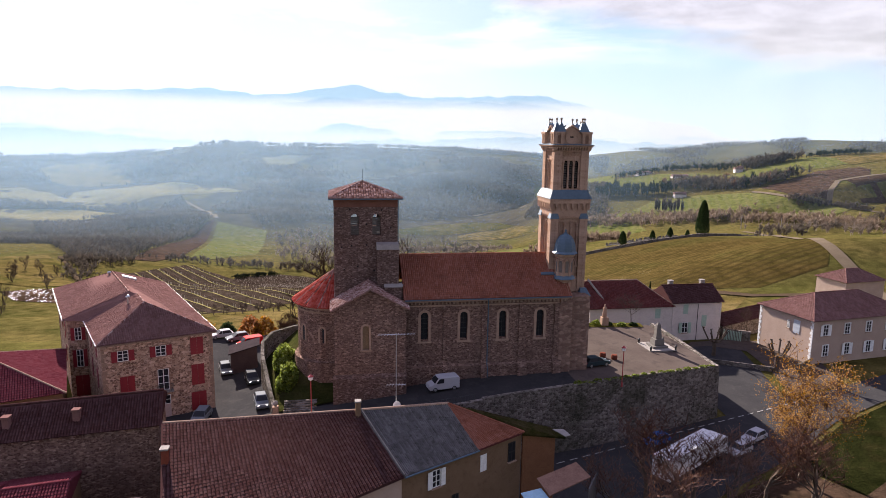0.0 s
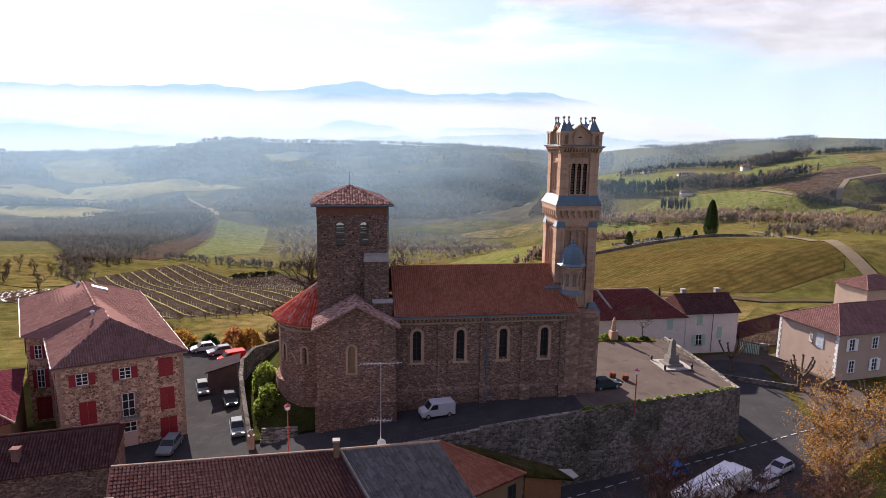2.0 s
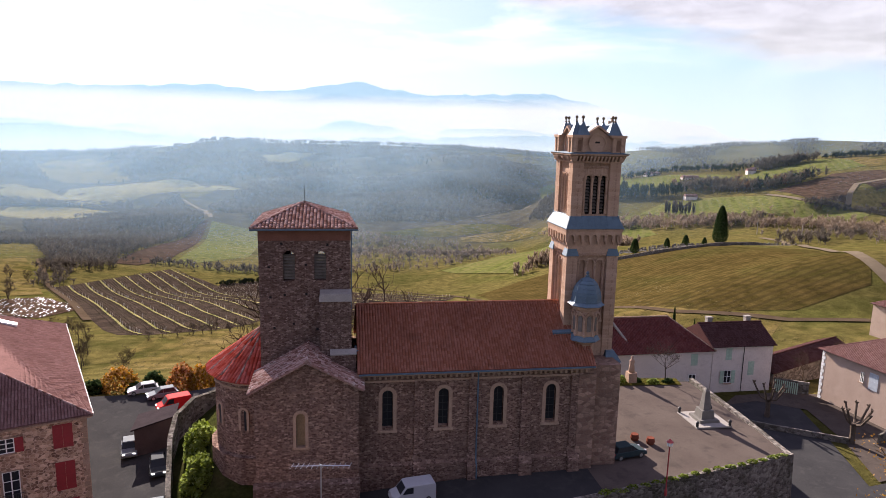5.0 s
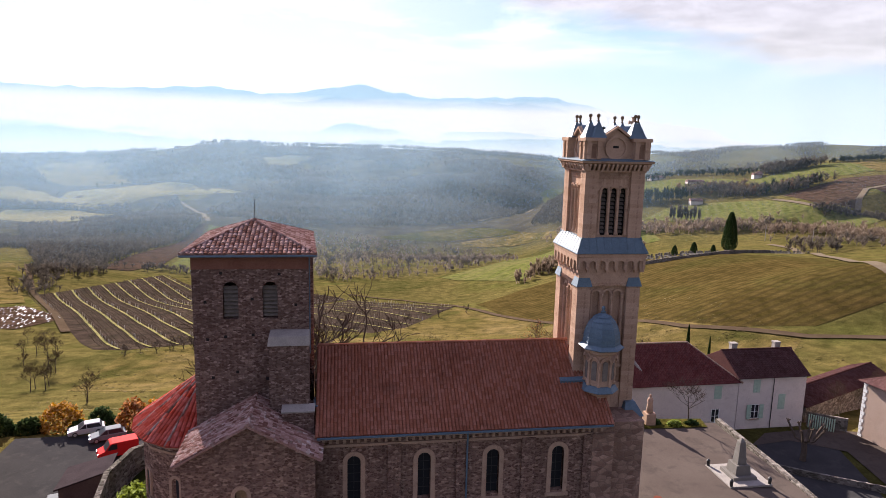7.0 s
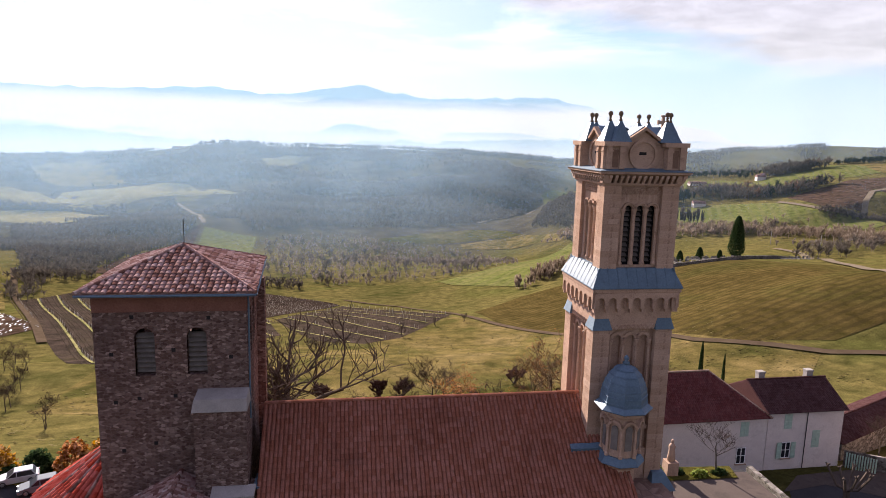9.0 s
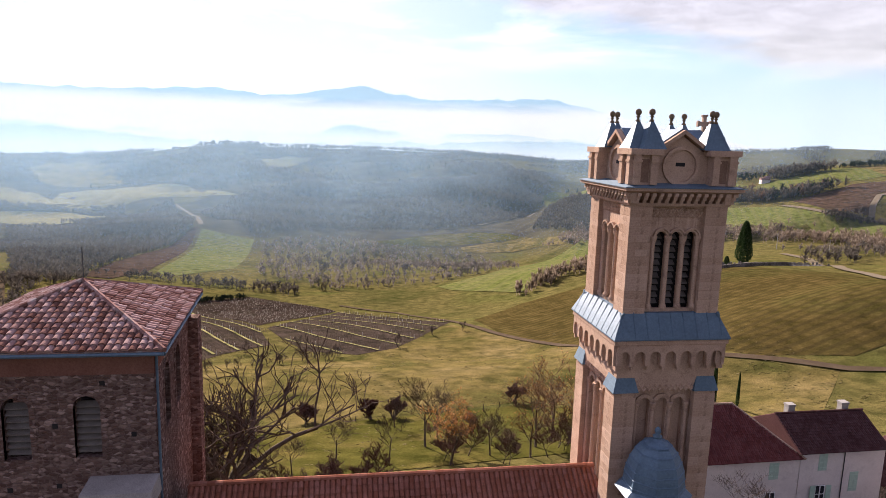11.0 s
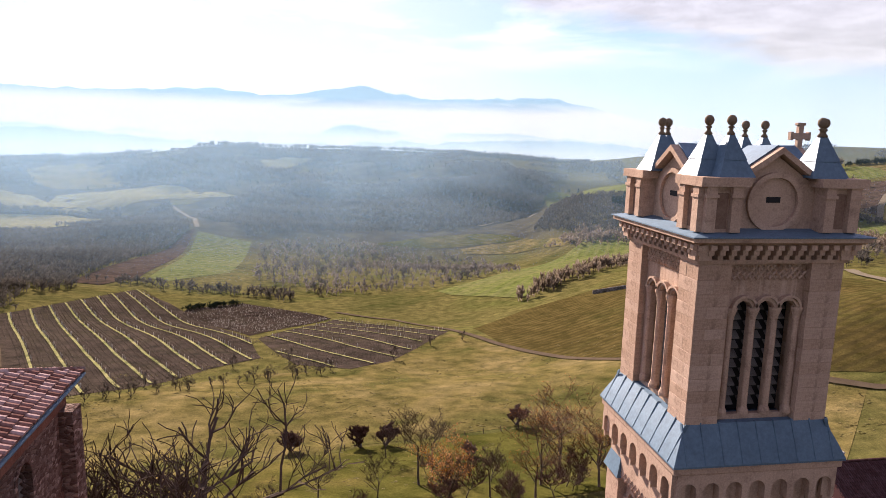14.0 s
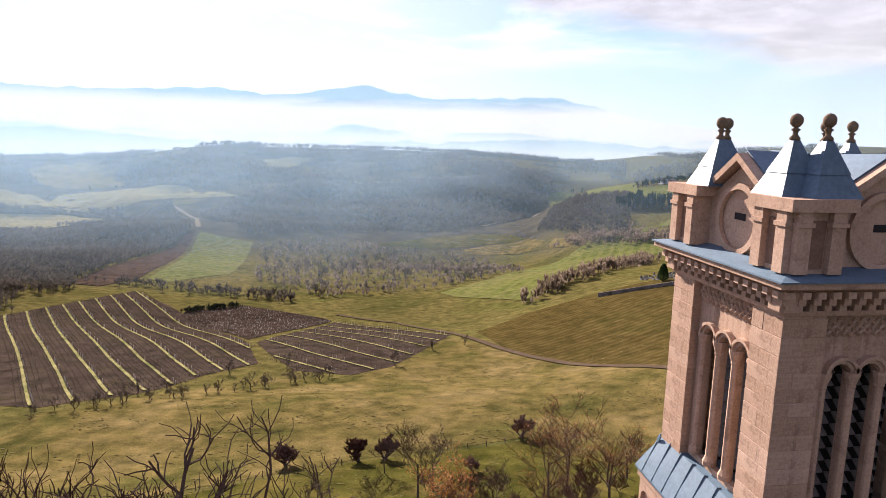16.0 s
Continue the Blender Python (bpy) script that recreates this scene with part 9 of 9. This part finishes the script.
def hedge(name, label, c, rx, ry, h, mat, n, seed, size=0.22):
    """A clipped but uneven shrub: small leaves on and inside a lumpy form."""
    rng = random.Random(seed)
    mb = MB()
    for _ in range(n):
        a, e = rng.uniform(0, 2 * math.pi), math.asin(rng.uniform(-0.1, 1))
        lump = 1 + 0.22 * noise.noise(Vector((math.cos(a) * 2.1 + seed, math.sin(a) * 2.1, e * 2.4)))
        k = lump * rng.uniform(0.78, 1.03)
        p = Vector((c[0] + rx * k * math.cos(a) * math.cos(e), c[1] + ry * k * math.sin(a) * math.cos(e), c[2] + h * k * max(0.02, math.sin(e))))
        q = Vector((rng.uniform(-1, 1), rng.uniform(-1, 1), rng.uniform(-0.6, 1))).normalized() * size * rng.uniform(0.6, 1.3)
        r = q.cross(Vector((rng.uniform(-1, 1), rng.uniform(-1, 1), rng.uniform(-1, 1)))).normalized() * size * 0.6
        mb.add([p - q, p - r, p + q, p + r], [(0, 1, 2, 3)])
    return single(name, mb, M[mat], label, "hedge")


hedge("laurel_hedge", "bright yellow-green laurel hedge on the lawn", (-18.2, 4.5, lawn_z(-18.2, 4) - 1.2), 1.6, 2.6, 3.4, "leaf_bright", 2600, 1)
hedge("laurel_hedge", "bright yellow-green laurel hedge on the lawn", (-19.0, 9.5, lawn_z(-19, 9.5) - 0.8), 1.7, 3.0, 3.0, "leaf_bright", 2600, 2)
for k, (x, y, rx, h, mt) in enumerate(((-36.3, 39, 2.8, 4.2, "leaf_gold"), (-40, 38.5, 2.0, 2.2, "leaf_green"), (-31.6, 39.5, 1.9, 3.0, "leaf_green"), (-27.4, 38.5, 2.2, 4.2, "leaf_rust"), (-24.6, 38, 2.2, 4.0, "leaf_gold"), (-20.5, 38, 2.0, 3.0, "leaf_green"), (-43.5, 38, 2.0, 3.0, "leaf_green"), (-33.8, 37.8, 1.4, 1.8, "leaf_green"))):
    hedge("garden_shrub", "dense garden shrub behind the car park", (x, y, ground_at(x, y) - 0.3), rx, rx * 0.8, h, mt, 1500, 20 + k, 0.26)
# garage
mb = MB().hexa([(-27.6, 16.0, -5), (-23.8, 17.6, -5), (-24.2, 21.0, -5), (-28.0, 20.0, -5)], [(-27.6, 16.0, -1.4), (-23.8, 17.6, -0.6), (-24.2, 21.0, -0.6), (-28.0, 20.0, -1.4)])
gar = thing("garage", "low garage with a sloping dark roof", "garage", at=(-26, 20, -5))
part("wall", mb, rough_mat("dark_purple_render", (0.07, 0.048, 0.048), (0.11, 0.078, 0.075), 0.8, 16, 0.9, 0.2), gar)
part("roof", MB().hexa([(-27.9, 15.7, -1.42), (-23.4, 17.4, -0.55), (-23.8, 21.3, -0.55), (-28.3, 20.3, -1.42)], [(-27.9, 15.7, -1.25), (-23.4, 17.4, -0.4), (-23.8, 21.3, -0.4), (-28.3, 20.3, -1.25)]), rough_mat("dark_garage_felt", (0.03, 0.024, 0.026), (0.05, 0.04, 0.042), 0.8, 14, 0.95, 0.2), gar)


# ---- vehicles ----
def car(name, label, paint, L=4.1, W=1.7, hb=0.85, ht=1.45, van=False):
    """A parked car: hull, glasshouse, roof, wheels and lamps; x runs forward."""
    ob = thing(name, label, "van" if van else "car", "parked vehicles")
    col, nt, bs = material(name + "_paint")
    nt.links.new(ramp(nt, noise_node(nt, 1.5, 3), [(0.3, tuple(c * 0.92 for c in paint)), (0.7, paint)]), bs.inputs["Base Color"])
    bs.inputs["Roughness"].default_value, bs.inputs["Specular IOR Level"].default_value = 0.8, 0.05
    a, b = -L / 2, L / 2
    prof = [(a, 0.28), (a - 0.02, 0.6), (a + 0.06, hb), (a + 0.2, hb + 0.05), (b - 1.15, hb + 0.06), (b - 0.25, hb - 0.12), (b - 0.02, hb - 0.3), (b, 0.45), (b - 0.08, 0.26)]
    if van:
        prof = [(a, 0.3), (a, ht - 0.12), (a + 0.12, ht), (0.55, ht + 0.02), (0.8, ht - 0.05), (b - 0.75, hb + 0.12), (b - 0.12, hb - 0.1), (b, 0.55), (b - 0.06, 0.28)]
    body = part("body", MB().prism([(x, -W / 2, z) for x, z in prof], (0, W, 0)), col, ob, recalc=True, bevel=0.06)
    if van:
        mb = MB()
        for s in (-1, 1):
            y = s * (W / 2 + 0.008)
            mb.add([(0.1, y, hb + 0.15), (b - 0.95, y, hb + 0.15), (0.72, y, ht - 0.12), (0.1, y, ht - 0.12)], [(0, 1, 2, 3) if s < 0 else (3, 2, 1, 0)])
        mb.add([(b - 0.78, -W / 2 + 0.1, hb + 0.16), (b - 0.78, W / 2 - 0.1, hb + 0.16), (0.84, W / 2 - 0.18, ht - 0.06), (0.84, -W / 2 + 0.18, ht - 0.06)], [(0, 1, 2, 3)])
        part("window", mb, M["glass_dark"], body)
    else:
        lo = [(a + 0.25, -W / 2 + 0.06, hb + 0.02), (b - 1.1, -W / 2 + 0.06, hb + 0.02), (b - 1.1, W / 2 - 0.06, hb + 0.02), (a + 0.25, W / 2 - 0.06, hb + 0.02)]
        hi = [(a + 0.6, -W / 2 + 0.2, ht - 0.06), (b - 1.85, -W / 2 + 0.2, ht - 0.06), (b - 1.85, W / 2 - 0.2, ht - 0.06), (a + 0.6, W / 2 - 0.2, ht - 0.06)]
        part("glasshouse", MB().hexa(lo, hi), M["glass_dark"], body)
        part("roof", MB().hexa([(a + 0.5, -W / 2 + 0.17, ht - 0.08), (b - 1.8, -W / 2 + 0.17, ht - 0.08), (b - 1.8, W / 2 - 0.17, ht - 0.08), (a + 0.5, W / 2 - 0.17, ht - 0.08)], [(a + 0.62, -W / 2 + 0.24, ht), (b - 1.92, -W / 2 + 0.24, ht), (b - 1.92, W / 2 - 0.24, ht), (a + 0.62, W / 2 - 0.24, ht)]), col, body, bevel=0.04)
        for s in (-1, 1):
            y0_, y1_ = s * (W / 2 - 0.05), s * (W / 2 - 0.19)
            for xl, xh in ((a + 0.27, a + 0.62), (-0.05, -0.05), (b - 1.12, b - 1.87)):
                part("pillar", MB().tube([(xl, y0_, hb + 0.02), (xh, y1_, ht - 0.05)], 0.045, 4), col, body)
    for x in (a + 0.75, b - 0.8):
        for s in (-1, 1):
            m_ = MB().lathe([(0.2, -0.1), (0.3, -0.1), (0.32, -0.05), (0.32, 0.07), (0.3, 0.1), (0.2, 0.1)], 0, 0, 16).moved(pose(x, s * (W / 2 - 0.08), 0.32, 90, 0, 0))
            wl_ = part("wheel", m_, M["iron"], ob)
            part("rim", MB().lathe([(0.02, -0.11), (0.19, -0.105), (0.19, 0.105), (0.02, 0.11)], 0, 0, 12).moved(pose(x, s * (W / 2 - 0.08), 0.32, 90, 0, 0)), M["steel"], wl_)
    for s in (-1, 1):
        part("headlamp", MB().box(b - 0.2, b - 0.02, s * (W / 2 - 0.3) - 0.14, s * (W / 2 - 0.3) + 0.14, hb - 0.3, hb - 0.16), M["steel"], body)
        part("tail_lamp", MB().box(a - 0.02, a + 0.06, s * (W / 2 - 0.12) - 0.09, s * (W / 2 - 0.12) + 0.09, hb - 0.2, hb + 0.02), M["red_paint"], body)
    return ob


WHITE, SILVER, DARK, RED, BLUE = (0.40, 0.40, 0.42), (0.16, 0.175, 0.19), (0.03, 0.045, 0.05), (0.5, 0.02, 0.02), (0.02, 0.10, 0.30)


def park(ob, x, y, heading, z=None):
    ob.matrix_basis = pose(x, y, street_z(x) + 0.02 if z is None else z, 0, 0, heading)
    return ob


park(car("delivery_van", "white delivery van parked beside the church", WHITE, 4.2, 1.75, 1.0, 1.85, True), 2.2, -2.9, 190)
park(car("hatchback", "dark teal hatchback parked by the church door", DARK), 25.6, 2.0, 12)
park(car("hatchback", "silver hatchback parked along the lawn wall", SILVER, 3.9, 1.68, 0.9, 1.5), -21.6, 1.6, 282)
park(car("hatchback", "dark car parked in the shade of the wall", (0.05, 0.055, 0.06)), -24.0, 11.6, 286)
park(car("estate_car", "silver estate car parked before the town hall", SILVER, 4.2, 1.7), -29.0, -0.4, 262)
park(car("hatchback", "white car in the car park", WHITE), -32.1, 35.6, 200)
park(car("hatchback", "silver car in the car park", SILVER), -29.0, 33.6, 202)
park(car("delivery_van", "red delivery van with a white roof", RED, 4.3, 1.8, 1.0, 1.9, True), -26.4, 29.0, 205)
park(car("hatchback", "silver hatchback beside the garage", SILVER), -28.6, 17.2, 285)
park(car("hatchback", "blue car parked on the lower road", BLUE), 31.4, -6.2, 200, ground_at(31.4, -6.2) + 0.14)
park(car("hatchback", "white car parked under the trees", WHITE), 41.2, -10.2, 205, ground_at(41.2, -10.2) + 0.12)
park(car("hatchback", "white car parked under the trees", WHITE), 45.6, -7.0, 205, ground_at(45.6, -7.0) + 0.12)
lorry = thing("lorry", "white box lorry parked under the trees", "lorry", "parked vehicles")
part("box", MB().box(-6.0, 5.6, -1.25, 1.25, 1.0, 3.7), plain("lorry_white", (0.62, 0.62, 0.62), 0.6), lorry, bevel=0.04)
part("cab", MB().prism([(5.7, -1.2, 0.6), (7.9, -1.2, 0.6), (7.9, -1.2, 1.7), (7.5, -1.2, 2.9), (5.7, -1.2, 3.0)], (0, 2.4, 0)), plain("lorry_cab", (0.5, 0.5, 0.5), 0.5), lorry, recalc=True, bevel=0.05)
part("chassis", MB().box(-5.8, 7.4, -0.5, 0.5, 0.5, 1.0), M["iron"], lorry)
for x in (-4.6, -3.3, 6.6):
    for s in (-1, 1):
        part("wheel", MB().lathe([(0.2, -0.15), (0.45, -0.15), (0.5, 0), (0.45, 0.15), (0.2, 0.15)], 0, 0, 16).moved(pose(x, s * 1.05, 0.5, 90, 0, 0)), M["iron"], lorry)
park(lorry, 31.8, -13.6, 30, ground_at(31.8, -13.6) + 0.12)

# ---- forecourt: monument, bollards, planters ----
mz = street_z(38.2)
mon = thing("war_memorial", "grey stone obelisk memorial on a stepped base", "monument", at=(39.6, 10.6, mz))


def frus(x, y, a, b, z0, z1):
    return MB().hexa([(x - a, y - a, z0), (x + a, y - a, z0), (x + a, y + a, z0), (x - a, y + a, z0)], [(x - b, y - b, z1), (x + b, y - b, z1), (x + b, y + b, z1), (x - b, y + b, z1)])


part("kerb", frus(39.6, 10.6, 2.3, 2.3, mz, mz + 0.18), M["concrete"], mon)
part("base", frus(39.6, 10.6, 1.3, 1.25, mz + 0.18, mz + 0.5), M["monument_stone"], mon, bevel=0.02)
part("plinth", frus(39.6, 10.6, 0.85, 0.75, mz + 0.5, mz + 1.5), M["monument_stone"], mon, bevel=0.02)
part("obelisk", frus(39.6, 10.6, 0.5, 0.3, mz + 1.5, mz + 3.8), M["monument_stone"], mon, bevel=0.02)
part("obelisk_tip", frus(39.6, 10.6, 0.3, 0.02, mz + 3.8, mz + 4.2), M["monument_stone"], mon)
for dx in (-2.1, 2.1):
    for dy in (-2.1, 2.1):
        part("corner_post", MB().lathe([(0.14, mz + 0.1), (0.17, mz + 0.6), (0.2, mz + 0.75), (0.05, mz + 0.95)], 39.6 + dx, 10.6 + dy, 10), M["iron"], mon)
for x, y in ((28.2, 5.6), (29.6, 4.6)):
    z = street_z(x)
    pl = thing("barrel_planter", "rusty brown barrel planter", "planter", "planters before the church", at=(x, y, z))
    part("barrel", MB().lathe([(0.38, z), (0.48, z + 0.35), (0.4, z + 0.75), (0.34, z + 0.75)], x, y, 14), rough_mat("rusty_barrel", (0.11, 0.035, 0.025), (0.17, 0.06, 0.04), 3, 10), pl)
    part("soil", MB().lathe([(0.36, z + 0.66), (0.3, z + 0.72)], x, y, 12), M["soil"], pl)
# statue on a plinth behind the forecourt
sz = street_z(34)
stt = MB().lathe([(0.3, sz + 1.4), (0.42, sz + 1.5), (0.38, sz + 2.1), (0.3, sz + 2.6), (0.36, sz + 3.0), (0.24, sz + 3.25), (0.1, sz + 3.32), (0.16, sz + 3.45), (0.17, sz + 3.6), (0.08, sz + 3.75)], 35.9, 23.2, 14)
single("statue", stt, M["limestone"], "pale weathered stone statue on a plinth", "statue", smooth=True)
single("statue_plinth", MB().box(35.3, 36.5, 22.6, 23.8, sz - 0.3, sz + 1.4), M["limestone"], "stone plinth under the statue", "plinth", bevel=0.03)
drape_ring = [(26, 21.2), (43, 22.2), (43.5, 24.6), (26, 24.2)]
mb = MB().add([(x, y, street_z(x) + 0.12) for x, y in drape_ring], [(0, 1, 2, 3)])
single("flower_bed", mb, M["pasture"], "green planted bed behind the forecourt", "bed", kind="structure")
for k in range(7):
    hedge("low_shrub", "low green shrub in the forecourt bed", (27 + 2.4 * k, 23 + 0.3 * math.sin(k * 2.1), street_z(27 + 2.4 * k)), 0.9, 0.6, R.uniform(0.5, 1.1), "leaf_bright" if k % 2 else "leaf_green", 260, 60 + k, 0.18)
for k in range(16):
    x = 20 + 1.55 * k
    hedge("wall_tuft", "grass tuft on top of the retaining wall", (x, front_y(x) + 0.15, street_z(x) + 0.3), R.uniform(0.4, 0.9), 0.3, R.uniform(0.15, 0.4), "leaf_bright", 90, 90 + k, 0.14)
# fence along the wall top by the street
fen = thing("street_fence", "thin metal fence on the street wall", "fence", at=(-4, -9.3, street_z(-4)))
for k in range(24):
    x = -8.5 + 0.6 * k
    y = front_y(x) - 0.05
    part("post", MB().tube([(x, y, street_z(x)), (x, y, street_z(x) + 1.1)], 0.025, 4), M["iron"], fen)
part("rail", MB().tube([(-8.5 + 0.6 * k, front_y(-8.5 + 0.6 * k) - 0.05, street_z(-8.5 + 0.6 * k) + 1.1) for k in range(24)], 0.03, 4), M["iron"], fen)


# ---- street lamps, aerials, poles ----
def street_lamp(x, y, z, h):
    ob = thing("street_lamp", "red metal street lamp with a lantern head", "lamp", "street lamps", at=(x, y, z))
    part("pole", MB().lathe([(0.14, z), (0.14, z + 0.5), (0.07, z + 0.7), (0.06, z + h)], x, y, 8), M["red_metal"], ob)
    part("lantern", MB().lathe([(0.08, z + h), (0.26, z + h + 0.15), (0.3, z + h + 0.5)], x, y, 8), M["white_paint"], ob, "pale lantern glass")
    part("cap", MB().lathe([(0.36, z + h + 0.5), (0.1, z + h + 0.72), (0.03, z + h + 0.8)], x, y, 8), M["red_metal"], ob)


street_lamp(-14.6, -10.6, -4.2, 8.2)
street_lamp(26.5, -4.9, -1.0, 5.0)
aer = thing("roof_aerial", "tall television aerial mast with crossed rods", "aerial", at=(-5.6, -20, 3))
part("mast", MB().tube([(-5.6, -20, 3.5), (-5.6, -20, 12.2)], 0.045, 6), M["steel"], aer)
for z, n_, ln_ in ((12.0, 12, 3.6), (6.6, 7, 1.8)):
    mb = MB().tube([(-5.6 - ln_ / 2, -20 + 0.4, z), (-5.6 + ln_ / 2, -20 - 0.4, z + 0.25)], 0.03, 4)
    for k in range(n_):
        t = k / (n_ - 1)
        x, y, zz = -5.6 - ln_ / 2 + ln_ * t, -20 + 0.4 - 0.8 * t, z + 0.25 * t
        mb.tube([(x - 0.1, y - 0.35, zz), (x + 0.1, y + 0.35, zz)], 0.018, 3)
    part("antenna", mb, M["steel"], aer)
part("dish", MB().lathe([(0.05, 0), (0.3, 0.05), (0.42, 0.16), (0.42, 0.18), (0.03, 0.03)], 0, 0, 14).moved(pose(-5.6, -20.2, 4.6, 75, 0, 15)), M["white_paint"], aer)
chm = thing("chimney_stack", "ochre rendered chimney with a pale cap", "chimney", at=(-9.6, -22.5, 4))
part("stack", MB().box(-9.85, -9.35, -22.4, -21.9, 4.2, 6.0), M["plaster_ochre"], chm)
part("cap", MB().box(-9.92, -9.28, -22.47, -21.83, 6.0, 6.14), M["concrete"], chm)
for (x, y, h) in ((300, 330, 12), (330, 420, 12)):
    z = ground_at(x, y)
    single("utility_pole", MB().tube([(x, y, z - 0.5), (x, y, z + h)], [0.25, 0.16], 6), M["concrete"], "pale concrete utility pole", "pole", "utility poles")
# farms on the far slopes
for x, y, L, W, h in ((426, 815, 22, 10, 4), (503, 698, 10, 7, 5), (514, 704, 8, 6, 4), (382, 627, 13, 9, 5), (436, 733, 22, 8, 3.5), (-372, 1888, 26, 12, 7), (-330, 1896, 34, 14, 9), (-262, 1900, 24, 12, 8), (-452, 1872, 30, 12, 5), (-858, 1690, 50, 18, 14)):
    z = ground_at(x, y)
    ob, _ = rect_house("farmhouse", "distant pale farmhouse with a tile roof", (x, y), R.uniform(-25, 25), L, W, z, z + h, z + h + 2.6, M["plaster_white"], M["tile_old"], hips=(False, False), tw=1.2, ridge_mat=M["tile_old"])

# ---- trees of the village ----
gold = first(tree("autumn_tree", "tall tree with golden yellow leaves", 16, 71, 0.3, 4, 0.05, leaf="leaf_gold", per=10, size=0.13, spread=0.55, bend=0.25, twig="twig_red", bare=0.3), 47, -13)
redt = first(tree("bare_tree", "bare tree with reddish brown twigs", 13, 73, 0.26, 4, 0.0, leaf="leaf_rust", per=1, size=0.07, bend=0.28, twig="twig_red", bare=0.3), 20.5, -30)
for x, y, s in ((44.5, -17.5, 0.8),):
    plant(gold, x, y, s)
for x, y, s in ((25, -24, 1.0), (29, -20, 0.8), (17, -25, 0.7), (23, -20, 0.8), (36, -23, 0.8), (28, -28, 0.9), (40, -26, 0.8), (43, -22, 0.8)):
    plant(redt, x, y, s)


def pollard(seed):
    rng = random.Random(seed)
    mb = MB()
    mb.tube([(0, 0, -0.5), (0.1, 0, 1.5), (0, 0.1, 3.0)], [0.42, 0.34, 0.36], 8)
    for k in range(7):
        a = 2 * math.pi * k / 7 + rng.uniform(-0.3, 0.3)
        r, h = rng.uniform(1.3, 2.2), rng.uniform(1.2, 2.6)
        mb.tube([(0, 0, 2.7), (r * 0.5 * math.cos(a), r * 0.5 * math.sin(a), 3.1), (r * math.cos(a), r * math.sin(a), 2.8 + h)], [0.2, 0.15, 0.14], 6)
        for _ in range(5):
            b = rng.uniform(0, 2 * math.pi)
            e = Vector((r * math.cos(a), r * math.sin(a), 2.8 + h))
            mb.tube([e, e + Vector((0.25 * math.cos(b), 0.25 * math.sin(b), rng.uniform(0.15, 0.4)))], [0.11, 0.07], 5)
    return mb


pol = single("pollarded_plane_tree", pollard(1), M["bark"], "knobbly pollarded plane tree without leaves", "tree", "pollarded planes")
pol.matrix_basis = pose(60.0, 26.5, ground_at(60, 26.5), 0, 0, 0)
for x, y, s, t_ in ((66.5, 17.0, 1.05, 60), (72, 8.5, 0.8, 130)):
    c = copy_thing(pol, pose(x, y, ground_at(x, y), 0, 0, t_))
    c.scale = (s, s, s)
plant(poplar, 41.2, 23.3, 0.52, 40, street_z(41.2)), plant(poplar, 86, 44, 0.6), plant(poplar, 74, 37, 0.5)
